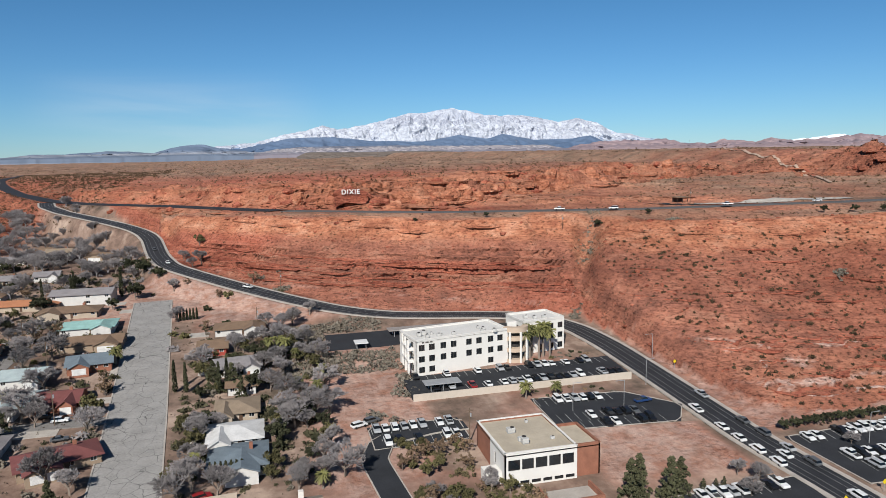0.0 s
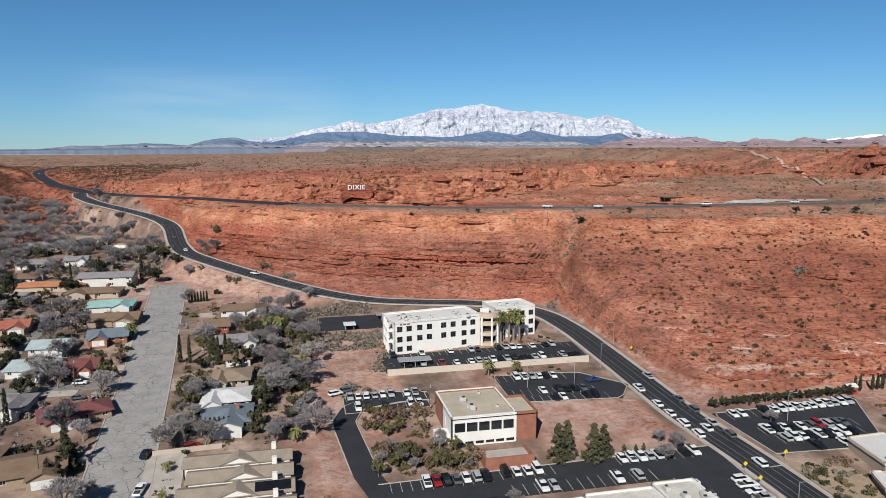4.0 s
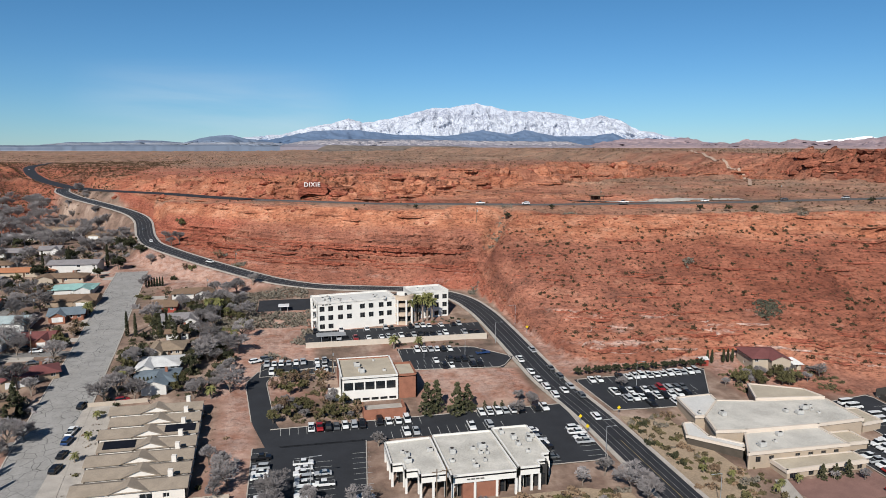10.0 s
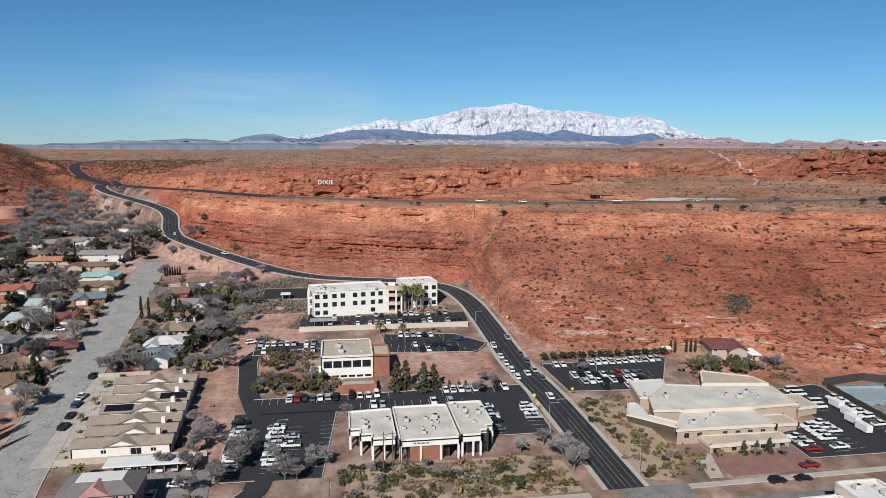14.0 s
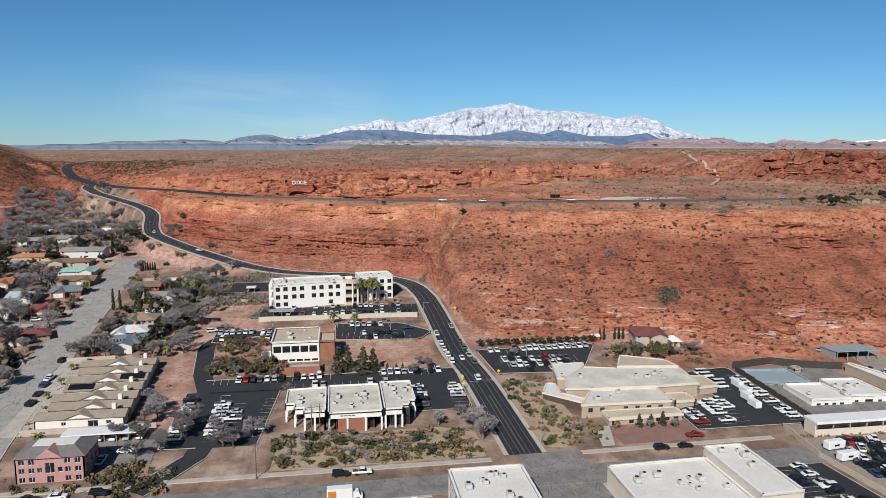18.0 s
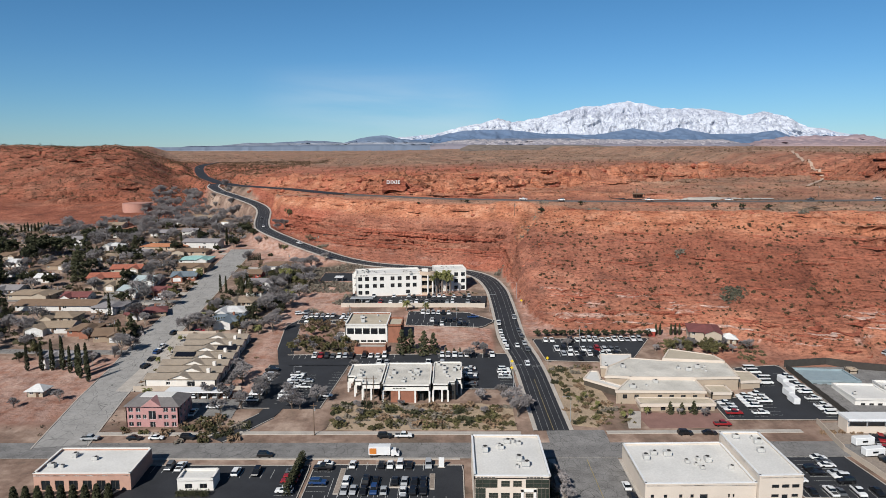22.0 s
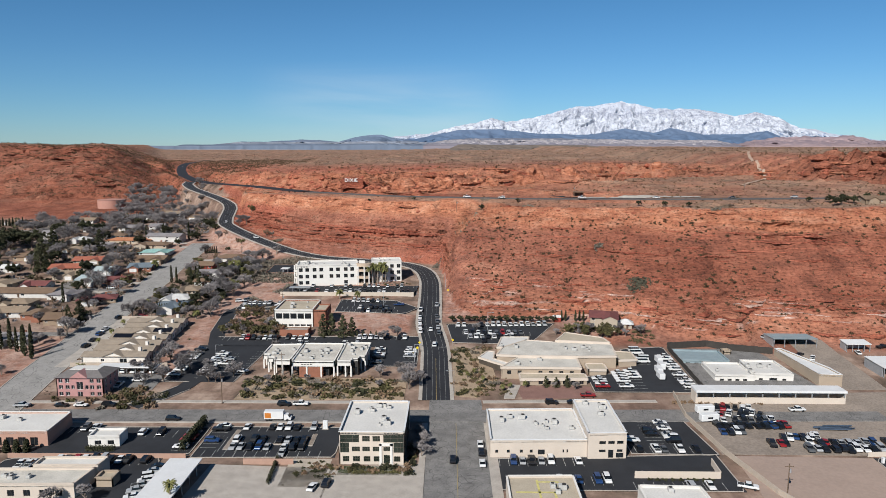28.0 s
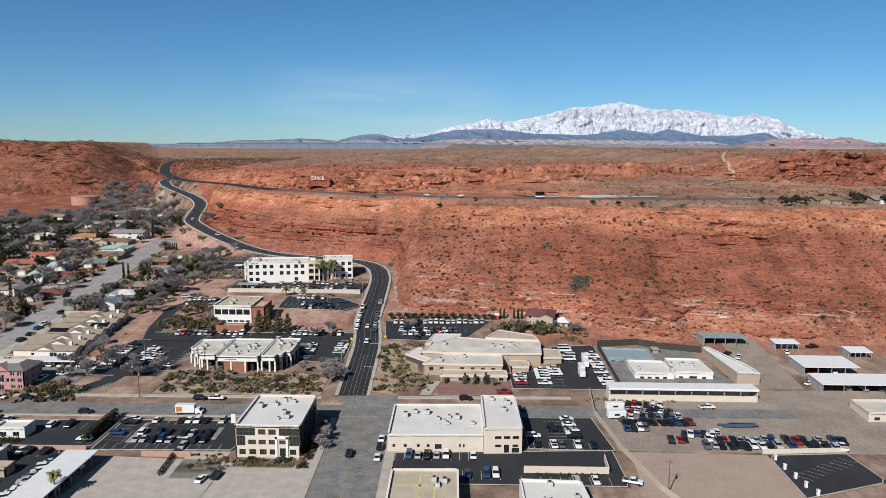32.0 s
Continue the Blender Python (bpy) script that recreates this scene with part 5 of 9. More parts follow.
fence_run("retaining_wall", [(-129, 385.7), (-53, 385.7)], 0.7, mat("pale_retaining_wall", (0.60, 0.52, 0.43), 0.9, vary=0.1), "long pale concrete retaining wall below the terrace", 0.4, below=3.2, level=UPPER)
fence_run("block_wall", [(-190.5, 277.8), (-150, 278.5)], 1.8, BLOCKWALL, "tan block garden wall behind the townhouses")
fence_run("block_wall", [(-112, 198.8), (-166, 198.2)], 1.6, PINKWALL, "pinkish block wall along the car park")
fence_run("block_wall", [(-93.5, 195.4), (-78.5, 195.4)], 1.8, PINKWALL, "pinkish block wall at the end of the car park")
fence_run("block_wall", [(21, 188.5), (45.5, 188.5), (46, 197)], 2.2, CREAM, "cream block wall with shrubs before it")
fence_run("block_wall", [(96, 203.2), (123, 205.2)], 1.5, CREAM, "cream block wall beside the vehicle yard")
fence_run("yard_fence", [(52, 252), (50, 232), (53, 204), (58, 180), (66, 160)], 1.7, BLOCKWALL, "tan block fence along the storage yard")
fence_run("yard_fence", [(65, 256), (65.5, 302)], 2.0, mat("dark_mesh_fence", (0.055, 0.048, 0.042), 0.9), "dark screened yard fence")
fence_run("yard_fence", [(65.5, 304), (84, 307), (92, 302.5), (110, 298)], 2.9, mat("dark_mesh_fence", (0.055, 0.048, 0.042), 0.9), "dark screened fence below the cliff")
fence_run("block_wall", [(-199, 342), (-181, 343)], 1.4, BLOCKWALL, "pale garden wall with shrubs")


# rooftop plant
def rooftop_unit(x, y, z, s=1.0, turn=0):
    t = thing("rooftop_unit", pose(x, y, z, rz=turn), "grey metal air conditioning unit on a flat roof", "air conditioner", "rooftop units")
    share("casing", mesh_of(("casing",), lambda: box(-1.0, -0.75, 0.2, 1.0, 0.75, 1.3, 0.06), mat("pale_unit_casing", (0.55, 0.54, 0.51), 0.6)), t)
    share("fan_guard", mesh_of(("fan_guard",), lambda: add_cyl(bmesh.new(), 0.35, 0, 1.3, 1.45, 0.5, 0.5, 10), DARK), t)
    share("kerb_frame", mesh_of(("kerb_frame",), lambda: box(-0.9, -0.65, 0, 0.9, 0.65, 0.2), METAL_GREY), t)
    t.scale = (s, s, s)


rr = random.Random(4)
ROOFS = [(-121, 410, -92, 419, 19.4, 12), (-79, 420, -66, 428, 20.0, 3), (-116, 336, -102, 350, 10.4, 5), (-108, 276, -98, 289, 4.9, 5), (-94, 271, -80, 290, 4.9, 9), (-76, 276, -68, 292, 4.9, 6), (-10, 284, 30, 296, 4.2, 8), (-6, 270, 16, 277, 3.3, 3), (-63, 199, -48, 218, 6.4, 9), (-17, 204, 7, 223, 1.8, 10), (12, 205, 20, 225, 4.4, 4), (-14, 164, 0, 178, 0.75, 4), (20, 161, 34, 174, 0.3, 6), (-183, 208, -162, 220, 1.1, 4), (75, 268, 102, 281, 0.8, 6), (-160, 176, -136, 182, -0.05, 5)]
for x0, y0, x1, y1, z, n in ROOFS:
    for k in range(n):
        rooftop_unit(rr.uniform(x0, x1), rr.uniform(y0, y1), z, rr.uniform(0.5, 1.15), rr.choice((0, 90)))

# ---- houses ----
def roof_mat(name, c):
    return mat(name, c, 0.9, vary=0.2, scale=0.4, fine=3.5)


ROOFS_BY = {
    "brown": roof_mat("brown_shingle_roof", (0.22, 0.145, 0.095)),
    "grey": roof_mat("grey_shingle_roof", (0.27, 0.25, 0.25)),
    "slate": roof_mat("slate_blue_shingle_roof", (0.17, 0.21, 0.24)),
    "teal": roof_mat("teal_roof", (0.30, 0.50, 0.46)),
    "orange": roof_mat("orange_tile_roof", (0.47, 0.20, 0.10)),
    "red": roof_mat("red_clay_tile_roof", (0.40, 0.135, 0.085)),
    "maroon": roof_mat("maroon_shingle_roof", (0.20, 0.07, 0.065)),
    "white": roof_mat("white_coated_roof", (0.66, 0.65, 0.63)),
    "tan": roof_mat("tan_shingle_roof", (0.31, 0.235, 0.165)),
    "cyan": roof_mat("faded_cyan_roof", (0.40, 0.47, 0.47)),
}
WALLS_BY = {
    "white": mat("white_painted_siding", (0.66, 0.64, 0.60), 0.85, vary=0.1),
    "cream": mat("cream_house_stucco", (0.47, 0.39, 0.30), 0.9, vary=0.1),
    "brick": BRICK,
    "tan": mat("tan_house_stucco", (0.36, 0.27, 0.19), 0.9, vary=0.1),
    "red": mat("barn_red_siding", (0.38, 0.07, 0.05), 0.85, vary=0.1),
    "grey": mat("grey_siding", (0.42, 0.42, 0.41), 0.85, vary=0.1),
}


def gable_roof(bm, x0, y0, x1, y1, z, rise, over=0.5, thick=0.22, along="x"):
    """Two sloping slabs with overhanging eaves, the ridge along x or y."""
    def put(x, y, zz):
        return bm.verts.new((x, y, zz) if along == "x" else (y, x, zz))
    if along == "y":
        x0, y0, x1, y1 = y0, x0, y1, x1
    ym, k = (y0 + y1) / 2, rise / ((y1 - y0) / 2)
    for y, s in ((y0, -1), (y1, 1)):
        ye = y + s * over
        a = [put(x0 - over, ye, z - k * over), put(x1 + over, ye, z - k * over), put(x1 + over, ym, z + rise), put(x0 - over, ym, z + rise)]
        b = [put(x0 - over, ye, z - k * over + thick), put(x1 + over, ye, z - k * over + thick), put(x1 + over, ym, z + rise + thick), put(x0 - over, ym, z + rise + thick)]
        for q in ((a[3], a[2], a[1], a[0]), (b[0], b[1], b[2], b[3]), (a[0], a[1], b[1], b[0]), (a[1], a[2], b[2], b[1]), (a[3], a[0], b[0], b[3])):
            bm.faces.new(q)
    return bm


def hip_roof(bm, x0, y0, x1, y1, z, rise, over=0.6, thick=0.22):
    """Four slopes meeting in a short ridge along x, with a boxed eave."""
    k = min(y1 - y0, x1 - x0) / 2
    ym = (y0 + y1) / 2
    lo, mid = z - rise / k * over, z - rise / k * over + thick
    c = ((x0 - over, y0 - over), (x1 + over, y0 - over), (x1 + over, y1 + over), (x0 - over, y1 + over))
    a, b = [bm.verts.new((x, y, lo)) for x, y in c], [bm.verts.new((x, y, mid)) for x, y in c]
    r = [bm.verts.new((x0 + k, ym, z + rise)), bm.verts.new((max(x1 - k, x0 + k + 0.2), ym, z + rise))]
    for q in ((b[0], b[1], r[1], r[0]), (b[1], b[2], r[1]), (b[2], b[3], r[0], r[1]), (b[3], b[0], r[0]), tuple(a[::-1])):
        bm.faces.new(q)
    for i in range(4):
        bm.faces.new((a[i], a[(i + 1) % 4], b[(i + 1) % 4], b[i]))
    return bm


def gable_end(bm, x, y0, y1, z, rise, thick=0.2, along="x"):
    pts = [(y0, z), (y1, z), ((y0 + y1) / 2, z + rise)]
    for o in (0, 1):
        v = [bm.verts.new((x + o * thick, y, zz) if along == "x" else (y, x + o * thick, zz)) for y, zz in pts]
        bm.faces.new(v if o else v[::-1])
    return bm


def house(x, y, w, d, turn, roof, wall, label, h=2.6, rise=1.7, wing=None, storeys=1, base=None, garage=True):
    """A detached house: four walls with real openings, gable ends, a pitched roof, door, chimney and perhaps a wing."""
    z = gz(x, y) if base is None else base
    t = thing("house", pose(x, y, z, rz=turn), label, "house")
    d = d * 1.4 if d < 10.5 and w > 8 else d
    rm, wm = ROOFS_BY[roof], WALLS_BY[wall]
    hw, hd, H = w / 2, d / 2, h * storeys
    front = [(0.9, 2.3, 1.0, 2.2), (w - 2.6, w - 1.1, 1.0, 2.2)]
    if w > 11:
        front.append((w * 0.62 - 0.9, w * 0.62 + 0.9, 1.0, 2.2))
    if storeys > 1:
        front += [(a, b, c + h, e + h) for a, b, c, e in front]
    side = [(d / 2 - 0.7, d / 2 + 0.7, 1.0, 2.1)]
    fm = WHITE_FRAME
    wall_side(t, (-hw, -hd), (hw, -hd), -0.8, H, [(a, b, c + 0.8, e + 0.8) for a, b, c, e in front], wm, frame_m=fm, thick=0.2)
    wall_side(t, (hw, -hd), (hw, hd), -0.8, H, [(a, b, c + 0.8, e + 0.8) for a, b, c, e in side], wm, frame_m=fm, thick=0.2)
    wall_side(t, (hw, hd), (-hw, hd), -0.8, H, [], wm, frame_m=fm, thick=0.2)
    wall_side(t, (-hw, hd), (-hw, -hd), -0.8, H, [(a, b, c + 0.8, e + 0.8) for a, b, c, e in side], wm, frame_m=fm, thick=0.2)
    hipped = int(abs(x) + abs(y)) % 3 == 0
    if hipped:
        part("roof", hip_roof(bmesh.new(), -hw, -hd, hw, hd, H, rise, 0.75), rm, t)
    else:
        for gx in (-hw, hw - 0.2):
            part("gable", gable_end(bmesh.new(), gx, -hd, hd, H, rise), wm, t)
        part("roof", gable_roof(bmesh.new(), -hw, -hd, hw, hd, H, rise, 0.75), rm, t)
    if wing is None and 11 < w < 30 and storeys == 1:
        wing, garage = ((0.28 if int(abs(x)) % 2 else -0.28) * w, 0.36 * w, 3.2), int(abs(y)) % 2 == 0
    part("door", box(w * 0.05, -hd - 0.06, -0.1, w * 0.05 + 1.0, -hd + 0.02, 2.05), mat("dark_wood_door", (0.12, 0.07, 0.045), 0.6), t)
    if int(abs(x)) % 3 == 1:
        part("chimney", box(hw * 0.4, 0.4, H, hw * 0.4 + 0.9, 1.3, H + rise + 0.9), BRICK, t)
    if wing:
        wx, ww, wd = wing  # along the front, width, how far it stands out
        bm = box(wx - ww / 2, -hd - wd, -0.8, wx + ww / 2, -hd, H)
        gable_end(bm, -hd - wd, wx - ww / 2, wx + ww / 2, H, rise * 0.9, along="y")
        part("wing", bm, wm, t)
        part("wing_roof", gable_roof(bmesh.new(), wx - ww / 2, -hd - wd, wx + ww / 2, 0, H, rise * 0.9, along="y"), rm, t)
        if garage:
            part("garage_door", box(wx - ww * 0.36, -hd - wd - 0.07, 0.0, wx + ww * 0.36, -hd - wd + 0.02, 2.2), WHITE_FRAME, t)
    return t


HOUSES = [
    (-281, 532, 34, 11, -4, "orange", "cream", "long low house with an orange tile roof", {}),
    (-255, 536, 26, 9, -2, "grey", "white", "two storey white motel-like house with balconies", dict(storeys=2)),
    (-285, 592, 12, 8, 5, "grey", "white", "white house with grey roof among bare trees", {}),
    (-304, 586, 20, 8, 0, "grey", "cream", "low grey roofed house among bare trees", {}),
    (-243, 489, 20, 10, 3, "teal", "white", "low house with a bright teal roof", {}),
    (-256, 515, 24, 9, 0, "brown", "cream", "long brown roofed ranch house", {}),
    (-237, 466, 22, 9, 0, "brown", "tan", "long brown roofed house", {}),
    (-233, 443, 14, 10, 8, "slate", "brick", "house with slate blue roof", dict(wing=(-3, 6, 3))),
    (-251, 434, 13, 9, 0, "cyan", "white", "white house with faded cyan roof", {}),
    (-250, 414, 15, 10, -8, "cyan", "white", "white cottage with pale blue roof", dict(wing=(3, 6, 4))),
    (-235, 412, 12, 9, 0, "maroon", "brick", "red brick house with dark roof", {}),
    (-278, 440, 22, 10, 8, "red", "cream", "house with red clay tile roof", dict(wing=(-5, 8, 5))),
    (-277, 462, 18, 9, 8, "red", "cream", "red tiled house", {}),
    (-271, 424, 15, 8, 0, "tan", "cream", "tan roofed bungalow", {}),
    (-277, 385, 42, 10, 0, "brown", "white", "long brown roofed apartment row", {}),
    (-264, 363, 15, 8, 0, "tan", "cream", "tan bungalow", {}),
    (-260, 348, 20, 11, 4, "tan", "white", "broad tan roofed house", dict(wing=(-5, 8, 4))),
    (-243, 345, 12, 9, 0, "brown", "brick", "brown roofed brick house", {}),
    (-227, 339, 15, 10, 12, "brown", "tan", "brown gabled house", dict(wing=(3, 7, 4))),
    (-249, 381, 15, 9, 0, "grey", "white", "white house with grey roof", {}),
    (-320, 535, 12, 8, 0, "white", "white", "white roofed cottage", {}),
    (-353, 546, 8, 8, 0, "grey", "white", "tall white house", dict(storeys=2)),
    (-306, 498, 13, 8, 0, "tan", "cream", "tan roofed house", {}),
    (-316, 438, 9, 7, 0, "white", "white", "small white cottage", {}),
    (-358, 478, 11, 8, 0, "white", "white", "white cottage on the town edge", {}),
    (-276, 400, 14, 7, 0, "maroon", "white", "dark red roofed house", {}),
    (-303, 405, 24, 9, 0, "tan", "cream", "long tan house", {}),
    (-322, 415, 12, 8, 0, "grey", "white", "grey roofed white house", {}),
    (-306, 668, 18, 8, -5, "brown", "brick", "brown roofed house near the hill road", {}),
    (-262, 640, 26, 8, -8, "brown", "tan", "long dark roofed house below the hill road", {}),
    (-292, 646, 14, 8, 0, "tan", "white", "white two storey house by the wash", dict(storeys=2)),
    (-318, 640, 16, 8, 10, "grey", "white", "pale house by the wash", {}),
    (-226, 371, 19, 11, 20, "maroon", "tan", "large maroon roofed house behind bare trees", dict(wing=(-4, 8, 4))),
    (-192, 448, 10, 8, 0, "brown", "red", "small barn red house", {}),
    (-183, 471, 19, 8, 0, "brown", "white", "long low brown and white house", {}),
    (-183, 428, 15, 9, 5, "grey", "white", "grey roofed white house", {}),
    (-181, 411, 9, 8, 0, "brown", "white", "white house with brown roof", {}),
    (-182, 391, 12, 9, 0, "tan", "cream", "pale tan roofed house", {}),
    (-182, 373.5, 14, 9, 0, "white", "white", "house with a bright white roof", {}),
    (-181, 359, 14, 10, 0, "slate", "white", "white house with slate blue roof and gable", dict(wing=(1, 8, 4), garage=False)),
    (44, 337, 13, 10, -12, "maroon", "cream", "cream house with maroon roof below the cliff", dict(storeys=2, wing=(3, 7, 3))),
    (54, 333, 6, 5, -12, "white", "cream", "small cream outbuilding", {}),
    (-345, 420, 14, 9, 0, "brown", "cream", "brown roofed house on the west side", {}),
    (-340, 385, 16, 9, 0, "grey", "white", "grey roofed house on the west side", {}),
    (-310, 370, 14, 9, 10, "tan", "cream", "tan roofed house on the west side", {}),
    (-330, 345, 15, 9, 0, "brown", "tan", "brown house on the west side", {}),
    (-295, 345, 14, 9, 0, "grey", "cream", "grey roofed bungalow", {}),
    (-340, 455, 13, 9, 0, "brown", "white", "brown roofed white cottage", {}),
    (-380, 440, 14, 9, 0, "tan", "white", "tan roofed cottage", {}),
    (-375, 500, 13, 9, 0, "brown", "cream", "brown roofed cottage", {}),
    (-335, 580, 13, 8, 0, "grey", "white", "grey roofed house near the wash", {}),
    (-385, 560, 14, 8, 0, "white", "white", "white house near the wash", {}),
    (-420, 610, 16, 8, 0, "brown", "cream", "house near the tank hill", {}),
    (-360, 620, 14, 8, 0, "tan", "white", "house near the wash", {}),
    (-232, 309, 15, 8, 0, "grey", "white", "grey roofed house behind tall cypresses", {}),
    (-224, 274, 6, 5, 0, "white", "cream", "small pale shed on bare soil", {}),
    (-400, 400, 15, 9, 0, "brown", "cream", "brown roofed house at the town's edge", {}),
    (-420, 460, 16, 9, 5, "grey", "white", "grey roofed house at the town's edge", {}),
    (-405, 520, 15, 9, 0, "tan", "cream", "tan roofed house at the town's edge", {}),
    (-440, 540, 15, 9, 0, "brown", "white", "brown roofed house at the town's edge", {}),
    (-372, 352, 15, 9, 0, "red", "cream", "red tiled house at the town's edge", {}),
    (-365, 585, 15, 9, 0, "brown", "tan", "brown roofed house near the wash", {}),
    (-300, 552, 14, 9, 0, "brown", "white", "brown roofed house behind bare trees", {}),
    (-325, 472, 15, 9, 0, "brown", "tan", "brown roofed house among evergreens", {}),
    (238, 447, 16, 8, 0, "brown", "tan", "low brown roofed house on the mesa bench", {}),
    (272, 446, 14, 8, 5, "grey", "tan", "low grey roofed house on the mesa bench", {}),
    (-290, 510, 13, 9, 0, "grey", "cream", "grey roofed bungalow among trees", {}),
]
for x, y, w, d, a, roof, wall, label, extra in HOUSES:
    house(x, y, w, d, a, roof, wall, label + (" by the street" if len(label.split()) < 4 else ""), **extra)


def townhouses():
    """A row of joined units, each with its own long roof and a cross gable, stepping up the slope."""
    rm, wm = roof_mat("sand_shingle_roof", (0.315, 0.258, 0.20)), mat("pale_townhouse_stucco", (0.80, 0.75, 0.68), 0.9, vary=0.08)
    for k in range(7):
        y0 = 281.5 + 7.7 * k
        x0, x1 = -187.5 - 0.25 * k + (1.6 if k % 2 else 0), -160.5 - 0.3 * k
        z, h, rise = tz(y0) + 0.1, 3.1, 1.15
        t = thing("townhouse", pose(0, 0, 0), "pale stucco townhouse with tan shingle roof in a row", "house", "townhouse row")
        wall_side(t, (x0, y0), (x1, y0), z - 1, z + h, [(8, 9.4, 1.8, 3.0), (16, 19, 1.1, 3.2), (21.5, 23, 1.8, 3.0)] if k == 0 else [], wm, frame_m=WHITE_FRAME)
        wall_side(t, (x1, y0), (x1, y0 + 6.5), z - 1, z + h, [(1.2, 2.6, 1.8, 3.0), (4.0, 5.8, 1.1, 3.1)], wm, frame_m=WHITE_FRAME)
        wall_side(t, (x1, y0 + 6.5), (x0, y0 + 6.5), z - 1, z + h, [], wm)
        wall_side(t, (x0, y0 + 6.5), (x0, y0), z - 1, z + h, [(1.5, 6.0, 1.0, 3.2)], wm, frame_m=WHITE_FRAME, glass=WHITE_FRAME)
        for gx in (x0, x1 - 0.2):
            part("gable", gable_end(bmesh.new(), gx, y0, y0 + 6.5, z + h, rise), wm, t)
        part("roof", gable_roof(bmesh.new(), x0, y0, x1, y0 + 6.5, z + h, rise, 0.45), rm, t)
        gx = x0 + 13.5
        bm = gable_end(bmesh.new(), y0 - 0.3, gx - 4.6, gx + 4.6, z + h, rise * 1.5, along="y")
        part("cross_gable", bm, wm, t, "white stucco cross gable")
        part("cross_roof", gable_roof(bmesh.new(), gx - 4.6, y0 - 0.3, gx + 4.6, y0 + 3.8, z + h, rise * 1.5, 0.4, along="y"), rm, t)
        part("chimney", box(x1 - 5, y0 + 4.6, z + h, x1 - 3.8, y0 + 5.8, z + h + 2.6), wm, t)
        if k in (3, 4):
            p = part("solar_panel", box(-4.2, -1.5, 0, 4.2, 1.5, 0.08), mat("black_solar_panel", (0.012, 0.013, 0.018), 0.2, bump=0), t, "black solar panel on the roof")
            xx = x1 - 4.8 if k == 4 else x0 + 5.2
            p.matrix_basis = pose(xx, y0 + 1.7, z + h + 0.95, rx=math.degrees(math.atan(rise / 3.25)))


townhouses()

# ---- plants ----
BARK = mat("grey_brown_bark", (0.23, 0.185, 0.15), 0.95, vary=0.2, obj=0.2)
TWIG = mat("bare_grey_twigs", (0.275, 0.25, 0.245), 0.95, vary=0.25, obj=0.3)
LEAF_DARK = mat("dark_evergreen_leaves", (0.050, 0.052, 0.024), 0.85, vary=0.4, scale=1.2, fine=6, obj=0.3)
LEAF_PINE = mat("pine_needles", (0.082, 0.082, 0.040), 0.85, vary=0.4, scale=1.2, fine=6, obj=0.2)
LEAF_OLIVE = mat("olive_shrub_leaves", (0.115, 0.102, 0.042), 0.9, vary=0.4, scale=1.2, fine=6, obj=0.35)
LEAF_DRY = mat("dry_brown_shrub", (0.24, 0.16, 0.10), 0.95, vary=0.35, scale=1.2, fine=6, obj=0.3)
LEAF_SAGE = mat("grey_sage_leaves", (0.215, 0.185, 0.145), 0.95, vary=0.35, scale=0.8, fine=5)
LEAF_SCRUB = mat("dark_desert_scrub", (0.105, 0.064, 0.032), 0.95, vary=0.4, scale=0.8, fine=5)
PALM = mat("palm_fronds", (0.16, 0.155, 0.05), 0.7, vary=0.35, obj=0.2)
PALM_SKIRT = mat("dry_palm_skirt", (0.30, 0.21, 0.12), 0.95, vary=0.3)


def stick(bm, a, b, r0, r1):
    d = (b - a).normalized()
    u = d.orthogonal().normalized()
    w = d.cross(u)
    lo = [bm.verts.new(a + (u * math.cos(t) + w * math.sin(t)) * r0) for t in (0, 2.094, 4.189)]
    hi = [bm.verts.new(b + (u * math.cos(t) + w * math.sin(t)) * r1) for t in (0, 2.094, 4.189)]
    for k in range(3):
        bm.faces.new((lo[k], lo[(k + 1) % 3], hi[(k + 1) % 3], hi[k]))


def bare_tree(seed, height=9.0, spread=0.9):
    r = random.Random(seed)
    wood, twigs = bmesh.new(), bmesh.new()

    def grow(p, d, length, rad, level):
        q = p + d * length
        stick(wood if level < 2 else twigs, p, q, rad, rad * 0.7)
        if level >= 5:
            return
        for k in range((6, 4, 4, 4, 5)[level]):
            nd = (d + Vector((r.uniform(-1, 1), r.uniform(-1, 1), r.uniform(-0.35, 0.6))) * spread).normalized()
            grow(p + d * length * r.uniform(0.5, 1.0), nd, length * r.uniform(0.60, 0.80), max(rad * 0.58, 0.038), level + 1)

    grow(Vector((0, 0, -0.3)), Vector((r.uniform(-0.1, 0.1), r.uniform(-0.1, 0.1), 1)), height * 0.25, height * 0.026, 0)
    t = thing("bare_tree", pose(0, 0, -500), "leafless grey deciduous tree with fine spreading twigs", "tree", "bare trees")
    part("trunk", wood, BARK, t)
    part("crown", twigs, TWIG, t)
    return t


def leaf(bm, c, s, r):
    u = Vector((r.gauss(0, 1), r.gauss(0, 1), r.gauss(0, 1))).normalized()
    w = u.orthogonal().normalized()
    v = u.cross(w)
    bm.faces.new([bm.verts.new(c + (w * math.cos(a) + v * math.sin(a)) * s * r.uniform(0.6, 1.2)) for a in (0, 1.57, 3.14, 4.71)])


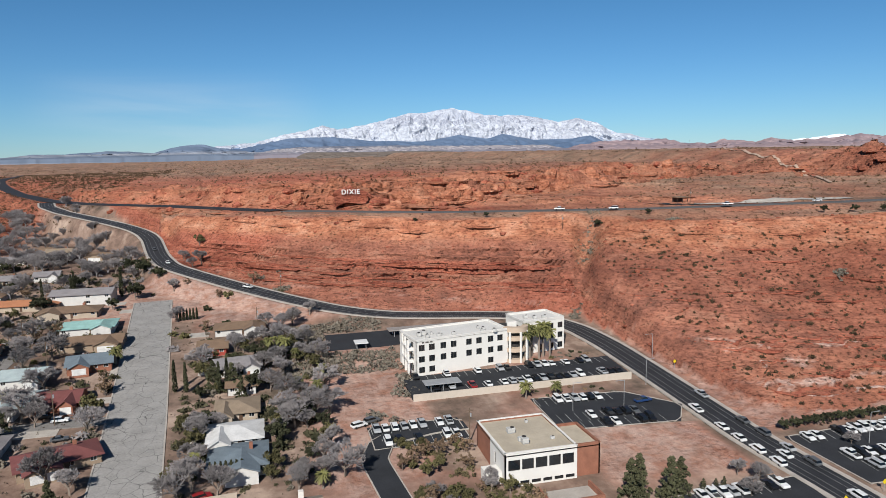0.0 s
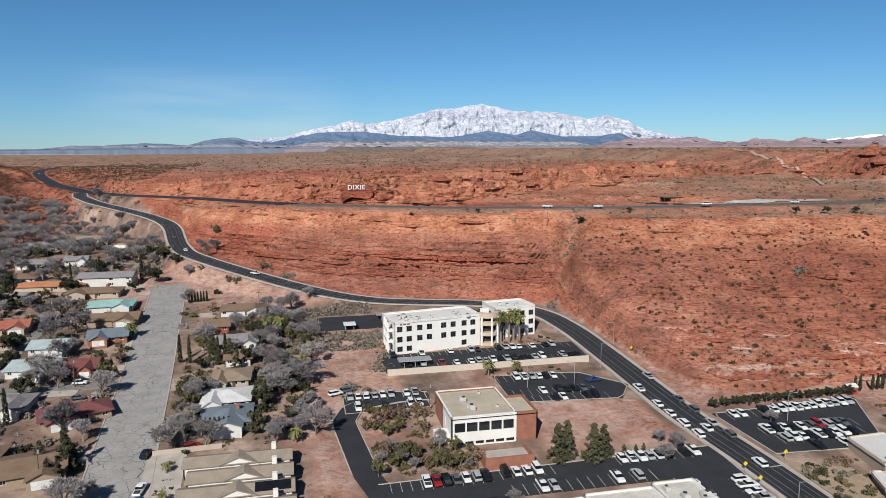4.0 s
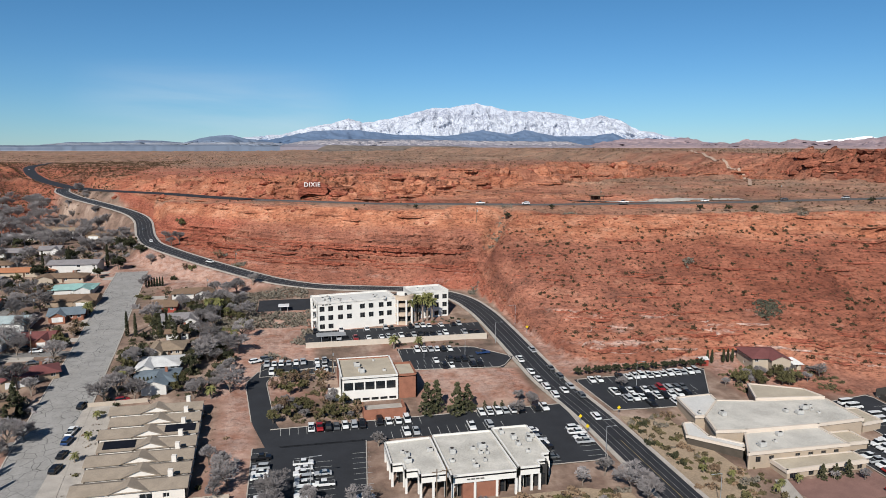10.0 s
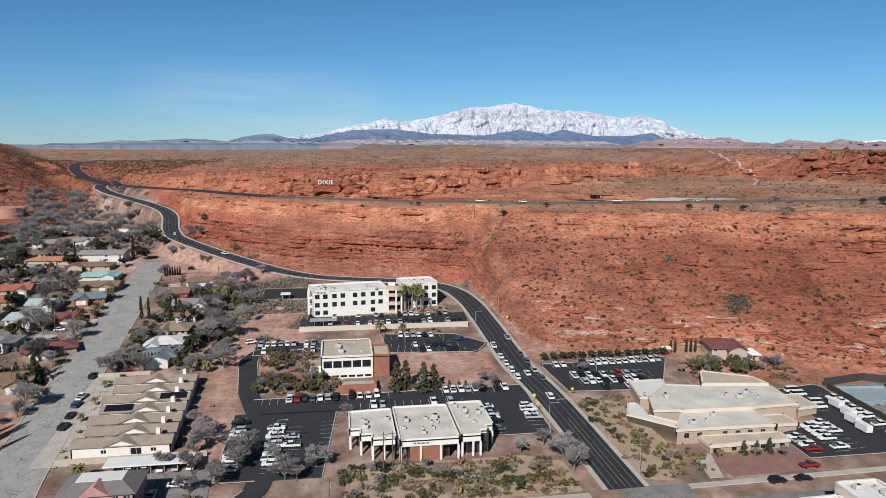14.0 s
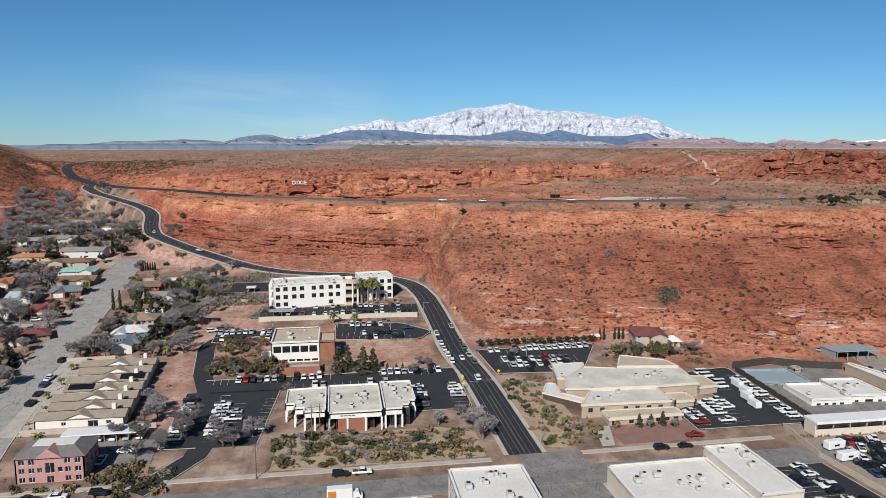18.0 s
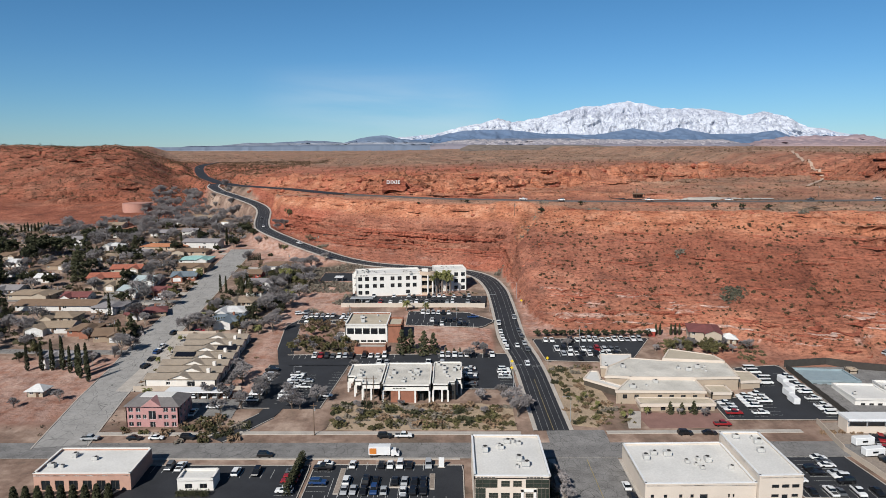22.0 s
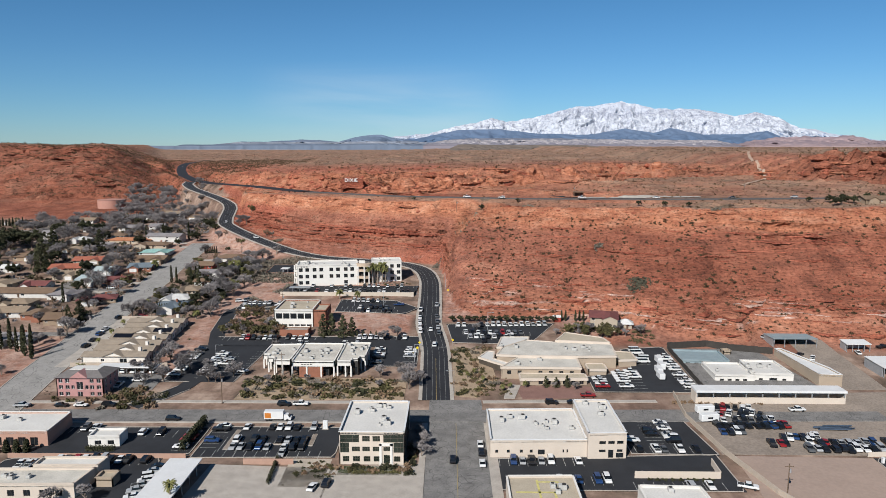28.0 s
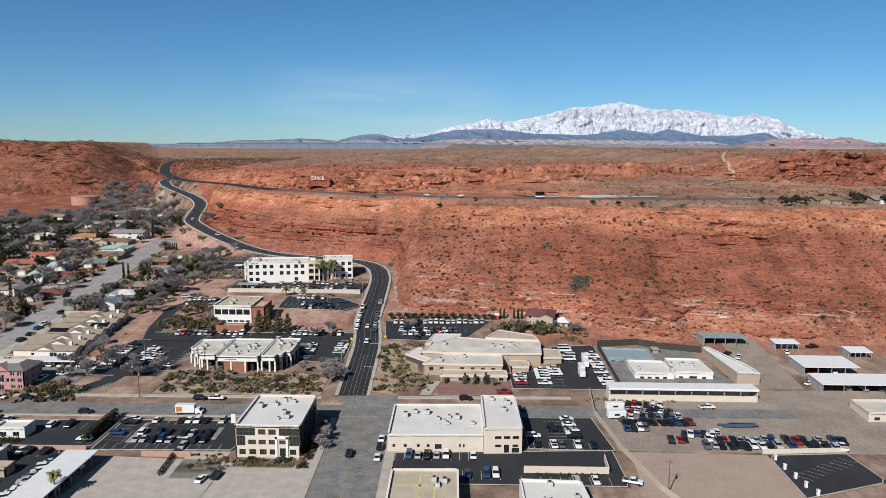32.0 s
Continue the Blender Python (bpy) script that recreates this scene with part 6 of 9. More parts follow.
def leafy(seed, shape, n, size, name, label, group, leaf_m, trunk=(1.0, 0.18), lumps=26):
    """A tapered trunk with limbs, and a crown of many small clumps with gaps between them."""
    r = random.Random(seed)
    t = thing(name, pose(0, 0, -500), label, "tree", group)
    wood, crown = bmesh.new(), bmesh.new()
    stick(wood, Vector((0, 0, -0.4)), Vector((0, 0, trunk[0] + 1.2)), trunk[1], trunk[1] * 0.6)
    lobes = [shape(r) for _ in range(lumps)]
    for c in lobes[:8]:
        stick(wood, Vector((0, 0, trunk[0])), c * 0.85, trunk[1] * 0.4, 0.03)
    for k in range(n):
        c, s = r.choice(lobes), r.uniform(0.35, 1.0)
        off = Vector((r.gauss(0, 1), r.gauss(0, 1), r.gauss(0, 0.8))).normalized() * size * 2.3 * s
        leaf(crown, c + off, size * r.uniform(0.6, 1.1), r)
    part("trunk", wood, BARK, t)
    part("crown", crown, leaf_m, t)
    return t


def round_shape(rad, z, flat=0.8):
    def f(r):
        d = Vector((r.gauss(0, 1), r.gauss(0, 1), r.gauss(0, 1))).normalized() * rad * r.uniform(0.3, 1.0)
        return Vector((d.x, d.y, z + d.z * flat))
    return f


def cone_shape(h, rad, z0=0.8, power=1.0):
    def f(r):
        u = r.uniform(0, 1) ** 1.4
        q = rad * (1 - u) ** power * r.uniform(0.3, 1.0)
        a = r.uniform(0, 6.283)
        return Vector((q * math.cos(a), q * math.sin(a), z0 + u * (h - z0)))
    return f


def cypress(seed, h=11.0, rad=0.75):
    r = random.Random(seed)
    t = thing("cypress_tree", pose(0, 0, -500), "tall narrow dark green cypress", "tree", "cypresses")
    part("trunk", add_cyl(bmesh.new(), 0, 0, -0.4, 1.5, 0.16, 0.12, 6), BARK, t)
    bm = bmesh.new()
    for k in range(620):
        u = r.uniform(0, 1)
        q = rad * (min(1.0, u * 7 + 0.35) * (1 - u) ** 0.45) * r.uniform(0.55, 1.1)
        a = r.uniform(0, 6.283)
        leaf(bm, Vector((q * math.cos(a), q * math.sin(a), 0.4 + u * h)), 0.32, r)
    part("crown", bm, LEAF_DARK, t)
    return t


def palm_tree(seed, h=8.0):
    r = random.Random(seed)
    t = thing("palm_tree", pose(0, 0, -500), "fan palm with a rough trunk and drooping fronds", "palm tree", "palms")
    part("trunk", add_cyl(bmesh.new(), 0, 0, -0.4, h, 0.34, 0.24, 8), BARK, t)
    bm = bmesh.new()
    for k in range(46):
        a, up, l = r.uniform(0, 6.283), r.uniform(-0.5, 1.1), r.uniform(1.7, 2.5)
        d, side, p = Vector((math.cos(a), math.sin(a), 0)), Vector((-math.sin(a), math.cos(a), 0)), Vector((0, 0, h))
        prev = None
        for s in range(5):
            u = s / 4
            c = p + d * l * u * math.cos(up * 0.6) + Vector((0, 0, l * (math.sin(up) * u - 0.55 * u * u)))
            wdt = (0.10 + 0.9 * u * (1.15 - u)) * 0.75
            row = [bm.verts.new(c - side * wdt - Vector((0, 0, 0.15 * wdt))), bm.verts.new(c + Vector((0, 0, 0.12))), bm.verts.new(c + side * wdt - Vector((0, 0, 0.15 * wdt)))]
            if prev:
                bm.faces.new((prev[0], prev[1], row[1], row[0])), bm.faces.new((prev[1], prev[2], row[2], row[1]))
            prev = row
    part("fronds", bm, PALM, t)
    bm = bmesh.new()
    for k in range(60):
        a, u = r.uniform(0, 6.283), r.uniform(0, 1)
        leaf(bm, Vector((0.5 * math.cos(a) * (0.4 + u * 0.6), 0.5 * math.sin(a) * (0.4 + u * 0.6), h - 1.6 + u * 1.4)), 0.35, r)
    part("skirt", bm, PALM_SKIRT, t, "dry brown frond skirt")
    return t


def shrub(seed, leaf_m, label, rad=1.0, n=130, flat=0.62):
    r = random.Random(seed)
    bm = bmesh.new()
    lobes = [Vector((r.uniform(-0.7, 0.7) * rad, r.uniform(-0.7, 0.7) * rad, r.uniform(0.25, 0.75) * rad * flat)) for _ in range(9)]
    for k in range(n):
        d = Vector((r.gauss(0, 1), r.gauss(0, 1), r.gauss(0, 1))).normalized() * rad * 0.42 * r.uniform(0.5, 1)
        c = r.choice(lobes) + d
        leaf(bm, Vector((c.x, c.y, max(c.z, 0.02))), 0.17 * rad + 0.04, r)
    for k in range(5):
        stick(bm, Vector((0, 0, -0.3)), lobes[k] * 0.8, 0.03 * rad, 0.015)
    ob = part("shrub", bm, leaf_m)
    ob.matrix_basis = pose(0, 0, -500)
    return tagged(ob, label, "shrub", "garden shrubs")


BARE = [bare_tree(s, h, w) for s, h, w in ((1, 9.5, 0.9), (2, 11.0, 1.0), (3, 8.5, 1.1), (4, 10.0, 0.85))]
GREEN = [leafy(11, round_shape(3.3, 4.2), 1300, 0.36, "evergreen_tree", "dense dark green evergreen tree", "evergreens", LEAF_DARK), leafy(12, round_shape(2.8, 3.7, 1.0), 1000, 0.34, "evergreen_tree", "rounded olive green tree", "evergreens", LEAF_OLIVE), leafy(13, round_shape(2.9, 3.6, 0.9), 650, 0.30, "dry_tree", "small tree with thin brown winter leaves", "dry trees", LEAF_DRY)]
PINES = [leafy(s, cone_shape(h, q, 0.6, 0.65), 4200, 0.25, "pine_tree", "bushy dark green pine", "pines", LEAF_PINE, lumps=90) for s, h, q in ((21, 10.5, 3.6), (22, 11.5, 3.4))]
CYP = [cypress(31, 11.0, 0.85), cypress(32, 6.5, 0.7)]
PALMS = [palm_tree(41, 8.0), palm_tree(42, 4.2)]
SHRUBS = [shrub(51, LEAF_OLIVE, "low olive green garden shrub"), shrub(52, LEAF_DRY, "dry brown leafless garden shrub"), shrub(53, LEAF_DARK, "dark green clipped shrub", n=170), shrub(54, LEAF_SAGE, "grey green desert shrub")]
PROTOTYPES = [*BARE, *GREEN, *PINES, *CYP, *PALMS, *SHRUBS]


def plant(proto, x, y, s=1.0, sz=None, z=None, turn=None, rnd=random.Random(77)):
    z = gz(x, y) if z is None else z
    a = rnd.uniform(0, 360) if turn is None else turn
    return copy_thing(proto, pose(x, y, z - 0.05, rz=a) @ Matrix.Diagonal((s, s, sz or s, 1)))


BUSY = [(x, y, max(w, d) * 0.5) for x, y, w, d, *_ in HOUSES]
BUSY += [(-116, 412, 9), (-100, 414, 9), (-90, 416, 9), (-72, 424, 10), (-106, 342, 13), (-102, 280, 11), (-88, 280, 12), (-72, 282, 10), (5, 285, 26), (30, 292, 14), (5, 264, 9), (15, 264, 8), (-4, 264, 6), (-170, 253, 10)]


def street_gap(x, y):
    q = np.array(LEFT_ST)
    xs = float(np.interp(y, q[:, 1], q[:, 0]))
    return abs(x - xs) if 225 < y < 535 else 99.0


def clear(x, y, r):
    if street_gap(x, y) < 9 + r * 0.4 or any((x - a) ** 2 + (y - b) ** 2 < (c + r) ** 2 for a, b, c in BUSY):
        return False
    d, _ = near_line(np.array([x]), np.array([y]), HILL_Q)
    return d[0] > 9 + r


def scatter(protos, n, x0, y0, x1, y1, s0, s1, seed, r=1.5, tall=1.0):
    rnd, done, tries = random.Random(seed), 0, 0
    while done < n and tries < n * 12:
        tries += 1
        x, y = rnd.uniform(x0, x1), rnd.uniform(y0, y1)
        if clear(x, y, r):
            s = rnd.uniform(s0, s1)
            plant(rnd.choice(protos), x, y, s, s * tall, rnd=rnd)
            BUSY.append((x, y, s * r * 0.7))
            done += 1


# single large ones
for x, y, s in ((-92, 318, 1.0), (-88.5, 320.5, 0.95), (-82.5, 316.5, 1.0), (-78.5, 318.5, 0.85), (-184, 409, 0.9), (-190, 411, 0.95), (-181, 401, 0.7), (-219, 338, 0.9), (-221, 344, 0.8), (-226, 341, 0.7), (-219, 331, 0.6), (-222, 333, 0.6)):
    plant(PINES[int(abs(x)) % 2], x, y, s)
for x, y, s in ((-73, 317.5, 0.32), (-69.5, 317.5, 0.28), (-67, 317.8, 0.28), (5, 258.8, 0.42), (9, 258.6, 0.40), (13.2, 258.9, 0.45)):
    plant(PINES[0], x, y, s)
for x, y, s in ((-202, 413, 0.95), (-198.5, 412, 0.9), (-188, 408, 0.95), (-185.5, 409, 1.0), (-240, 543, 1.25), (-262, 548, 1.1), (-263.5, 549, 1.0), (-276, 547, 0.9), (-244, 369, 1.0), (-223, 418, 0.6)):
    plant(CYP[0], x, y, s)
for k, (x, y) in enumerate(((-243, 298), (-237, 298), (-233, 298.5), (-229, 299), (-224, 295.5), (-220, 293.5), (-216.5, 294), (-217, 290), (-212, 286.5))):
    plant(CYP[0], x, y, 1.0 + 0.08 * (k % 4))
for k in range(9):
    plant(CYP[1], -187 + 3.05 * k, 200.2 + 0.25 * k, 1.45, 0.62)
for k in range(7):
    plant(CYP[1], -187.4 + 1.25 * k, 351.6, 0.75)
    plant(CYP[1], -209.5 + 1.35 * k, 493 + 0.1 * k, 0.75)
for k in range(9):
    plant(CYP[1], -430 + 2.6 * k, 598 + 0.5 * k, 0.9 + 0.12 * (k % 3))
for x, y, s in ((-81.5, 411.0, 1.3), (-79, 413, 1.45), (-76, 411.5, 1.4), (-73.5, 413.5, 1.5), (-77.5, 415, 1.3), (-71.5, 412, 1.25), (-171.5, 433, 1.0), (-168.5, 435, 0.95), (-166, 430, 1.05), (-163, 427, 0.7), (-250, 408, 0.85), (-105, 170, 0.9), (-191, 354.5, 0.75)):
    plant(PALMS[0], x, y, s, z=UPPER if -83 < x < -72 else None)
for x, y, s in ((-94, 379, 1.1), (-84, 378.5, 0.95), (-181, 268, 1.0), (-193, 306, 0.6), (-192.5, 318, 0.6), (-193.8, 332, 0.6), (-25, 268, 0.5), (-22, 272, 0.5), (-19, 264, 0.5), (-9, 257, 0.5), (-12, 255, 0.5), (-3, 258, 0.55), (-225, 443, 1.3), (-161, 342, 0.9), (-158, 398, 1.1), (-155, 415, 0.9), (-163, 405, 0.9)):
    plant(PALMS[1], x, y, s)
for x, y, s in ((-48.5, 264, 1.25), (-52, 272, 1.0), (-60, 268, 0.9), (-119, 268, 1.0), (-127, 262, 1.15), (-124, 261, 0.9), (-152, 268, 1.3), (-154, 280, 1.2), (-153, 291, 1.2), (-157, 298, 1.0), (-160, 272, 1.0), (-151, 258, 0.9), (-63, 313, 0.8), (-57, 318, 0.9), (-60, 322, 0.8), (-110, 300, 0.9), (-40, 207, 0.9), (-42, 213, 1.0), (-40.5, 201, 0.8), (16, 256, 0.6), (-19, 328, 0.6), (8, 258, 0.5), (-48, 256, 1.3), (-43.5, 263, 1.0), (-140, 268, 1.3), (-130, 271, 1.3), (-139, 275, 1.4), (-151, 285, 1.2), (-138, 172, 1.0), (-129, 173, 0.9), (-145, 262, 1.2)):
    plant(BARE[int(abs(x * 3)) % 4], x, y, s)
# open ground beside the concrete street
for x, y, s in ((-232, 251, 0.9), (-240, 258, 1.0), (-226, 262, 0.8), (-250, 250, 1.1), (-213, 268, 0.8), (-246, 272, 1.0), (-258, 262, 1.2), (-262, 290, 1.2), (-220, 305, 1.0), (-214, 312, 1.1), (-211, 322, 0.9)):
    plant(BARE[int(abs(x * 3)) % 4], x, y, s)
# the neighbourhood west of the offices
scatter(BARE, 180, -480, 300, -205, 600, 1.0, 1.75, 101, 1.2)
scatter(BARE, 50, -197, 340, -154, 480, 0.8, 1.5, 103, 1.0)
scatter([GREEN[0], GREEN[0], GREEN[1]], 90, -480, 300, -205, 640, 0.6, 1.4, 104, 1.2)
scatter(GREEN[:2], 34, -197, 345, -157, 450, 0.5, 1.05, 105, 1.1)
scatter([GREEN[0], PINES[0]], 46, -480, 310, -285, 540, 0.9, 1.9, 131, 1.6)
scatter(GREEN[2:], 22, -330, 335, -160, 560, 0.6, 1.0, 106, 1.6)
for x, y, s in ((-358, 503, 3.0), (-345, 508, 2.6), (-366, 512, 2.4), (-334, 566, 2.2), (-322, 566, 1.9), (-353, 562, 2.0), (-304, 538, 1.5), (-270, 521, 1.5), (-300, 460, 1.6), (-372, 470, 2.2), (-384, 455, 2.0), (-340, 430, 1.5), (-385, 505, 2.3), (-402, 520, 2.4), (-225, 560, 1.2), (-246, 596, 1.6)):
    plant(GREEN[0], x, y, s, s * 0.8)
for x, y, s in ((92, 458, 0.62), (108, 456, 0.66), (123, 453, 0.62), (-60, 520, 0.5), (-10, 494, 0.7), (15, 489, 0.5), (-95, 532, 0.4), (200, 452, 0.7), (212, 450, 0.9), (222, 449, 0.8)):
    plant(GREEN[0], x, y, s, s * 0.9)
scatter(GREEN[:1], 22, 205, 436, 330, 462, 0.5, 1.1, 141, 1.4)
# round the brick office and the drives
scatter(GREEN[1:], 16, -141, 338, -122, 356, 0.45, 0.8, 107, 1.2)
scatter(GREEN[1:], 18, -141, 319, -112, 331, 0.45, 0.85, 108, 1.2)
scatter(BARE, 8, -140, 318, -114, 334, 0.5, 0.8, 109, 1.2)
scatter(BARE, 9, 18, 318, 62, 332, 0.5, 0.9, 110, 1.4)
scatter(GREEN[1:2], 12, 20, 316, 48, 328, 0.6, 1.0, 111, 1.2)
for k in range(14):
    plant(GREEN[0], -31 + 3.9 * k, 339.5 + 0.2 * (k % 3), 0.60, 0.52)
for x in (24, 26, 31, 33, 35):
    plant(CYP[1], x, 342, 0.8)
# shrubs in the gardens
scatter([SHRUBS[0], SHRUBS[0], SHRUBS[1], SHRUBS[2], SHRUBS[3]], 84, -112, 246.5, -50, 265, 1.0, 3.0, 112, 0.6, 0.7)
scatter(BARE, 7, -112, 247, -52, 264, 0.4, 0.6, 212, 0.6)
scatter(SHRUBS, 48, -31, 250, -14, 304, 0.7, 2.0, 113, 0.5)
scatter(SHRUBS[:2], 16, -180, 241, -142, 253, 0.9, 2.2, 114, 0.6)
scatter(SHRUBS[:3], 18, -66, 190, -46, 194.6, 0.8, 1.5, 115, 0.5)
scatter(SHRUBS[:3], 12, -44.6, 186, -42, 212, 1.0, 1.8, 215, 0.5)
scatter(SHRUBS, 18, -160, 236, -137, 254, 1.2, 2.4, 216, 0.5)
scatter(SHRUBS[1:2], 16, 49, 243.5, 82, 245.5, 0.6, 1.2, 217, 0.4)
scatter(SHRUBS[:3], 26, -78, 188, -65, 198.5, 0.5, 1.0, 116, 0.5)
scatter(SHRUBS, 14, -102, 376, -56, 384, 0.4, 0.9, 117, 0.5)
scatter(SHRUBS, 16, -84, 409, -56, 416, 0.5, 1.1, 118, 0.6)
scatter(SHRUBS[:3], 22, -198, 278, -150, 345, 0.5, 1.2, 119, 0.6)
scatter([SHRUBS[0], SHRUBS[2], SHRUBS[2], SHRUBS[3]], 90, -330, 330, -158, 560, 1.0, 2.6, 120, 0.5)
for k in range(9):
    plant(SHRUBS[2], 25 + 2.2 * k, 187.4, 0.8)
# clipped hedges
def hedge(x0, y0, x1, y1, wide, high, m, label, seed):
    r, bm = random.Random(seed), bmesh.new()
    a, b = Vector((x0, y0, 0)), Vector((x1, y1, 0))
    side = Vector((y0 - y1, x1 - x0, 0)).normalized()
    for k in range(int((b - a).length * wide * high * 26)):
        u, v, w = r.random(), r.uniform(-0.5, 0.5), r.uniform(0.05, 1.0) ** 0.8
        p = a.lerp(b, u) + side * v * wide * (1 - 0.3 * w)
        leaf(bm, Vector((p.x, p.y, tz(p.y) + w * high)), 0.2, r)
    tagged(part("hedge", bm, m), label, "hedge", "hedges")


for k, (x0, y0, x1, y1, wide, high) in enumerate(((-115, 203, -115, 224.5, 2.2, 3.4), (-83, 183, -84, 199, 1.2, 1.6), (-145, 203.4, -136, 203.4, 2.0, 1.8), (-71, 187.5, -65.5, 187.5, 1.0, 0.8), (-60, 190.2, -46, 190.6, 2.0, 0.6))):
    hedge(x0, y0, x1, y1, wide, high, LEAF_OLIVE if k == 4 else LEAF_DARK, "dense dark green clipped hedge beside the car park" if k < 4 else "low green border planting before the office", 400 + k)
for o in PROTOTYPES:
    for c in (*o.children_recursive, o):
        bpy.data.objects.remove(c)


# the grove of bare trees in the wash below the hill road, too dense to count
def grove(seed, n):
    r, sticks = random.Random(seed), []

    def grow(p, d, length, rad, level):
        q = p + d * length
        sticks.append((p, q, rad))
        if level < 4:
            for k in range((6, 5, 4, 6)[level]):
                nd = (d + Vector((r.uniform(-1, 1), r.uniform(-1, 1), r.uniform(-0.3, 0.65))) * 0.9).normalized()
                grow(p + d * length * r.uniform(0.4, 1.0), nd, length * r.uniform(0.6, 0.85), max(rad * 0.55, 0.05), level + 1)

    grow(Vector((0, 0, -0.3)), Vector((0, 0, 1)), 2.6, 0.26, 0)
    bm = bmesh.new()
    for p, q, rad in sticks:
        stick(bm, p, q, rad, rad * 0.65)
    bm.verts.index_update()
    base = np.array([v.co[:] for v in bm.verts])
    face = np.array([[v.index for v in f.verts] for f in bm.faces])
    bm.free()
    spots = []
    while len(spots) < n:
        x, y = r.uniform(-430, -240), r.uniform(550, 815)
        if -330 - 0.3 * (y - 560) < x + 60 * (y < 640) and x < -226 - 0.42 * (y - 580) and clear(x, y, 1.0):
            spots.append((x, y, gz(x, y), r.uniform(0.9, 1.7), r.uniform(0, 6.283)))
    q = np.array(spots)
    c, s = np.cos(q[:, 4])[:, None], np.sin(q[:, 4])[:, None]
    v = np.stack([base[:, 0] * c - base[:, 1] * s, base[:, 0] * s + base[:, 1] * c, np.broadcast_to(base[:, 2], (n, len(base)))], -1) * q[:, 3][:, None, None] + q[:, None, :3]
    f = (face[None] + (np.arange(n) * len(base))[:, None, None]).reshape(-1, 4)
    me = bpy.data.meshes.new("bare_grove")
    me.vertices.add(n * len(base))
    me.vertices.foreach_set("co", v.ravel().astype(np.float32))
    me.loops.add(f.size)
    me.loops.foreach_set("vertex_index", f.ravel().astype(np.int32))
    me.polygons.add(len(f))
    me.polygons.foreach_set("loop_start", np.arange(0, f.size, 4, dtype=np.int32))
    me.update(calc_edges=True)
    me.materials.append(TWIG)
    tagged(new("bare_grove", me), "dense grove of leafless grey trees in the wash", "trees", kind="stuff")


grove(102, 250)


# wild scrub, too many to count
def street_far(x, y):
    q = np.array(LEFT_ST)
    return np.where((y > 222) & (y < 540), np.abs(x - np.interp(y, q[:, 1], q[:, 0])), 99.0)


def wild(name, label, seed, n, region, m, r0, r1, keep, per=9, flat=0.7):
    rnd = np.random.RandomState(seed)
    x = rnd.uniform(region[0], region[2], n)
    y = rnd.uniform(region[1], region[3], n)
    if len(region) > 4:
        y = region[1] + (region[3] - region[1]) * rnd.uniform(0, 1, n) ** region[4]
    z, _, cover = ground_at(x, y, True)
    ok = keep(x, y, z, cover, rnd.uniform(0, 1, n))
    for q, half in ((HILL_Q, 9.0), (MESA_Q, 10.0)):
        ok &= near_line(x, y, q)[0] > half
    x, y, z = x[ok], y[ok], z[ok]
    k = len(x)
    rad = rnd.uniform(r0, r1, k) * (0.7 + 0.6 * rnd.uniform(0, 1, k) ** 3)
    c = np.stack([x, y, z], 1)[:, None] + rnd.normal(0, 0.36, (k, per, 3)) * (rad[:, None, None] * np.array((1, 1, flat)))
    c[:, :, 2] = np.maximum(c[:, :, 2], z[:, None] - 0.05) + rad[:, None] * 0.25
    d = rnd.normal(0, 1, (k, per, 3, 3))
    d /= np.linalg.norm(d, axis=-1, keepdims=True)
    v = (c[:, :, None] + d * (rad[:, None, None, None] * 0.55)).reshape(-1, 3)
    me = bpy.data.meshes.new(name)
    me.from_pydata(v.tolist(), [], np.arange(len(v)).reshape(-1, 3).tolist())
    me.materials.append(m)
    return tagged(new(name, me), label, "shrubs", kind="stuff")


wild("cliff_scrub", "scattered dark desert bushes on the red cliff", 5, 15000, (-230, 312, 330, 640), LEAF_SCRUB, 0.35, 0.9, lambda x, y, z, c, u: (y > foot_y(x) + 6) & (y < rim_y(x) - 2) & (u < 0.45 + 0.4 * (x > -20)) & (fbm(x / 35, y / 20, 71) > -0.4), per=8)
wild("slope_bushes", "round dark bushes dotted over the red slope", 15, 4600, (-24, 312, 330, 470), mat("dark_brown_bush", (0.085, 0.055, 0.027), 0.95, vary=0.4, scale=0.8, fine=5), 0.6, 1.25, lambda x, y, z, c, u: (y > foot_y(x) + 2) & (y < rim_y(x) - 12) & (u < 0.55) & (fbm(x / 30, y / 30, 73) > -0.3), per=30, flat=0.75)
wild("gully_scrub", "grey brush filling the gully in the cliff", 6, 1500, (-60, 440, 10, 520), LEAF_SAGE, 1.0, 2.0, lambda x, y, z, c, u: (np.abs(x + 33.6 - 0.65 * (y - 465)) < 1.0 + 5 * u) & (y > 478) & (y < 512))
wild("bench_scrub", "grey and brown sage on the mesa bench", 7, 5600, (-330, 430, 420, 760), LEAF_SCRUB, 0.7, 1.5, lambda x, y, z, c, u: (y > rim_y(x) + 4) & (u < 0.12 + 0.8 * c[3]))
wild("plateau_scrub", "dark scrub dotted over the high plateau", 8, 22000, (-900, 600, 1500, 2300, 1.6), LEAF_SCRUB, 0.9, 2.2, lambda x, y, z, c, u: (y > ridge_y(x) + 18) & (c[4] < 0.5), per=6)
wild("hill_scrub", "dark brush dotted over the western hill", 9, 26000, (-900, 690, -300, 1400), LEAF_SCRUB, 0.9, 2.0, lambda x, y, z, c, u: (z > town(np.minimum(y, 760)) + 4), per=7)
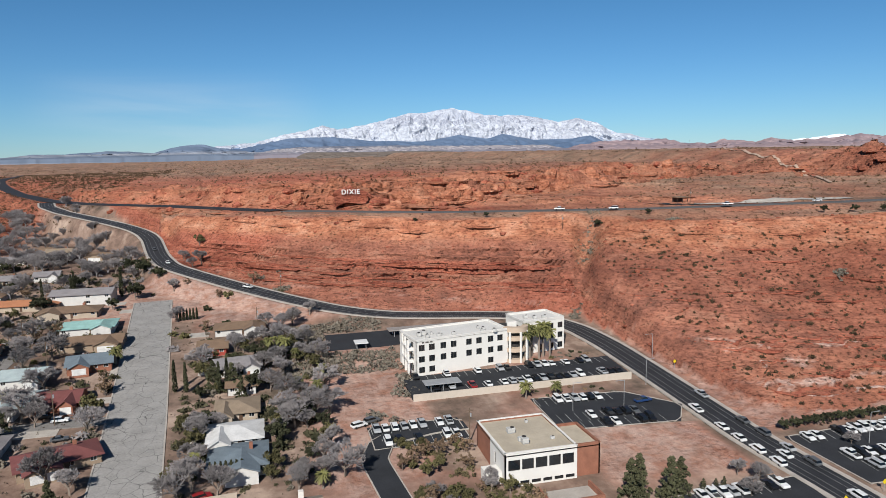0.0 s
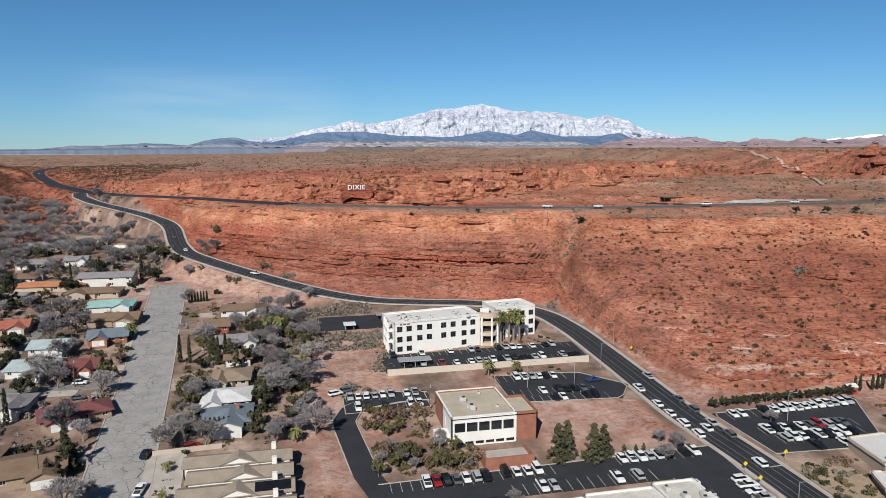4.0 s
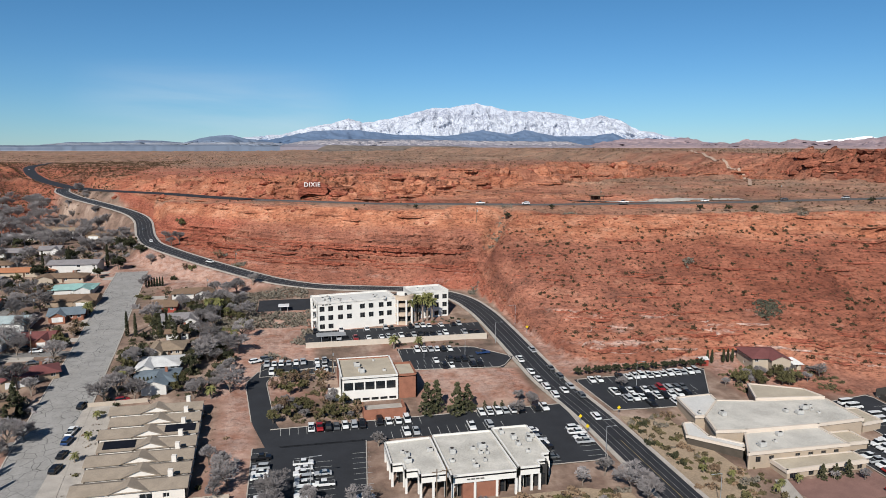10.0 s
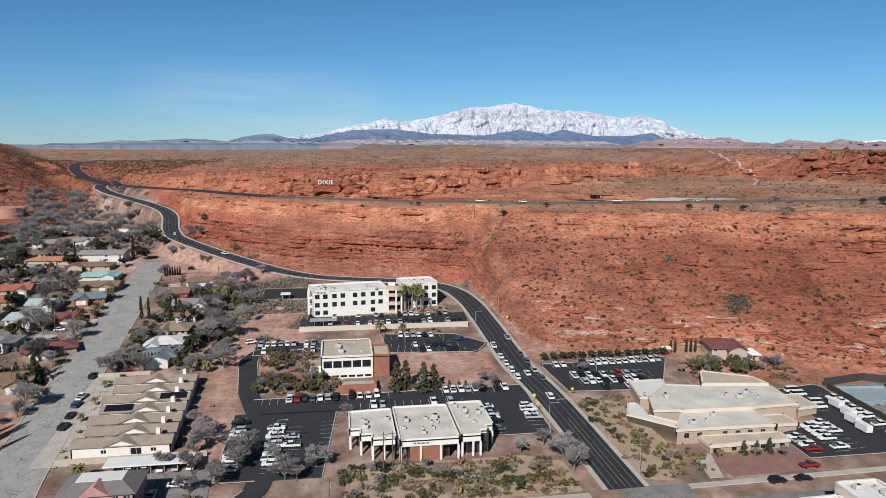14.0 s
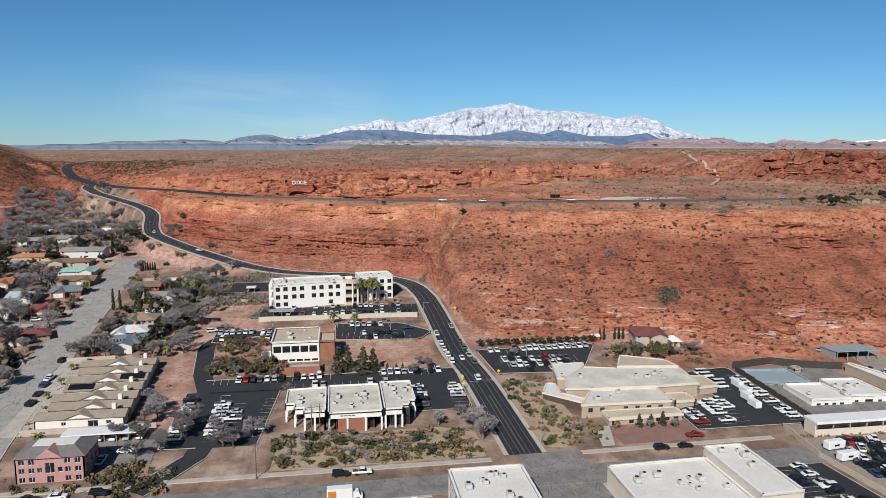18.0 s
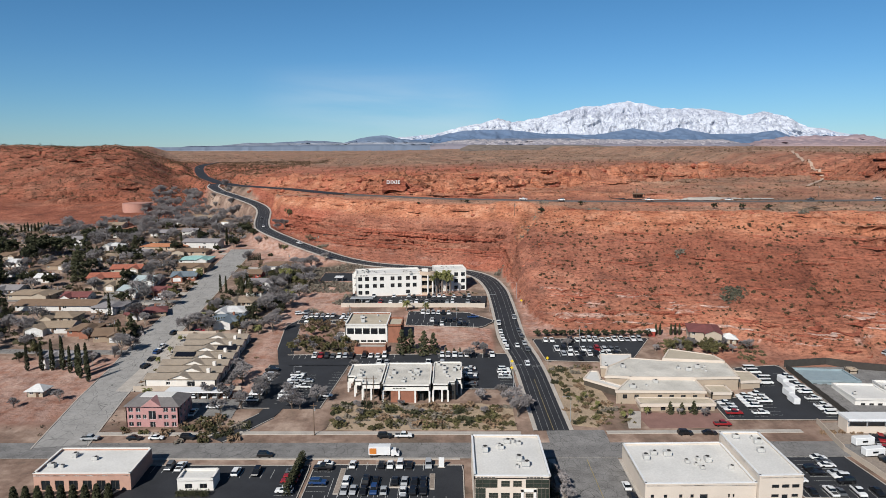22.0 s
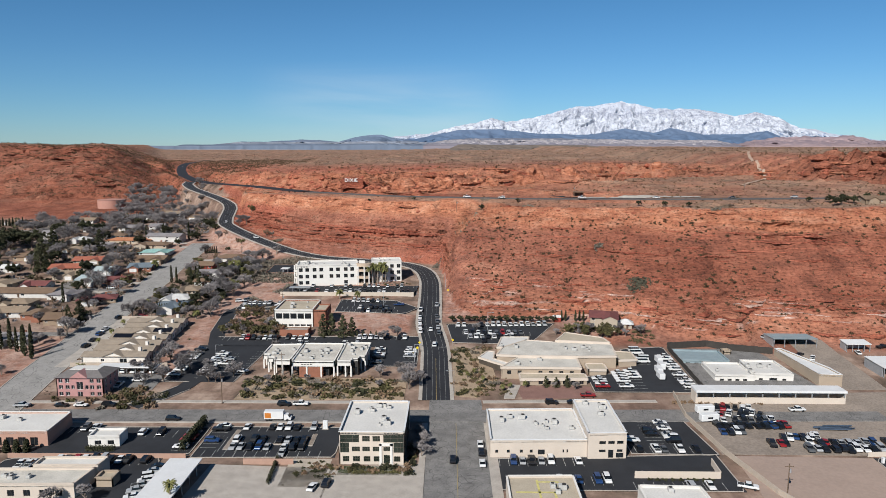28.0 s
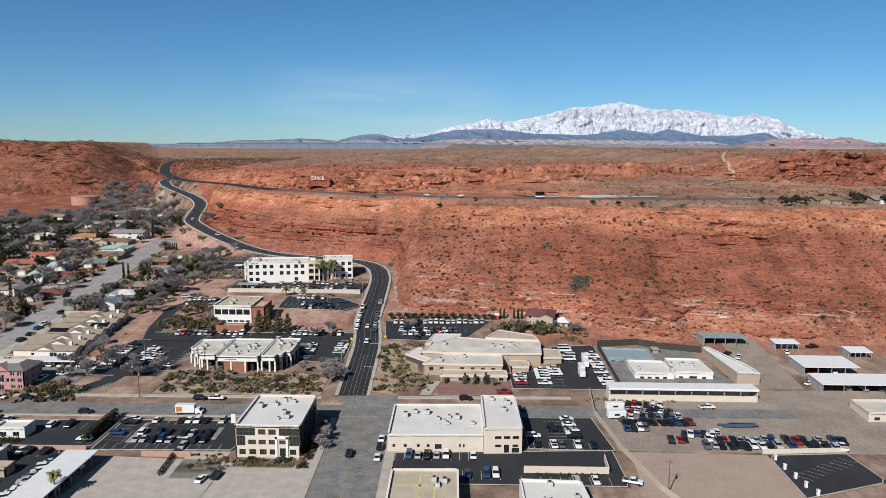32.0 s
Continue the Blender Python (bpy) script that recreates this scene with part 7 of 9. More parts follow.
wild("sage_field", "dense grey sagebrush on the slope beside the offices", 10, 4200, (-168, 372, -126, 470), LEAF_SAGE, 0.9, 1.7, lambda x, y, z, c, u: (fbm(x / 14, y / 14, 81) > -0.35 + 0.75 * (y < 414)) & ~((x > -151) & (y > 434) & (y < 458)))
wild("dry_weeds", "dry tan weeds and litter on open soil", 12, 8000, (-480, 240, -150, 640), mat("dark_garden_litter", (0.15, 0.11, 0.075), 0.95, vary=0.4), 0.4, 1.0, lambda x, y, z, c, u: (c[4] > 0.7) & (street_far(x, y) > 9.5), per=5)

for x0, y0, x1, y1, n, seed in ((-31, 249, -9, 304, 150, 23), (-112, 246, -50, 266, 120, 24), (-158, 240, -140, 252, 40, 25), (-141, 318, -113, 332, 90, 26), (-141, 338, -122, 356, 70, 27), (21, 308, 64, 333, 170, 28)):
    wild("garden_brush", "dark olive and brown brush filling the garden beds", seed, n, (x0, y0, x1, y1), mat("mixed_garden_leaves", (0.135, 0.108, 0.055), 0.95, vary=0.55, scale=0.25, fine=4), 0.6, 1.5, lambda x, y, z, c, u: (fbm(x / 7, y / 7, seed) > -0.1) & ((x < -31) | (x > -31 + 0.10 * (304 - y))), per=36, flat=0.65)


def yard(x, y):
    """Open garden ground: clear of houses and of the side streets."""
    ok = street_far(x, y) > 9.5
    for hx, hy, w, d, *_ in HOUSES:
        ok &= (np.abs(x - hx) > w / 2 + 1.2) | (np.abs(y - hy) > d * 0.7 + 1.2)
    for y0, x1 in ((399, -217), (321, -211)):
        ok &= (np.abs(y - y0) > 5.5) | (x > x1)
    return ok


wild("yard_bushes", "dark olive bushes and hedges crowding the house gardens", 18, 2600, (-470, 318, -206, 640), mat("dull_garden_leaves", (0.085, 0.078, 0.042), 0.95, vary=0.45, scale=0.5, fine=4), 0.9, 2.1, lambda x, y, z, c, u: (c[4] > 0.7) & yard(x, y) & (fbm(x / 22, y / 22, 85) > -0.25 + 0.3 * u), per=34, flat=0.7)
wild("yard_brush", "grey leafless brush between the houses", 19, 2200, (-470, 318, -206, 640), TWIG, 0.9, 2.2, lambda x, y, z, c, u: (c[4] > 0.7) & yard(x, y) & (fbm(x / 18, y / 18, 87) > 0.0), per=26, flat=0.9)
wild("yard_bushes", "dark olive bushes between the houses and the slope", 20, 420, (-199, 345, -160, 480), mat("dull_garden_leaves", (0.085, 0.078, 0.042), 0.95), 0.8, 1.8, lambda x, y, z, c, u: yard(x, y) & (fbm(x / 14, y / 14, 89) > -0.1), per=34, flat=0.7)
for name, x, y, r, n in (("bush_by_ledge", -164, 523, 4.5, 160), ("bush_below_rim", 20.6, 475, 4.0, 120), ("bush_on_slope", 55.6, 410, 3.2, 110), ("bush_thicket", 69, 367, 7.5, 420), ("bush_at_foot", -41, 453, 4.0, 140), ("bush_on_rim", 129, 422, 3.5, 100)):
    wild("desert_bush", "large grey green desert bush on the cliff", int(abs(x)), n, (x - r, y - r * 0.8, x + r, y + r * 0.8), LEAF_SAGE if name != "bush_thicket" else mat("dark_grey_brush", (0.10, 0.095, 0.065), 0.95, vary=0.35), 0.9, 1.6, lambda xx, yy, z, c, u: ((xx - x) / r) ** 2 + ((yy - y) / (0.8 * r)) ** 2 < u)

# ---- vehicles ----
PAINT = {"white": (0.78, 0.78, 0.77), "silver": (0.42, 0.43, 0.44), "black": (0.012, 0.012, 0.014), "grey": (0.11, 0.115, 0.12), "red": (0.30, 0.018, 0.02), "blue": (0.02, 0.055, 0.16), "tan": (0.34, 0.28, 0.2)}
TYRE = mat("black_rubber_tyre", (0.02, 0.02, 0.02), 0.9)
RIM = mat("alloy_rim", (0.45, 0.45, 0.45), 0.35, metal=0.8, bump=0)
CAR_GLASS = mat("dark_car_glass", (0.012, 0.014, 0.016), 0.06, bump=0, spec=0.6)
# side outlines, nose towards +x: (x, z)
SHAPES = {
    "sedan": ([(-2.35, 0.35), (2.35, 0.35), (2.38, 0.62), (2.2, 0.78), (1.0, 0.93), (-1.55, 0.98), (-2.3, 0.92), (-2.38, 0.6)], [(1.0, 0.92), (0.25, 1.40), (-0.95, 1.42), (-1.75, 0.97)], 1.82),
    "suv": ([(-2.4, 0.42), (2.4, 0.42), (2.42, 0.75), (2.25, 1.0), (1.15, 1.12), (-2.3, 1.16), (-2.42, 0.8)], [(1.15, 1.10), (0.5, 1.72), (-2.0, 1.74), (-2.32, 1.14)], 1.92),
    "pickup": ([(-2.8, 0.5), (2.8, 0.5), (2.82, 0.85), (2.65, 1.08), (1.35, 1.18), (-0.9, 1.2), (-0.92, 1.12), (-2.75, 1.12), (-2.82, 0.8)], [(1.35, 1.16), (0.75, 1.80), (-0.6, 1.82), (-0.9, 1.18)], 1.98),
    "van": ([(-2.9, 0.42), (2.8, 0.42), (2.85, 0.9), (2.3, 1.25), (1.9, 1.35), (-2.85, 1.35), (-2.92, 0.8)], [(1.95, 1.32), (1.4, 2.15), (-2.8, 2.2), (-2.88, 1.3)], 2.0),
}


def slab(bm, outline, half, inset=0.0):
    a = [bm.verts.new((x, -half, z)) for x, z in outline]
    b = [bm.verts.new((x, half, z)) for x, z in outline]
    if inset:
        for ring, s in ((a, 1), (b, -1)):
            top = max(z for _, z in outline)
            for v in ring:
                if v.co.z > top - 0.12:
                    v.co.y += s * inset
    n = len(outline)
    bm.faces.new(a), bm.faces.new(b[::-1])
    for i in range(n):
        bm.faces.new((b[i], b[(i + 1) % n], a[(i + 1) % n], a[i]))
    bmesh.ops.recalc_face_normals(bm, faces=bm.faces)
    return bm


def car(kind, color):
    body, cabin, width = SHAPES[kind]
    paint = mat(color + "_car_paint", PAINT[color], 0.28, vary=0.06, bump=0.0, spec=0.5)
    words = {"suv": "sport utility vehicle", "sedan": "sedan", "pickup": "pickup truck", "van": "van"}[kind]
    t = thing({"pickup": "pickup_truck", "van": "van"}.get(kind, "car"), pose(0, 0, -600), f"parked {color} {words} on asphalt", {"pickup": "pickup truck", "van": "van"}.get(kind, "car"), "parked cars")
    bm = slab(bmesh.new(), body, width / 2)
    bmesh.ops.bevel(bm, geom=bm.edges[:], offset=0.07, segments=1, affect="EDGES")
    part("body", bm, paint, t)
    part("cabin_glass", slab(bmesh.new(), cabin, width / 2 - 0.09, 0.16), CAR_GLASS, t, "dark tinted car glass")
    xs = [p[0] for p in cabin[1:3]]
    z = cabin[1][1]
    part("roof", box(min(xs) - 0.05, -width / 2 + 0.22, z - 0.03, max(xs) + 0.05, width / 2 - 0.22, z + 0.06, 0.03), paint, t)
    if kind == "pickup":
        part("bed", box(-2.65, -0.8, 1.0, -1.0, 0.8, 1.135), mat("dark_truck_bed", (0.05, 0.05, 0.05), 0.8), t)
    L = body[1][0]
    for sx in (0.62 * L, -0.6 * L):
        for sy in (-1, 1):
            w = share("wheel", mesh_of(("wheel", kind), lambda: add_cyl(bmesh.new(), 0, 0, -0.12, 0.12, 0.36, 0.36, 12), TYRE), t, Matrix.Translation((sx, sy * (width / 2 - 0.11), 0.36)) @ Matrix.Rotation(math.pi / 2, 4, "X"))
    return t


CARS = {(k, c): car(k, c) for k, cs in (("sedan", ("white", "silver", "black", "grey", "red", "blue", "tan")), ("suv", ("white", "silver", "black", "grey", "red", "blue")), ("pickup", ("white", "silver", "black", "red", "blue")), ("van", ("white",))) for c in cs}
crnd = random.Random(2024)
COLORS = ["white"] * 9 + ["silver"] * 5 + ["black"] * 6 + ["grey"] * 4 + ["red"] + ["blue"] + ["black"] * 3 + ["white"] * 3
KINDS = ["sedan"] * 5 + ["suv"] * 5 + ["pickup"] * 3


def put_car(x, y, a, kind=None, color=None, z=None, slope=True):
    kind = kind or crnd.choice(KINDS)
    color = color or crnd.choice(COLORS)
    if (kind, color) not in CARS:
        color = "white"
    zz = tz(y) + 0.16 if z is None else z
    tilt = 0.0
    if z is None:
        tilt = math.degrees(math.atan((tz(y + 2) - tz(y - 2)) / 4)) * math.sin(radians(a))
    copy_thing(CARS[kind, color], pose(x, y, zz, ry=-tilt, rz=a))


def row(x0, y0, x1, y1, n, fill, a, colors=None, kinds=None, z=None, jit=0.25, lines=True):
    for k in range(n):
        u = (k + 0.5) / n
        x, y = x0 + (x1 - x0) * u, y0 + (y1 - y0) * u
        if crnd.random() < fill:
            put_car(x + crnd.uniform(-jit, jit) * 0.5, y + crnd.uniform(-jit, jit) * 0.5, a + crnd.choice((0, 180)) + crnd.uniform(-2, 2), crnd.choice(kinds) if kinds else None, crnd.choice(colors) if colors else None, z)
    if lines:
        bm, d, r = bmesh.new(), Vector((math.cos(radians(a)), math.sin(radians(a)), 0)), Vector(((x1 - x0), (y1 - y0), 0)).normalized()
        for k in range(n + 1):
            u = k / n
            c = Vector((x0 + (x1 - x0) * u, y0 + (y1 - y0) * u, 0))
            q = [c - d * 2.6 - r * 0.06, c + d * 2.6 - r * 0.06, c + d * 2.6 + r * 0.06, c - d * 2.6 + r * 0.06]
            bm.faces.new([bm.verts.new((p.x, p.y, (tz(p.y) + 0.142) if z is None else z + 0.012)) for p in q])
        bmesh.ops.recalc_face_normals(bm, faces=bm.faces)
        tagged(part("bay_lines", bm, LINE_WHITE), "white painted parking bay lines on asphalt", "road line", kind="structure")


W = ["white"]
row(-126, 403.2, -54, 403.6, 26, 0.5, 90, z=UPPER + 0.02)
row(-110, 389.4, -55, 389.4, 20, 0.85, 90, z=UPPER + 0.02)
row(-122, 390.5, -114, 390.5, 3, 0.9, 90, z=UPPER + 0.02, lines=False)
row(-92, 374.5, -68, 373.5, 9, 0.75, 90)
row(-90, 362, -62, 361, 10, 0.35, 90)
row(-88, 356.5, -60, 355, 10, 0.25, 90)
put_car(-60, 366.5, 5, "pickup", "blue")
row(-145, 368.5, -121, 368.5, 9, 0.95, 90, W + ["silver", "white"])
row(-143, 360, -121, 360, 8, 0.5, 90)
row(-138, 314, -112, 314, 10, 0.75, 90)
row(-112, 314.6, -95, 314.6, 6, 0.7, 90)
row(-76, 315.5, -52, 315.5, 9, 0.75, 90, W + ["white", "silver", "black"])
row(-108, 306.5, -70, 306.8, 13, 0.35, 90)
row(-143, 264, -143, 302, 14, 0.6, 0)
row(-131.5, 266, -131.5, 297, 11, 0.85, 0, ["white", "white", "silver", "white", "grey"])
row(-126.5, 270, -126.5, 294, 8, 0.45, 0)
row(-117, 268, -115, 300, 11, 0.5, 0)
row(-63, 282, -63, 302, 7, 0.7, 0)
row(-49.5, 283, -49.5, 301, 6, 0.85, 0)
row(-29.5, 333.5, 16, 335.2, 16, 0.85, 90)
row(-26, 322.5, 6, 322.5, 11, 0.85, 90)
row(-24, 317.2, 4, 317.2, 10, 0.6, 90)
row(-24, 311.6, 0, 311.6, 8, 0.3, 90, lines=False)
row(27, 257, 27, 270, 5, 0.8, 0, ["white", "white", "red", "silver"], ["pickup", "suv"])
row(36, 257, 36, 274, 6, 0.9, 0, ["white", "white", "white", "grey"], ["pickup", "pickup", "suv"])
row(41.5, 258, 41.5, 276, 6, 0.7, 0, ["white", "white", "silver"], ["pickup"])
row(60.5, 257, 60.5, 300, 14, 0.6, 0, W, ["pickup", "suv", "pickup"])
row(50, 284, 50, 302, 5, 0.9, 0, W, ["van", "pickup", "van"])
put_car(19.5, 249.5, 0, "pickup", "red")
# kerbside along the black road
for x, y in ((-46.2, 324), (-46.8, 331), (-47.2, 338), (-47.5, 345), (-47.7, 357), (-37.4, 322), (-38.0, 330), (-38.6, 339), (-39.0, 347), (-39.4, 366)):
    put_car(x, y, 90 + crnd.uniform(-2, 2), None, crnd.choice(("white", "white", "silver", "grey")))
put_car(-41.5, 327, 90, "sedan", "white"), put_car(-39.2, 306, 90, "suv", "white")
# south lots
row(-101, 221, -76, 221, 9, 0.85, 90)
row(-104, 211.2, -77, 211.2, 10, 0.85, 90)
row(-104, 206.0, -77, 206.0, 10, 0.75, 90)
row(-108, 201.5, -72, 201.5, 11, 0.3, 90)
row(-116, 204, -116, 221, 6, 0.6, 0), row(-107.8, 206, -107.8, 223, 6, 0.6, 0)
row(-164, 219, -148, 219, 5, 0.5, 90), row(-134, 216, -122, 216, 4, 0.3, 90)
row(-150, 196.4, -122, 196.6, 11, 0.8, 90, ["red", "white", "white", "silver", "black", "black", "white"])
row(-117.5, 168, -117.5, 194, 9, 0.8, 20), row(-160, 193, -152, 193, 3, 0.5, 90)
row(-108.7, 162, -108.7, 188, 8, 0.6, 0, lines=False)
# stores
row(-17, 197.6, 8, 198.2, 9, 0.75, 90), row(-2, 186.6, 14, 186.6, 6, 0.75, 90)
row(26, 206.5, 46, 206.3, 8, 0.75, 90, ["white", "white", "black", "grey"])
row(34, 211, 34, 228, 7, 0.55, 0), row(39.5, 211, 39.5, 228, 7, 0.8, 0), put_car(26.5, 212.5, 0, "suv", "white")
row(20, 183.5, 45, 183.5, 9, 0.3, 90), put_car(51, 183, -20, "pickup", "white")
# vehicle yard: mostly dark, parked close and askew
DARKS = ["black"] * 6 + ["grey"] * 3 + ["white"] * 3 + ["silver", "red", "blue"]
for y, x0, x1, n, a in ((239, 62, 76, 6, 70), (234, 60, 78, 8, 62), (229, 58, 80, 9, 80), (224.5, 57, 82, 10, 100), (219.5, 57, 66, 4, 84), (215.5, 75, 88, 6, 75), (211.4, 69, 126, 23, 82), (207.2, 74, 124, 20, 84)):
    row(x0, y, x1, y + 0.6, n, 0.9, a, DARKS, lines=False, jit=1.2)
put_car(91.5, 238, 3, "pickup", "white")
row(101, 188, 120, 199, 8, 0.0, 140)
for x, y, a in ((121, 296, 40), (124, 291, 60), (116, 318, 20), (148, 299, 80), (163, 306, 10), (140, 262, 30), (152, 258, 90), (158, 258, 90), (164, 258, 90), (148, 276, 90), (156, 276, 90)):
    put_car(x, y, a)
# streets and gardens
for x, y, a, k, c in ((-196.6, 302, 80, "suv", "black"), (-197.3, 310, 82, "sedan", "black"), (-198.2, 318, 82, "suv", "blue"), (-198.6, 324, 82, "pickup", "white"), (-200.6, 342, 82, "suv", "black"), (-237, 402, 5, "suv", "black"), (-232, 398, 0, "suv", "white"), (-229, 385, 10, "sedan", "grey"), (-148, 372, 20, "suv", "white"), (-144, 374, 20, "suv", "grey"), (-240, 490, 80, "sedan", "red"), (-189, 344, 20, "suv", "red"), (-155, 262, 0, "sedan", "white"), (-160, 257, 90, "pickup", "white"), (-165, 257, 90, "sedan", "silver"), (-169, 272, 90, "suv", "white"), (-165, 272, 90, "suv", "white"), (-161, 272, 90, "sedan", "white"), (-157, 272, 90, "sedan", "silver"), (-153, 272, 90, "suv", "white"), (-92, 240, 0, "suv", "black"), (-86, 240.3, 0, "pickup", "white"), (-186, 237.5, 2, "pickup", "silver"), (-172, 238, 0, "sedan", "black"), (-165, 238.2, 0, "sedan", "white"), (-155, 238.5, 0, "suv", "black"), (5, 243, 0, "suv", "black"), (13, 243.3, 0, "sedan", "black"), (-127, 226.8, 0, "suv", "black"), (-22.2, 196, 90, "sedan", "white"), (-22.2, 203, 90, "suv", "black"), (-22.3, 209, 90, "sedan", "white"), (-31, 198, 90, "suv", "black"), (-70, 181, 80, "sedan", "white"), (-66.5, 183, 85, "suv", "black"), (24, 234, 0, "suv", "grey")):
    put_car(x, y, a, k, c)
for x, y, z, a in ((60, 488, 54, 175), (110, 482, 54.6, 175), (-20, 518, 52.2, 160), (160, 476, 55.3, 175), (5, 506, 52.6, 165), (-235, 622, 28.4, 105), (-223, 583, 25.4, 105), (-180, 520, 20.6, 130), (-330, 834, 46.9, 120), (-498, 1200, 53.5, 105), (200, 472, 55.9, 175)):
    put_car(x, y, a, None, crnd.choice(("white", "silver", "grey")), z=z + 0.15)


def box_truck(x, y, a, label, cargo="white", z=None):
    t = thing("box_truck", pose(x, y, tz(y) + 0.14 if z is None else z, rz=a), label, "truck")
    w = mat("white_car_paint", PAINT["white"], 0.28)
    part("cargo_box", box(-4.6, -1.2, 0.9, 2.0, 1.2, 3.6, 0.05), w, t)
    part("cab", slab(bmesh.new(), [(2.2, 0.6), (4.6, 0.6), (4.65, 1.3), (4.0, 1.5), (3.6, 2.4), (2.2, 2.45)], 1.05), w, t)
    part("windscreen", slab(bmesh.new(), [(3.66, 2.3), (4.02, 1.55), (4.06, 1.55), (3.72, 2.3)], 0.95), CAR_GLASS, t)
    part("chassis", box(-4.5, -0.5, 0.5, 4.4, 0.5, 0.85), TYRE, t)
    for sx in (3.4, -2.6, -3.6):
        for sy in (-1, 1):
            share("wheel", mesh_of(("truck_wheel",), lambda: add_cyl(bmesh.new(), 0, 0, -0.14, 0.14, 0.48, 0.48, 12), TYRE), t, Matrix.Translation((sx, sy * 1.0, 0.48)) @ Matrix.Rotation(math.pi / 2, 4, "X"))
    part("side_emblem", box(-4.3, -1.23, 1.3, -2.2, -1.2, 3.1), mat("orange_emblem_paint", (0.65, 0.22, 0.04), 0.5, bump=0), t, "plain orange emblem on the side")
    return t


box_truck(-91, 227.4, 1, "white box truck with an orange emblem on the street")
for x, y in ((52, 268), (53, 274), (55.5, 279), (56.5, 286)):
    t = thing("cargo_trailer", pose(x, y, tz(y) + 0.16, rz=90), "white enclosed cargo trailer parked in a lot", "trailer", "cargo trailers")
    part("body", box(-2.6, -1.1, 0.5, 2.6, 1.1, 2.7, 0.06), METAL_WHITE, t)
    part("drawbar", box(2.6, -0.1, 0.5, 3.8, 0.1, 0.62), TYRE, t)
    for sy in (-1.0, 1.0):
        share("wheel", mesh_of(("wheel", "suv"), lambda: None, TYRE), t, Matrix.Translation((-0.4, sy, 0.36)) @ Matrix.Rotation(math.pi / 2, 4, "X"))
t = thing("cargo_trailer", pose(-236, 408.5, tz(408) + 0.1, rz=3), "long white trailer parked beside a garden", "trailer", "cargo trailers")
part("body", box(-5, -1.2, 0.5, 5, 1.2, 2.8, 0.06), METAL_WHITE, t)
for x, y in ((58, 236), (57, 229)):
    t = thing("camper_trailer", pose(x, y, tz(y) + 0.1, rz=8), "white camper trailer in the storage yard", "trailer", "camper trailers")
    part("body", box(-3.2, -1.2, 0.5, 3.2, 1.2, 2.9, 0.15), METAL_WHITE, t)
    part("window", box(-1.0, -1.23, 1.4, 0.8, -1.2, 2.0), CAR_GLASS, t)
for o in CARS.values():
    for c in (*o.children_recursive, o):
        bpy.data.objects.remove(c)

# ---- small things ----
WOOD_POLE = mat("weathered_wood_pole", (0.16, 0.11, 0.075), 0.9)


def utility_pole(x, y, h=11.0, arm=True, z=None):
    t = thing("utility_pole", pose(x, y, gz(x, y) if z is None else z), "weathered wooden utility pole with cross arm", "utility pole", "utility poles")
    part("pole", add_cyl(bmesh.new(), 0, 0, -0.5, h, 0.17, 0.12, 8), WOOD_POLE, t)
    if arm:
        part("cross_arm", box(-1.2, -0.07, h - 0.9, 1.2, 0.07, h - 0.75), WOOD_POLE, t)
        part("transformer", add_cyl(bmesh.new(), 0.35, 0, h - 2.6, h - 1.6, 0.25, 0.25, 8), METAL_GREY, t)


for x, y, h in ((-115, 241.5, 11), (-223.5, 332, 11), (59.4, 178, 10), (-246, 440, 11), (-233, 396, 11), (-262, 470, 11), (-165, 512, 10), (-120, 355, 10), (-100.5, 262, 12), (-98, 262.5, 12), (-176, 470, 10), (-28, 497, 9), (60, 520, 9), (180, 505, 9), (700, 1700, 26), (330, 1500, 24), (1000, 1900, 26), (1300, 1800, 26), (-120, 1500, 22), (40, 1450, 22)):
    utility_pole(x, y, h)


def street_lamp(x, y, a, h=9.0):
    t = thing("street_lamp", pose(x, y, gz(x, y), rz=a), "tall grey street lamp with a curved arm", "street lamp", "street lamps")
    part("pole", add_cyl(bmesh.new(), 0, 0, -0.4, h, 0.11, 0.07, 8), METAL_GREY, t)
    part("arm", box(0, -0.05, h - 0.1, 2.6, 0.05, h), METAL_GREY, t)
    part("lamp_head", box(2.2, -0.15, h - 0.12, 3.0, 0.15, h + 0.06, 0.03), METAL_GREY, t)


for x, y, a in ((-30.5, 252, 180), (-50.8, 380, 0), (-35, 402, 180), (-47, 282, 0), (-84, 366, 0), (-68, 364, 180), (-14, 327, 0), (-130, 280, 0)):
    street_lamp(x, y, a)


def road_sign(x, y, a):
    t = thing("road_sign", pose(x, y, gz(x, y), rz=a), "yellow diamond pedestrian warning sign on a post", "road sign", "road signs")
    part("post", box(-0.04, -0.04, -0.3, 0.04, 0.04, 2.6), METAL_GREY, t)
    bm = bmesh.new()
    add_prism(bm, [(0, -0.7), (0.7, 0), (0, 0.7), (-0.7, 0)], -0.02, 0.02)
    s = part("plate", bm, mat("yellow_sign_face", (0.75, 0.55, 0.02), 0.5, bump=0), t)
    s.matrix_basis = pose(0, -0.07, 2.7, rx=90)


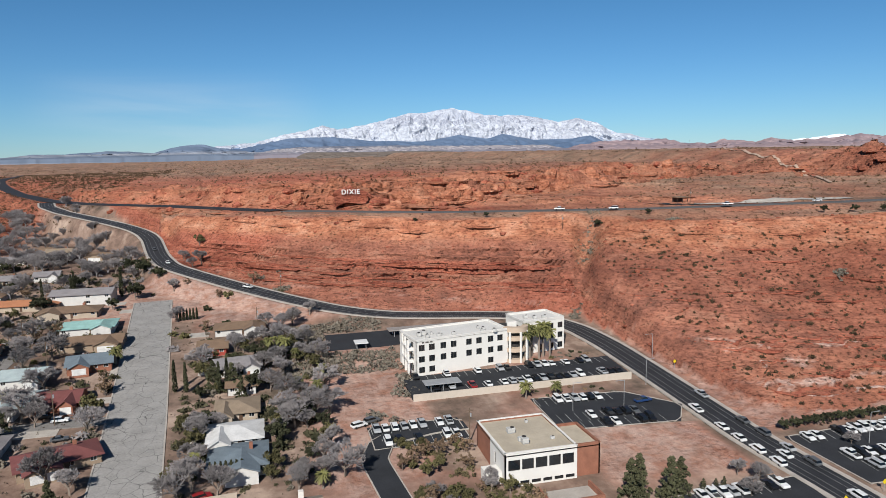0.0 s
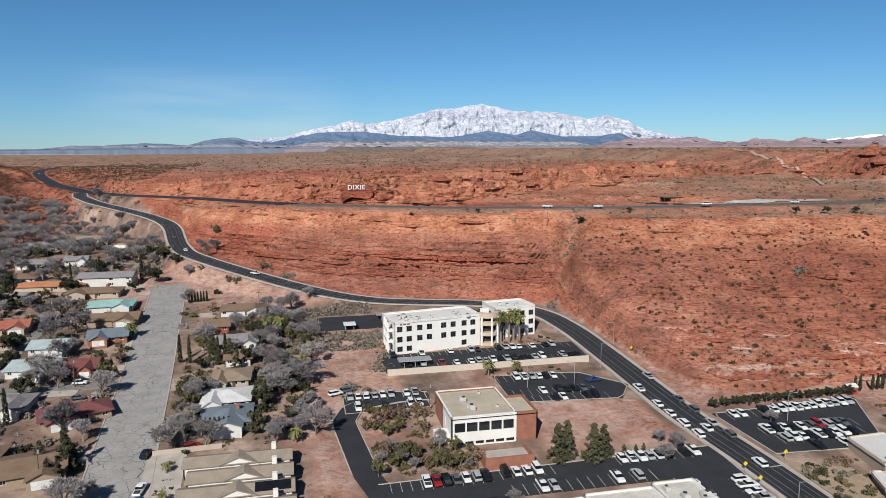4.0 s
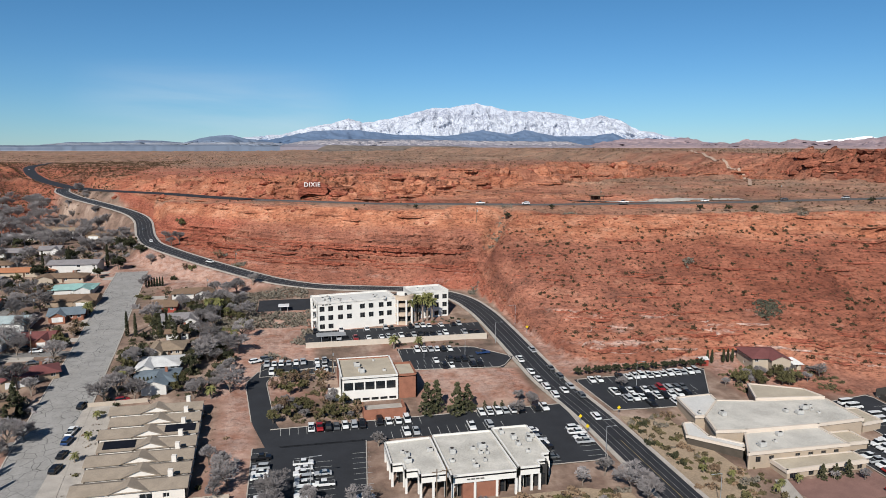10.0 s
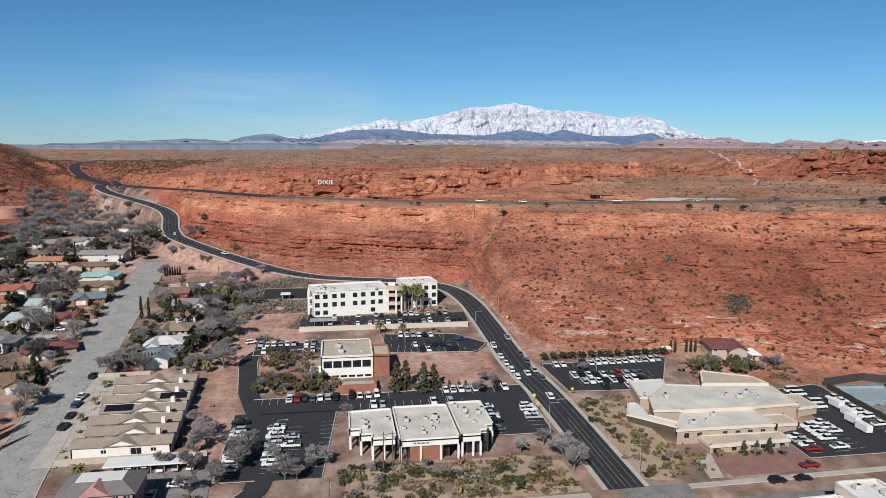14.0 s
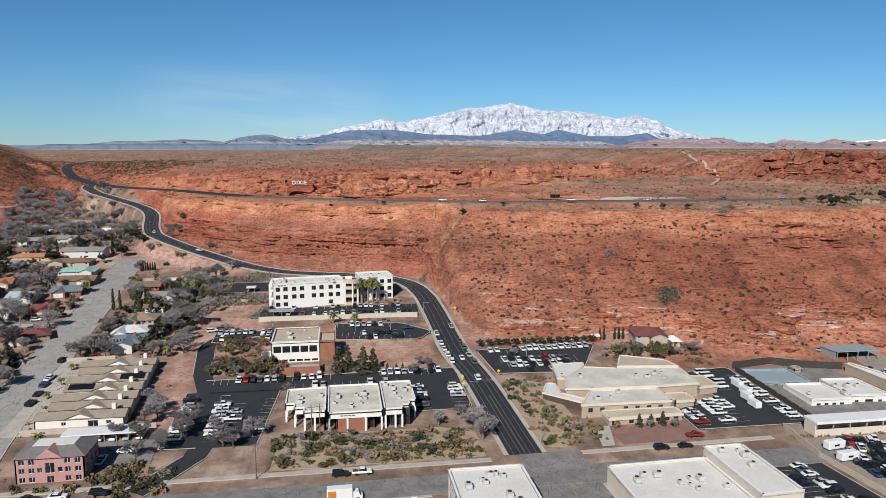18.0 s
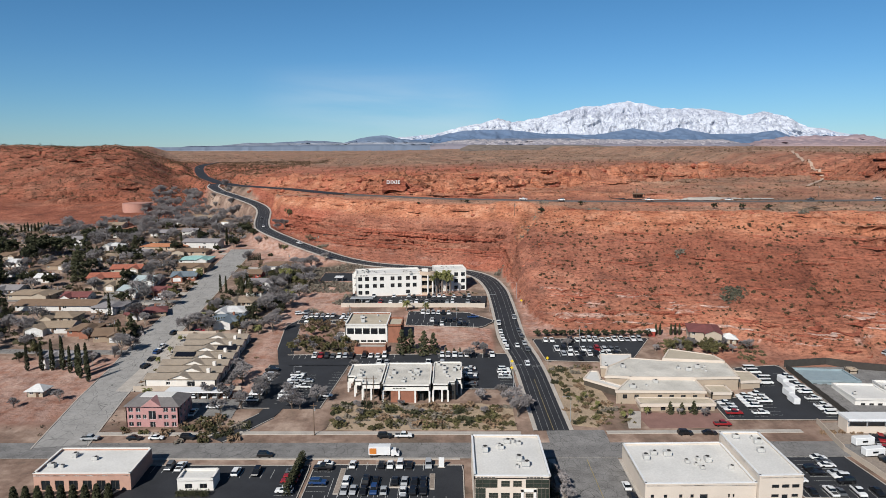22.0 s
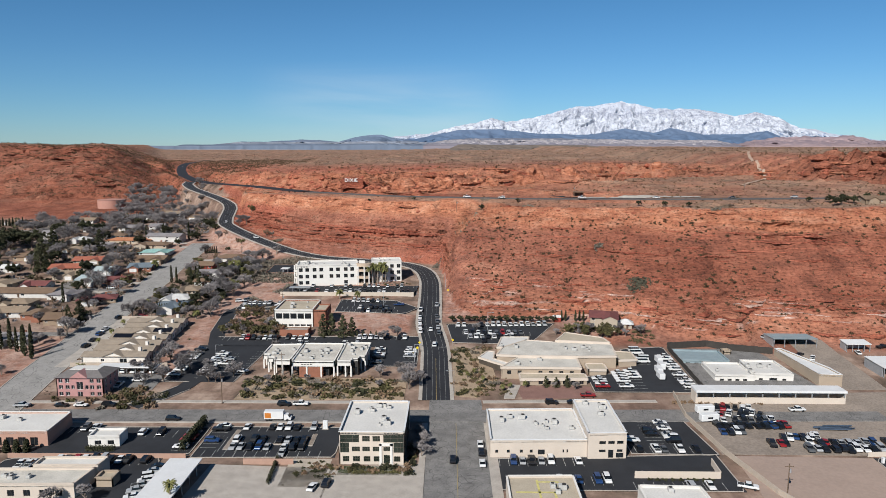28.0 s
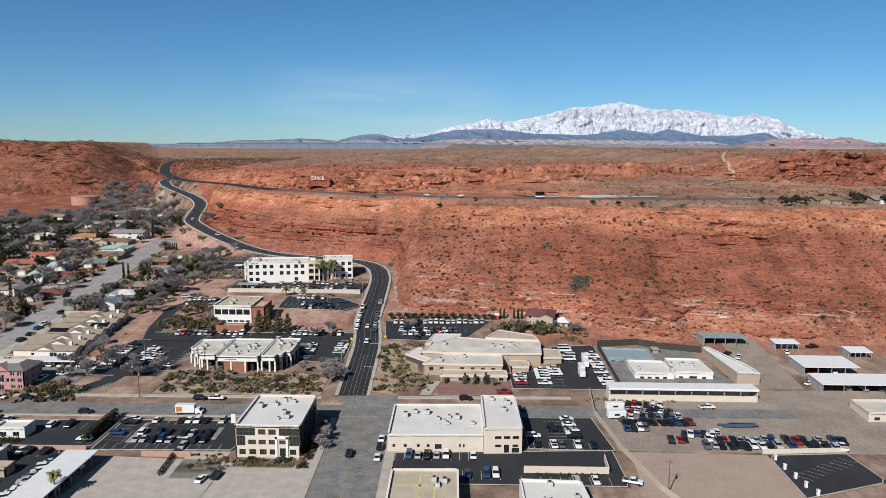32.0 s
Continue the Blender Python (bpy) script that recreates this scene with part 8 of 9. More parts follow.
road_sign(-45.8, 303.0, 0), road_sign(-30.9, 306.5, 0), road_sign(-46.5, 296, 0), road_sign(-33.5, 390, 0)
t = thing("monument_sign", pose(-73.5, 220.5, tz(220)), "white slab monument sign at a car park entrance", "sign")
part("slab", box(-0.8, -0.2, 0, 0.8, 0.2, 3.2, 0.05), METAL_WHITE, t)
part("plinth", box(-1.1, -0.4, -0.2, 1.1, 0.4, 0.3), CONCRETE, t)
t = thing("storage_shed", pose(21.5, 341.5, tz(341)), "small red storage shed with white trim", "shed")
part("wall", box(-1.8, -1.5, -0.3, 1.8, 1.5, 2.4), WALLS_BY["red"], t)
part("roof", gable_roof(bmesh.new(), -1.8, -1.5, 1.8, 1.5, 2.4, 0.8, 0.2, 0.1), ROOFS_BY["white"], t)


# white letters painted on the sandstone of the second ridge
def hillside_letters():
    x, y, z = -119.0, 603.0, 59.2
    t = thing("hillside_sign", pose(x, y, z), "large white letters painted on a dark red rock face", "sign")
    r = random.Random(9)
    bm = box(-9, 0.3, -5.0, 10, 9, 3.9)
    bmesh.ops.subdivide_edges(bm, edges=bm.edges[:], cuts=6, use_grid_fill=True)
    for v in bm.verts:
        k = noise.noise(v.co * 0.35) * 1.5
        v.co += Vector((1.6 * k, abs(k) * (1.0 if v.co.y > 0.4 else 0.25), k * 0.8))
        v.co.z -= 0.03 * v.co.x**2
    part("rock_face", bm, DESERT, t)
    c = bpy.data.curves.new("letters", "FONT")
    c.body, c.size, c.extrude, c.align_x, c.space_character, c.offset = "DIXIE", 4.1, 0.08, "CENTER", 1.15, 0.06
    ob = new("letters", c)
    ob.parent, ob.matrix_basis = t, pose(0, -0.55, 0.2, rx=90)
    c.materials.append(mat("white_sign_paint", (0.82, 0.80, 0.76), 0.8, vary=0.1))
    ob["label"] = "white painted capital letters"


hillside_letters()

# boulders below the ledges
def boulders(name, label, seed, n, region, r0, r1, keep, m, cover="", fine=1, tall=0.75):
    rnd = np.random.RandomState(seed)
    x, y = rnd.uniform(region[0], region[2], n), rnd.uniform(region[1], region[3], n)
    z = ground_at(x, y)
    ok = keep(x, y, z, rnd.uniform(0, 1, n))
    for q in (HILL_Q, MESA_Q):
        ok &= near_line(x, y, q)[0] > 10
    x, y, z = x[ok], y[ok], z[ok]
    bm = bmesh.new()
    bmesh.ops.create_icosphere(bm, subdivisions=fine, radius=1.0)
    base = np.array([v.co[:] for v in bm.verts])
    faces = np.array([[v.index for v in f.verts] for f in bm.faces])
    bm.free()
    k, nb = len(x), len(base)
    s = rnd.uniform(r0, r1, (k, 1, 1)) * rnd.uniform(0.6, 1.3, (k, 1, 3)) * np.array((1.2, 1.0, tall))
    v = base[None] * s * rnd.uniform(0.75, 1.2, (k, nb, 1)) + np.stack([x, y, z + 0.1], 1)[:, None]
    f = (faces[None] + (np.arange(k) * nb)[:, None, None]).reshape(-1, 3)
    me = bpy.data.meshes.new(name)
    me.from_pydata(v.reshape(-1, 3).tolist(), [], f.tolist())
    if cover:
        me.attributes.new(cover, "FLOAT", "POINT").data.foreach_set("value", np.full(k * nb, 0.9, np.float32))
    me.materials.append(m)
    return tagged(new(name, me), label, "rocks", kind="stuff")


boulders("cliff_boulders", "fallen red boulders on the slopes", 3, 2600, (-225, 348, 330, 640), 0.3, 0.9, lambda x, y, z, u: (y > foot_y(x) + 3) & (y < rim_y(x)) & (fbm(x / 24, y / 24, 95) > 0.0), DESERT)
boulders("rim_rocks", "broken rim rock along the cliff edge", 4, 1500, (-225, 405, 330, 640), 0.6, 1.7, lambda x, y, z, u: np.abs(y - rim_y(x) + 3) < 6 * u + 1, DESERT)
boulders("ridge_rocks", "rounded red sandstone knobs on the ridge", 6, 1500, (-300, 480, 420, 830), 0.9, 3.6, lambda x, y, z, u: np.abs(y - ridge_y(x) - 4) < 45 * u, DESERT)


boulders("ridge_domes", "big rounded dark red sandstone domes", 7, 520, (284, 540, 470, 690), 2.5, 6.5, lambda x, y, z, u: np.abs(y - ridge_y(x) + 8) < 34 * u, DESERT, "deep")
boulders("ridge_blocks", "blocky red sandstone outcrops along the ridge", 8, 260, (-200, 470, 240, 800), 1.8, 4.2, lambda x, y, z, u: np.abs(y - ridge_y(x) + 2) < 26 * u, DESERT)


boulders("ridge_outcrops", "weathered orange sandstone outcrops with hollows along the ridge", 12, 1300, (-150, 560, 200, 780), 2.4, 6.0, lambda x, y, z, u: (np.abs(y - ridge_y(x) + 8) < 26 * u) & (fbm(x / 16, y / 9, 97, 3) > 0.10), DESERT, "rim", 2, 1.15)
boulders("slope_stones", "small pale and red stones strewn over the slopes", 13, 9000, (-225, 308, 330, 640), 0.15, 0.5, lambda x, y, z, u: (y > foot_y(x) + 1) & (y < rim_y(x)) & (fbm(x / 18, y / 18, 99) > -0.15), DESERT)


# open shelter beside the bench car park
t = thing("picnic_shelter", pose(67, 540, gz(67, 540)), "small dark open picnic shelter on the mesa bench", "shelter")
part("roof", box(-4.2, -3.0, 2.7, 4.2, 3.0, 3.2, 0.1), ROOFS_BY["brown"], t)
part("back_wall", box(-3.6, 2.3, -0.5, 3.6, 2.6, 2.7), mat("dark_stained_timber", (0.10, 0.06, 0.045), 0.85), t)
for px in (-3.6, 0.0, 3.4):
    part("post", box(px, -2.5, -0.5, px + 0.25, -2.25, 2.7), mat("dark_stained_timber", (0.10, 0.06, 0.045), 0.85), t)
# yellow sealant drawn over the seams of the tan roof
t = thing("roof_sealant", pose(0, 0, 0.76), "yellow sealant smeared along the seams of a tan roof", "sealant")
for x0, y0, x1, y1 in ((-8.6, 161, -8.0, 178.5), (-14.5, 171.5, -4.0, 172.2), (-4.6, 163.0, -4.0, 172), (-8, 177.2, -2.5, 177.8), (-14, 164.2, -8, 164.7)):
    part("sealant_strip", box(x0, y0, 0.0, x1, y1, 0.03), mat("yellow_sealant", (0.62, 0.55, 0.20), 0.8, vary=0.35, scale=0.8), t)


# sandstone ledges: level slabs that stand out over an undercut face
def ledges(name, label, seed, count, xr, yr, step, middle, length, out, cover="", under=1.5):
    r = random.Random(seed)
    lx, ly = np.arange(xr[0], xr[1], step), np.arange(yr[0], yr[1], step)
    gx, gy = np.meshgrid(lx, ly)
    tab = ground_at(gx.ravel(), gy.ravel()).reshape(gx.shape)
    verts, faces = [], []
    for k in range(count):
        i0 = r.randrange(4, len(lx) - 4)
        j0 = int((middle(lx[i0], r) - ly[0]) / step)
        if not 8 < j0 < len(ly) - 8:
            continue
        level, tilt, half = tab[j0, i0], r.uniform(-0.006, 0.006), int(r.uniform(*length) / step / 2)
        run = {}
        for way in (1, -1):
            i, j = i0, j0
            while 0 <= i < len(lx) and abs(i - i0) < half:
                z = level + tilt * (lx[i] - lx[i0])
                near = [q for q in range(max(j - 4, 6), min(j + 5, len(ly) - 1)) if tab[q, i] < z <= tab[q + 1, i]]
                if not near:
                    break
                j = min(near, key=lambda q: abs(q - j))
                f = (z - tab[j, i]) / max(tab[j + 1, i] - tab[j, i], 0.05)
                run[i] = (ly[j] + f * step, z)
                i += way
        cols = sorted(run)
        if len(cols) < 5:
            continue
        reach, prev = r.uniform(*out), None
        for i in cols:
            y, z = run[i]
            x = lx[i]
            end = min(1.0, 0.1 + 0.3 * (i - cols[0]), 0.1 + 0.3 * (cols[-1] - i))
            w = reach * end * (0.55 + 0.5 * r.uniform(0, 1) * r.uniform(0.3, 1)) * (0.75 + 0.5 * math.sin(x * 0.19 + k))
            jj = min(max(int((y - w - ly[0]) / step), 0), len(ly) - 1)
            low = min(float(tab[jj, i]), z - 0.4)
            drop = z - low
            lip, cut = min(0.25 * drop + 0.15, 0.9), min(0.6 * w, under)
            z += r.uniform(-0.12, 0.12)
            row = [(x, y + 1.5, z - 0.1), (x, y - w, z + 0.08), (x, y - w - 0.1, z - lip), (x, y - w + cut, z - lip - 0.05), (x, y - w + cut * 0.8, low - 0.5)]
            n = len(verts)
            verts += row
            if prev is not None:
                faces += [(prev + q, n + q, n + q + 1, prev + q + 1) for q in range(4)]
            prev = n
    me = bpy.data.meshes.new(name)
    me.from_pydata(verts, [], [f[::-1] for f in faces])
    if cover:
        me.attributes.new(cover, "FLOAT", "POINT").data.foreach_set("value", np.full(len(verts), 0.8, np.float32))
    me.materials.append(DESERT)
    return tagged(new(name, me), label, "rock ledges", kind="stuff")


def share_of_slope(a, b):
    return lambda x, r: float(foot_y(x) + (rim_y(x) - foot_y(x)) * r.uniform(a, b))


ledges("face_ledges", "level red sandstone ledges with undercut dark faces", 21, 50, (-222, -36), (440, 640), 1.3, share_of_slope(0.26, 0.58), (18, 90), (1.8, 5.0), "", 2.6)
ledges("long_ledge", "long dark undercut ledge across the red face", 34, 5, (-160, -50), (440, 640), 1.3, share_of_slope(0.53, 0.57), (70, 110), (3.0, 4.6), "", 3.2)
ledges("slope_ledges", "long thin broken ledges across the red slope", 22, 60, (-30, 320), (330, 520), 1.4, share_of_slope(0.30, 0.82), (8, 38), (1.4, 3.2))
ledges("foot_ledges", "pale layered ledges at the foot of the cliff", 23, 36, (-20, 260), (300, 420), 1.3, share_of_slope(0.04, 0.26), (6, 24), (1.4, 3.2), "pale")
ledges("lower_ledges", "red layered ledges at the foot of the cliff", 29, 85, (-24, 290), (300, 420), 1.3, share_of_slope(0.03, 0.30), (8, 36), (1.8, 4.0), "", 2.4)
ledges("rim_ledges", "broken orange rim ledges at the cliff top", 24, 62, (-222, 325), (400, 660), 1.3, share_of_slope(0.86, 0.99), (6, 28), (2.0, 4.6), "rim", 2.8)
ledges("alcove_ledges", "deep undercut red ledges in an alcove", 25, 9, (138, 190), (340, 440), 1.2, share_of_slope(0.66, 0.84), (14, 40), (3.0, 6.0), "", 4.0)
ledges("ridge_ledges", "weathered orange ledges and hollows along the second ridge", 26, 150, (-300, 330), (440, 840), 1.8, lambda x, r: float(ridge_y(x)) + r.uniform(-45, 40), (8, 46), (3.0, 8.0), "rim", 4.5)
ledges("hill_ledges", "red ledges across the western hill", 27, 130, (-760, -330), (700, 1250), 3.0, lambda x, r: 760 + (-330 - x) * 0.9 + r.uniform(-60, 240), (20, 110), (3.0, 8.0), "deep", 4.0)


# patches that follow the ground: the car park on the bench, its drive, and the trail over the plateau
def drape(name, corners, nx, ny, lift, m, label, category):
    a, b, c, d = (Vector((*p, 0)) for p in corners)
    u, v = np.meshgrid(np.linspace(0, 1, nx), np.linspace(0, 1, ny))
    p = [(a.lerp(b, i)).lerp(d.lerp(c, i), j) for i, j in zip(u.ravel(), v.ravel())]
    x, y = np.array([q.x for q in p]), np.array([q.y for q in p])
    z = ground_at(x, y) + lift
    i = np.arange(nx * ny).reshape(ny, nx)
    f = np.stack([i[:-1, :-1], i[:-1, 1:], i[1:, 1:], i[1:, :-1]], -1).reshape(-1, 4)
    me = bpy.data.meshes.new(name)
    me.from_pydata(np.stack([x, y, z], 1).tolist(), [], f.tolist())
    me.materials.append(m)
    tagged(new(name, me), label, category, kind="structure")


drape("pavement", [(62, 512), (145, 492), (148, 504), (65, 524)], 60, 20, 0.4, CONCRETE, "pale concrete car park on the mesa bench", "car park")
drape("road", [(44, 540), (48, 542), (66, 518), (62, 515)], 6, 24, 0.4, ASPHALT, "narrow dark drive on the mesa bench", "road")
TRAIL = mat("pale_dirt_trail", (0.46, 0.33, 0.25), 0.95, vary=0.2)


def trail(line, half):
    p = np.array(line, float)
    k = np.linspace(0, len(p) - 1, 90)
    q = np.stack([np.mean([np.interp(np.clip(k + o, 0, len(p) - 1), np.arange(len(p)), p[:, c]) for o in np.linspace(-0.6, 0.6, 7)], 0) for c in (0, 1)], 1)
    t = np.gradient(q, axis=0)
    t /= np.linalg.norm(t, axis=1)[:, None]
    side = np.stack([t[:, 1], -t[:, 0]], 1)
    xy = np.concatenate([q + side * o for o in (-half, 0.0, half)])
    z = ground_at(xy[:, 0], xy[:, 1]) + 0.8
    n = len(q)
    faces = [(r * n + i, (r + 1) * n + i, (r + 1) * n + i + 1, r * n + i + 1) for r in (0, 1) for i in range(n - 1)]
    me = bpy.data.meshes.new("path")
    me.from_pydata(np.column_stack([xy, z]).tolist(), [], faces)
    me.materials.append(TRAIL)
    tagged(new("path", me), "pale dirt trail winding over the plateau", "path", kind="structure")


trail([(206, 572), (220, 592), (242, 622), (262, 652), (272, 684), (281, 725), (294, 770), (312, 815), (333, 862)], 1.3)
for x, y in ((98, 199), (98, 193), (98.5, 187.5), (99, 182.5), (100, 178)):
    t = thing("gate_post", pose(x, y, tz(y)), "short white masonry post with a flat cap", "post", "lot posts")
    part("post", box(-0.35, -0.35, -0.2, 0.35, 0.35, 1.7), METAL_WHITE, t)
    part("cap", box(-0.45, -0.45, 1.7, 0.45, 0.45, 1.85, 0.03), METAL_WHITE, t)
t = thing("pipe_stack", pose(96.5, 223.5, tz(223.5) + 0.1), "stack of blue grey steel pipes lying on gravel", "pipes")
STEEL = mat("blue_grey_steel_pipe", (0.10, 0.14, 0.20), 0.5, metal=0.4, vary=0.3)
r = random.Random(61)
for k in range(22):
    b = part("pipe", add_cyl(bmesh.new(), 0, 0, -4.5, 4.5, 0.16, 0.16, 8), STEEL, t)
    b.matrix_basis = pose(r.uniform(-2.5, 2.5), r.uniform(-1.6, 1.6), 0.16 + 0.3 * (k // 9), ry=90, rz=r.uniform(-5, 5))
for x, y, w, l in ((-102, 212, 1.6, 15), (-76, 212, 1.6, 9), (-89, 208.6, 24, 0.9)):
    t = thing("traffic_island", pose(x, y, tz(y)), "raised concrete kerbed island with gravel between parking bays", "traffic island", "parking islands")
    part("kerb", box(-w / 2, -l / 2, -0.2, w / 2, l / 2, 0.32, 0.05), CONCRETE, t)
    part("gravel_bed", box(-w / 2 + 0.2, -l / 2 + 0.2, 0.2, w / 2 - 0.2, l / 2 - 0.2, 0.36), YARD, t)

# ---- distance: mountains and mesas, as far off as the sheet reaches ----
FAR_FROM = (-95.0, 65.0)


def far_range(name, rows, r0, r1, color_stops, label, seed, ridges=0.25, base=0.0, n=420, depth=26, jag=0.12, stripes=None, spurs=0.0, grain=0.02, mottle=1.5):
    """A range seen from the town: rows of (bearing to the right of +y, height), in degrees, with gullies running down its face."""
    b, e = np.array(rows).T
    bb = np.linspace(b[0], b[-1], n)
    crest = np.interp(bb, b, e) * (1 + 0.0 * bb)
    crest = crest + jag * fbm(bb * 1.8, 0 * bb + seed, seed, 6) * smooth(0, 0.6, crest)
    g, v = np.meshgrid(bb, np.linspace(0, 1, depth))
    c = np.interp(g, bb, crest)
    rad = r0 + (r1 - r0) * v
    rough = np.abs(fbm(g * 0.9 + 0.5 * fbm(g * 0.7, v * 3, seed + 5), v * 2.6 + g * 0.25, seed + 2, 5))
    el = base + (c - base) * (v**0.85) * (1 - ridges * rough * (1 - v) * 2.2 * v**0.3)
    h = np.tan(np.radians(el)) * rad + 87.0
    h[0] = 30.0
    x = FAR_FROM[0] + rad * np.sin(np.radians(g)) + 0
    y = FAR_FROM[1] + rad * np.cos(np.radians(g))
    # spurs: gullies push the face in and out
    spur = np.abs(fbm(g * 0.9 + v * 1.6, v * 1.8 - g * 0.7, seed + 9, 4))
    push = ((rough - 0.25) * 0.35 + (spur - 0.25) * spurs) * (r1 - r0) * np.sin(np.pi * v) ** 0.6
    x, y = x + push * np.sin(np.radians(g)), y + push * np.cos(np.radians(g))
    i = np.arange(n * depth).reshape(depth, n)
    q = np.stack([i[:-1, :-1], i[:-1, 1:], i[1:, 1:], i[1:, :-1]], -1).reshape(-1, 4)
    me = bpy.data.meshes.new(name)
    me.from_pydata(np.stack([x.ravel(), y.ravel(), h.ravel()], 1).tolist(), [], q.tolist())
    m = bpy.data.materials.new(name + "_rock")
    m.use_nodes = True
    nn, l = m.node_tree.nodes, m.node_tree.links
    bs = nn["Principled BSDF"]
    bs.inputs["Roughness"].default_value, bs.inputs["Specular IOR Level"].default_value = 1.0, 0.0
    geo, sep, noi, mr, ad, rp = (nn.new(k) for k in ("ShaderNodeNewGeometry", "ShaderNodeSeparateXYZ", "ShaderNodeTexNoise", "ShaderNodeMapRange", "ShaderNodeMath", "ShaderNodeValToRGB"))
    l.new(geo.outputs["Position"], sep.inputs[0])
    mp = nn.new("ShaderNodeMapping")
    mp.inputs["Scale"].default_value = stripes or (1, 0.4, 1.0)
    l.new(geo.outputs["Position"], mp.inputs[0]), l.new(mp.outputs[0], noi.inputs["Vector"])
    noi.inputs["Scale"].default_value, noi.inputs["Detail"].default_value, noi.inputs["Roughness"].default_value = grain, 10, 0.72
    top = 87 + math.tan(math.radians(float(e.max()))) * r1
    mr.inputs["From Min"].default_value, mr.inputs["From Max"].default_value = 87.0, top
    l.new(sep.outputs["Z"], mr.inputs["Value"])
    ad.operation = "MULTIPLY_ADD"
    l.new(noi.outputs["Fac"], ad.inputs[0])
    ad.inputs[1].default_value = mottle
    l.new(mr.outputs[0], ad.inputs[2])
    while len(rp.color_ramp.elements) < len(color_stops):
        rp.color_ramp.elements.new(0.5)
    for el_, (p, c_) in zip(rp.color_ramp.elements, color_stops):
        el_.position, el_.color = p, (*c_, 1)
    sh = nn.new("ShaderNodeMath")
    sh.operation = "MULTIPLY"
    sh.inputs[1].default_value = 0.455
    l.new(ad.outputs[0], sh.inputs[0]), l.new(sh.outputs[0], rp.inputs[0]), l.new(rp.outputs[0], bs.inputs["Base Color"])
    me.materials.append(m)
    me.polygons.foreach_set("use_smooth", np.ones(len(q), bool))
    return tagged(new(name, me), label, "mountain", kind="structure")


def deg(px):
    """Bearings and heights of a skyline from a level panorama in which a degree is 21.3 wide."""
    return [(8.94 + math.degrees(math.atan((x - 784) / 1222)), math.degrees(math.atan((261 - y) / 1222))) for x, y in px]


# snow tones carry blue haze; the low stops add haze and shaded snow
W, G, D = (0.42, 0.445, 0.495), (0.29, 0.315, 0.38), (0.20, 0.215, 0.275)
HAZY_SNOW = [(0.0, (0.12, 0.17, 0.26)), (0.315, (0.14, 0.19, 0.28)), (0.34, (0.34, 0.38, 0.46)), (0.36, W), (0.40, G), (0.415, W), (0.46, W), (0.48, D), (0.495, W), (0.54, W), (0.555, D), (0.57, W), (0.61, D), (0.63, W), (0.68, G), (0.71, W)]
far_range("snow_mountain", deg([(380, 262), (430, 256), (500, 246), (560, 240), (610, 228), (640, 222), (680, 213), (705, 219), (735, 214), (770, 208), (800, 199), (830, 193), (862, 192), (900, 186), (930, 191), (955, 198), (985, 199), (1010, 199), (1060, 206), (1085, 212), (1120, 206), (1150, 214), (1190, 231), (1250, 242), (1330, 252), (1400, 262)]), 4420, 4760, HAZY_SNOW, "long snow covered mountain range on the horizon", 11, ridges=0.26, jag=0.10, n=900, depth=60, stripes=(0.9, 0.8, 1.1), spurs=0.22, grain=0.014, mottle=1.15)
# haze of the distance put into the foothills' base colour
HAZE_BLUE = [(0.0, (0.065, 0.10, 0.165)), (0.5, (0.08, 0.12, 0.19)), (0.9, (0.12, 0.16, 0.235))]
far_range("foothill_ridge", deg([(400, 262), (440, 250), (540, 249), (620, 233), (690, 231), (760, 239), (850, 241), (910, 231), (960, 238), (985, 230), (1040, 241), (1100, 241), (1140, 236), (1165, 246), (1250, 257), (1300, 262)]), 4180, 4400, HAZE_BLUE, "dark blue wooded foothills below the snow", 23, ridges=0.2, jag=0.05)
STRIPE = [(0.0, (0.14, 0.13, 0.155)), (0.40, (0.18, 0.165, 0.19)), (0.50, (0.15, 0.15, 0.18)), (0.55, (0.34, 0.31, 0.32)), (0.60, (0.15, 0.15, 0.18)), (0.67, (0.34, 0.31, 0.31)), (0.72, (0.12, 0.13, 0.165))]
far_range("pale_mesa", deg([(560, 258), (600, 250), (640, 247), (800, 247), (900, 249), (1060, 250), (1090, 256), (1110, 260)]), 3900, 4100, STRIPE, "flat mesa with pale and dark bands", 31, ridges=0.3, jag=0.02, stripes=(1.4, 1.4, 0.2))
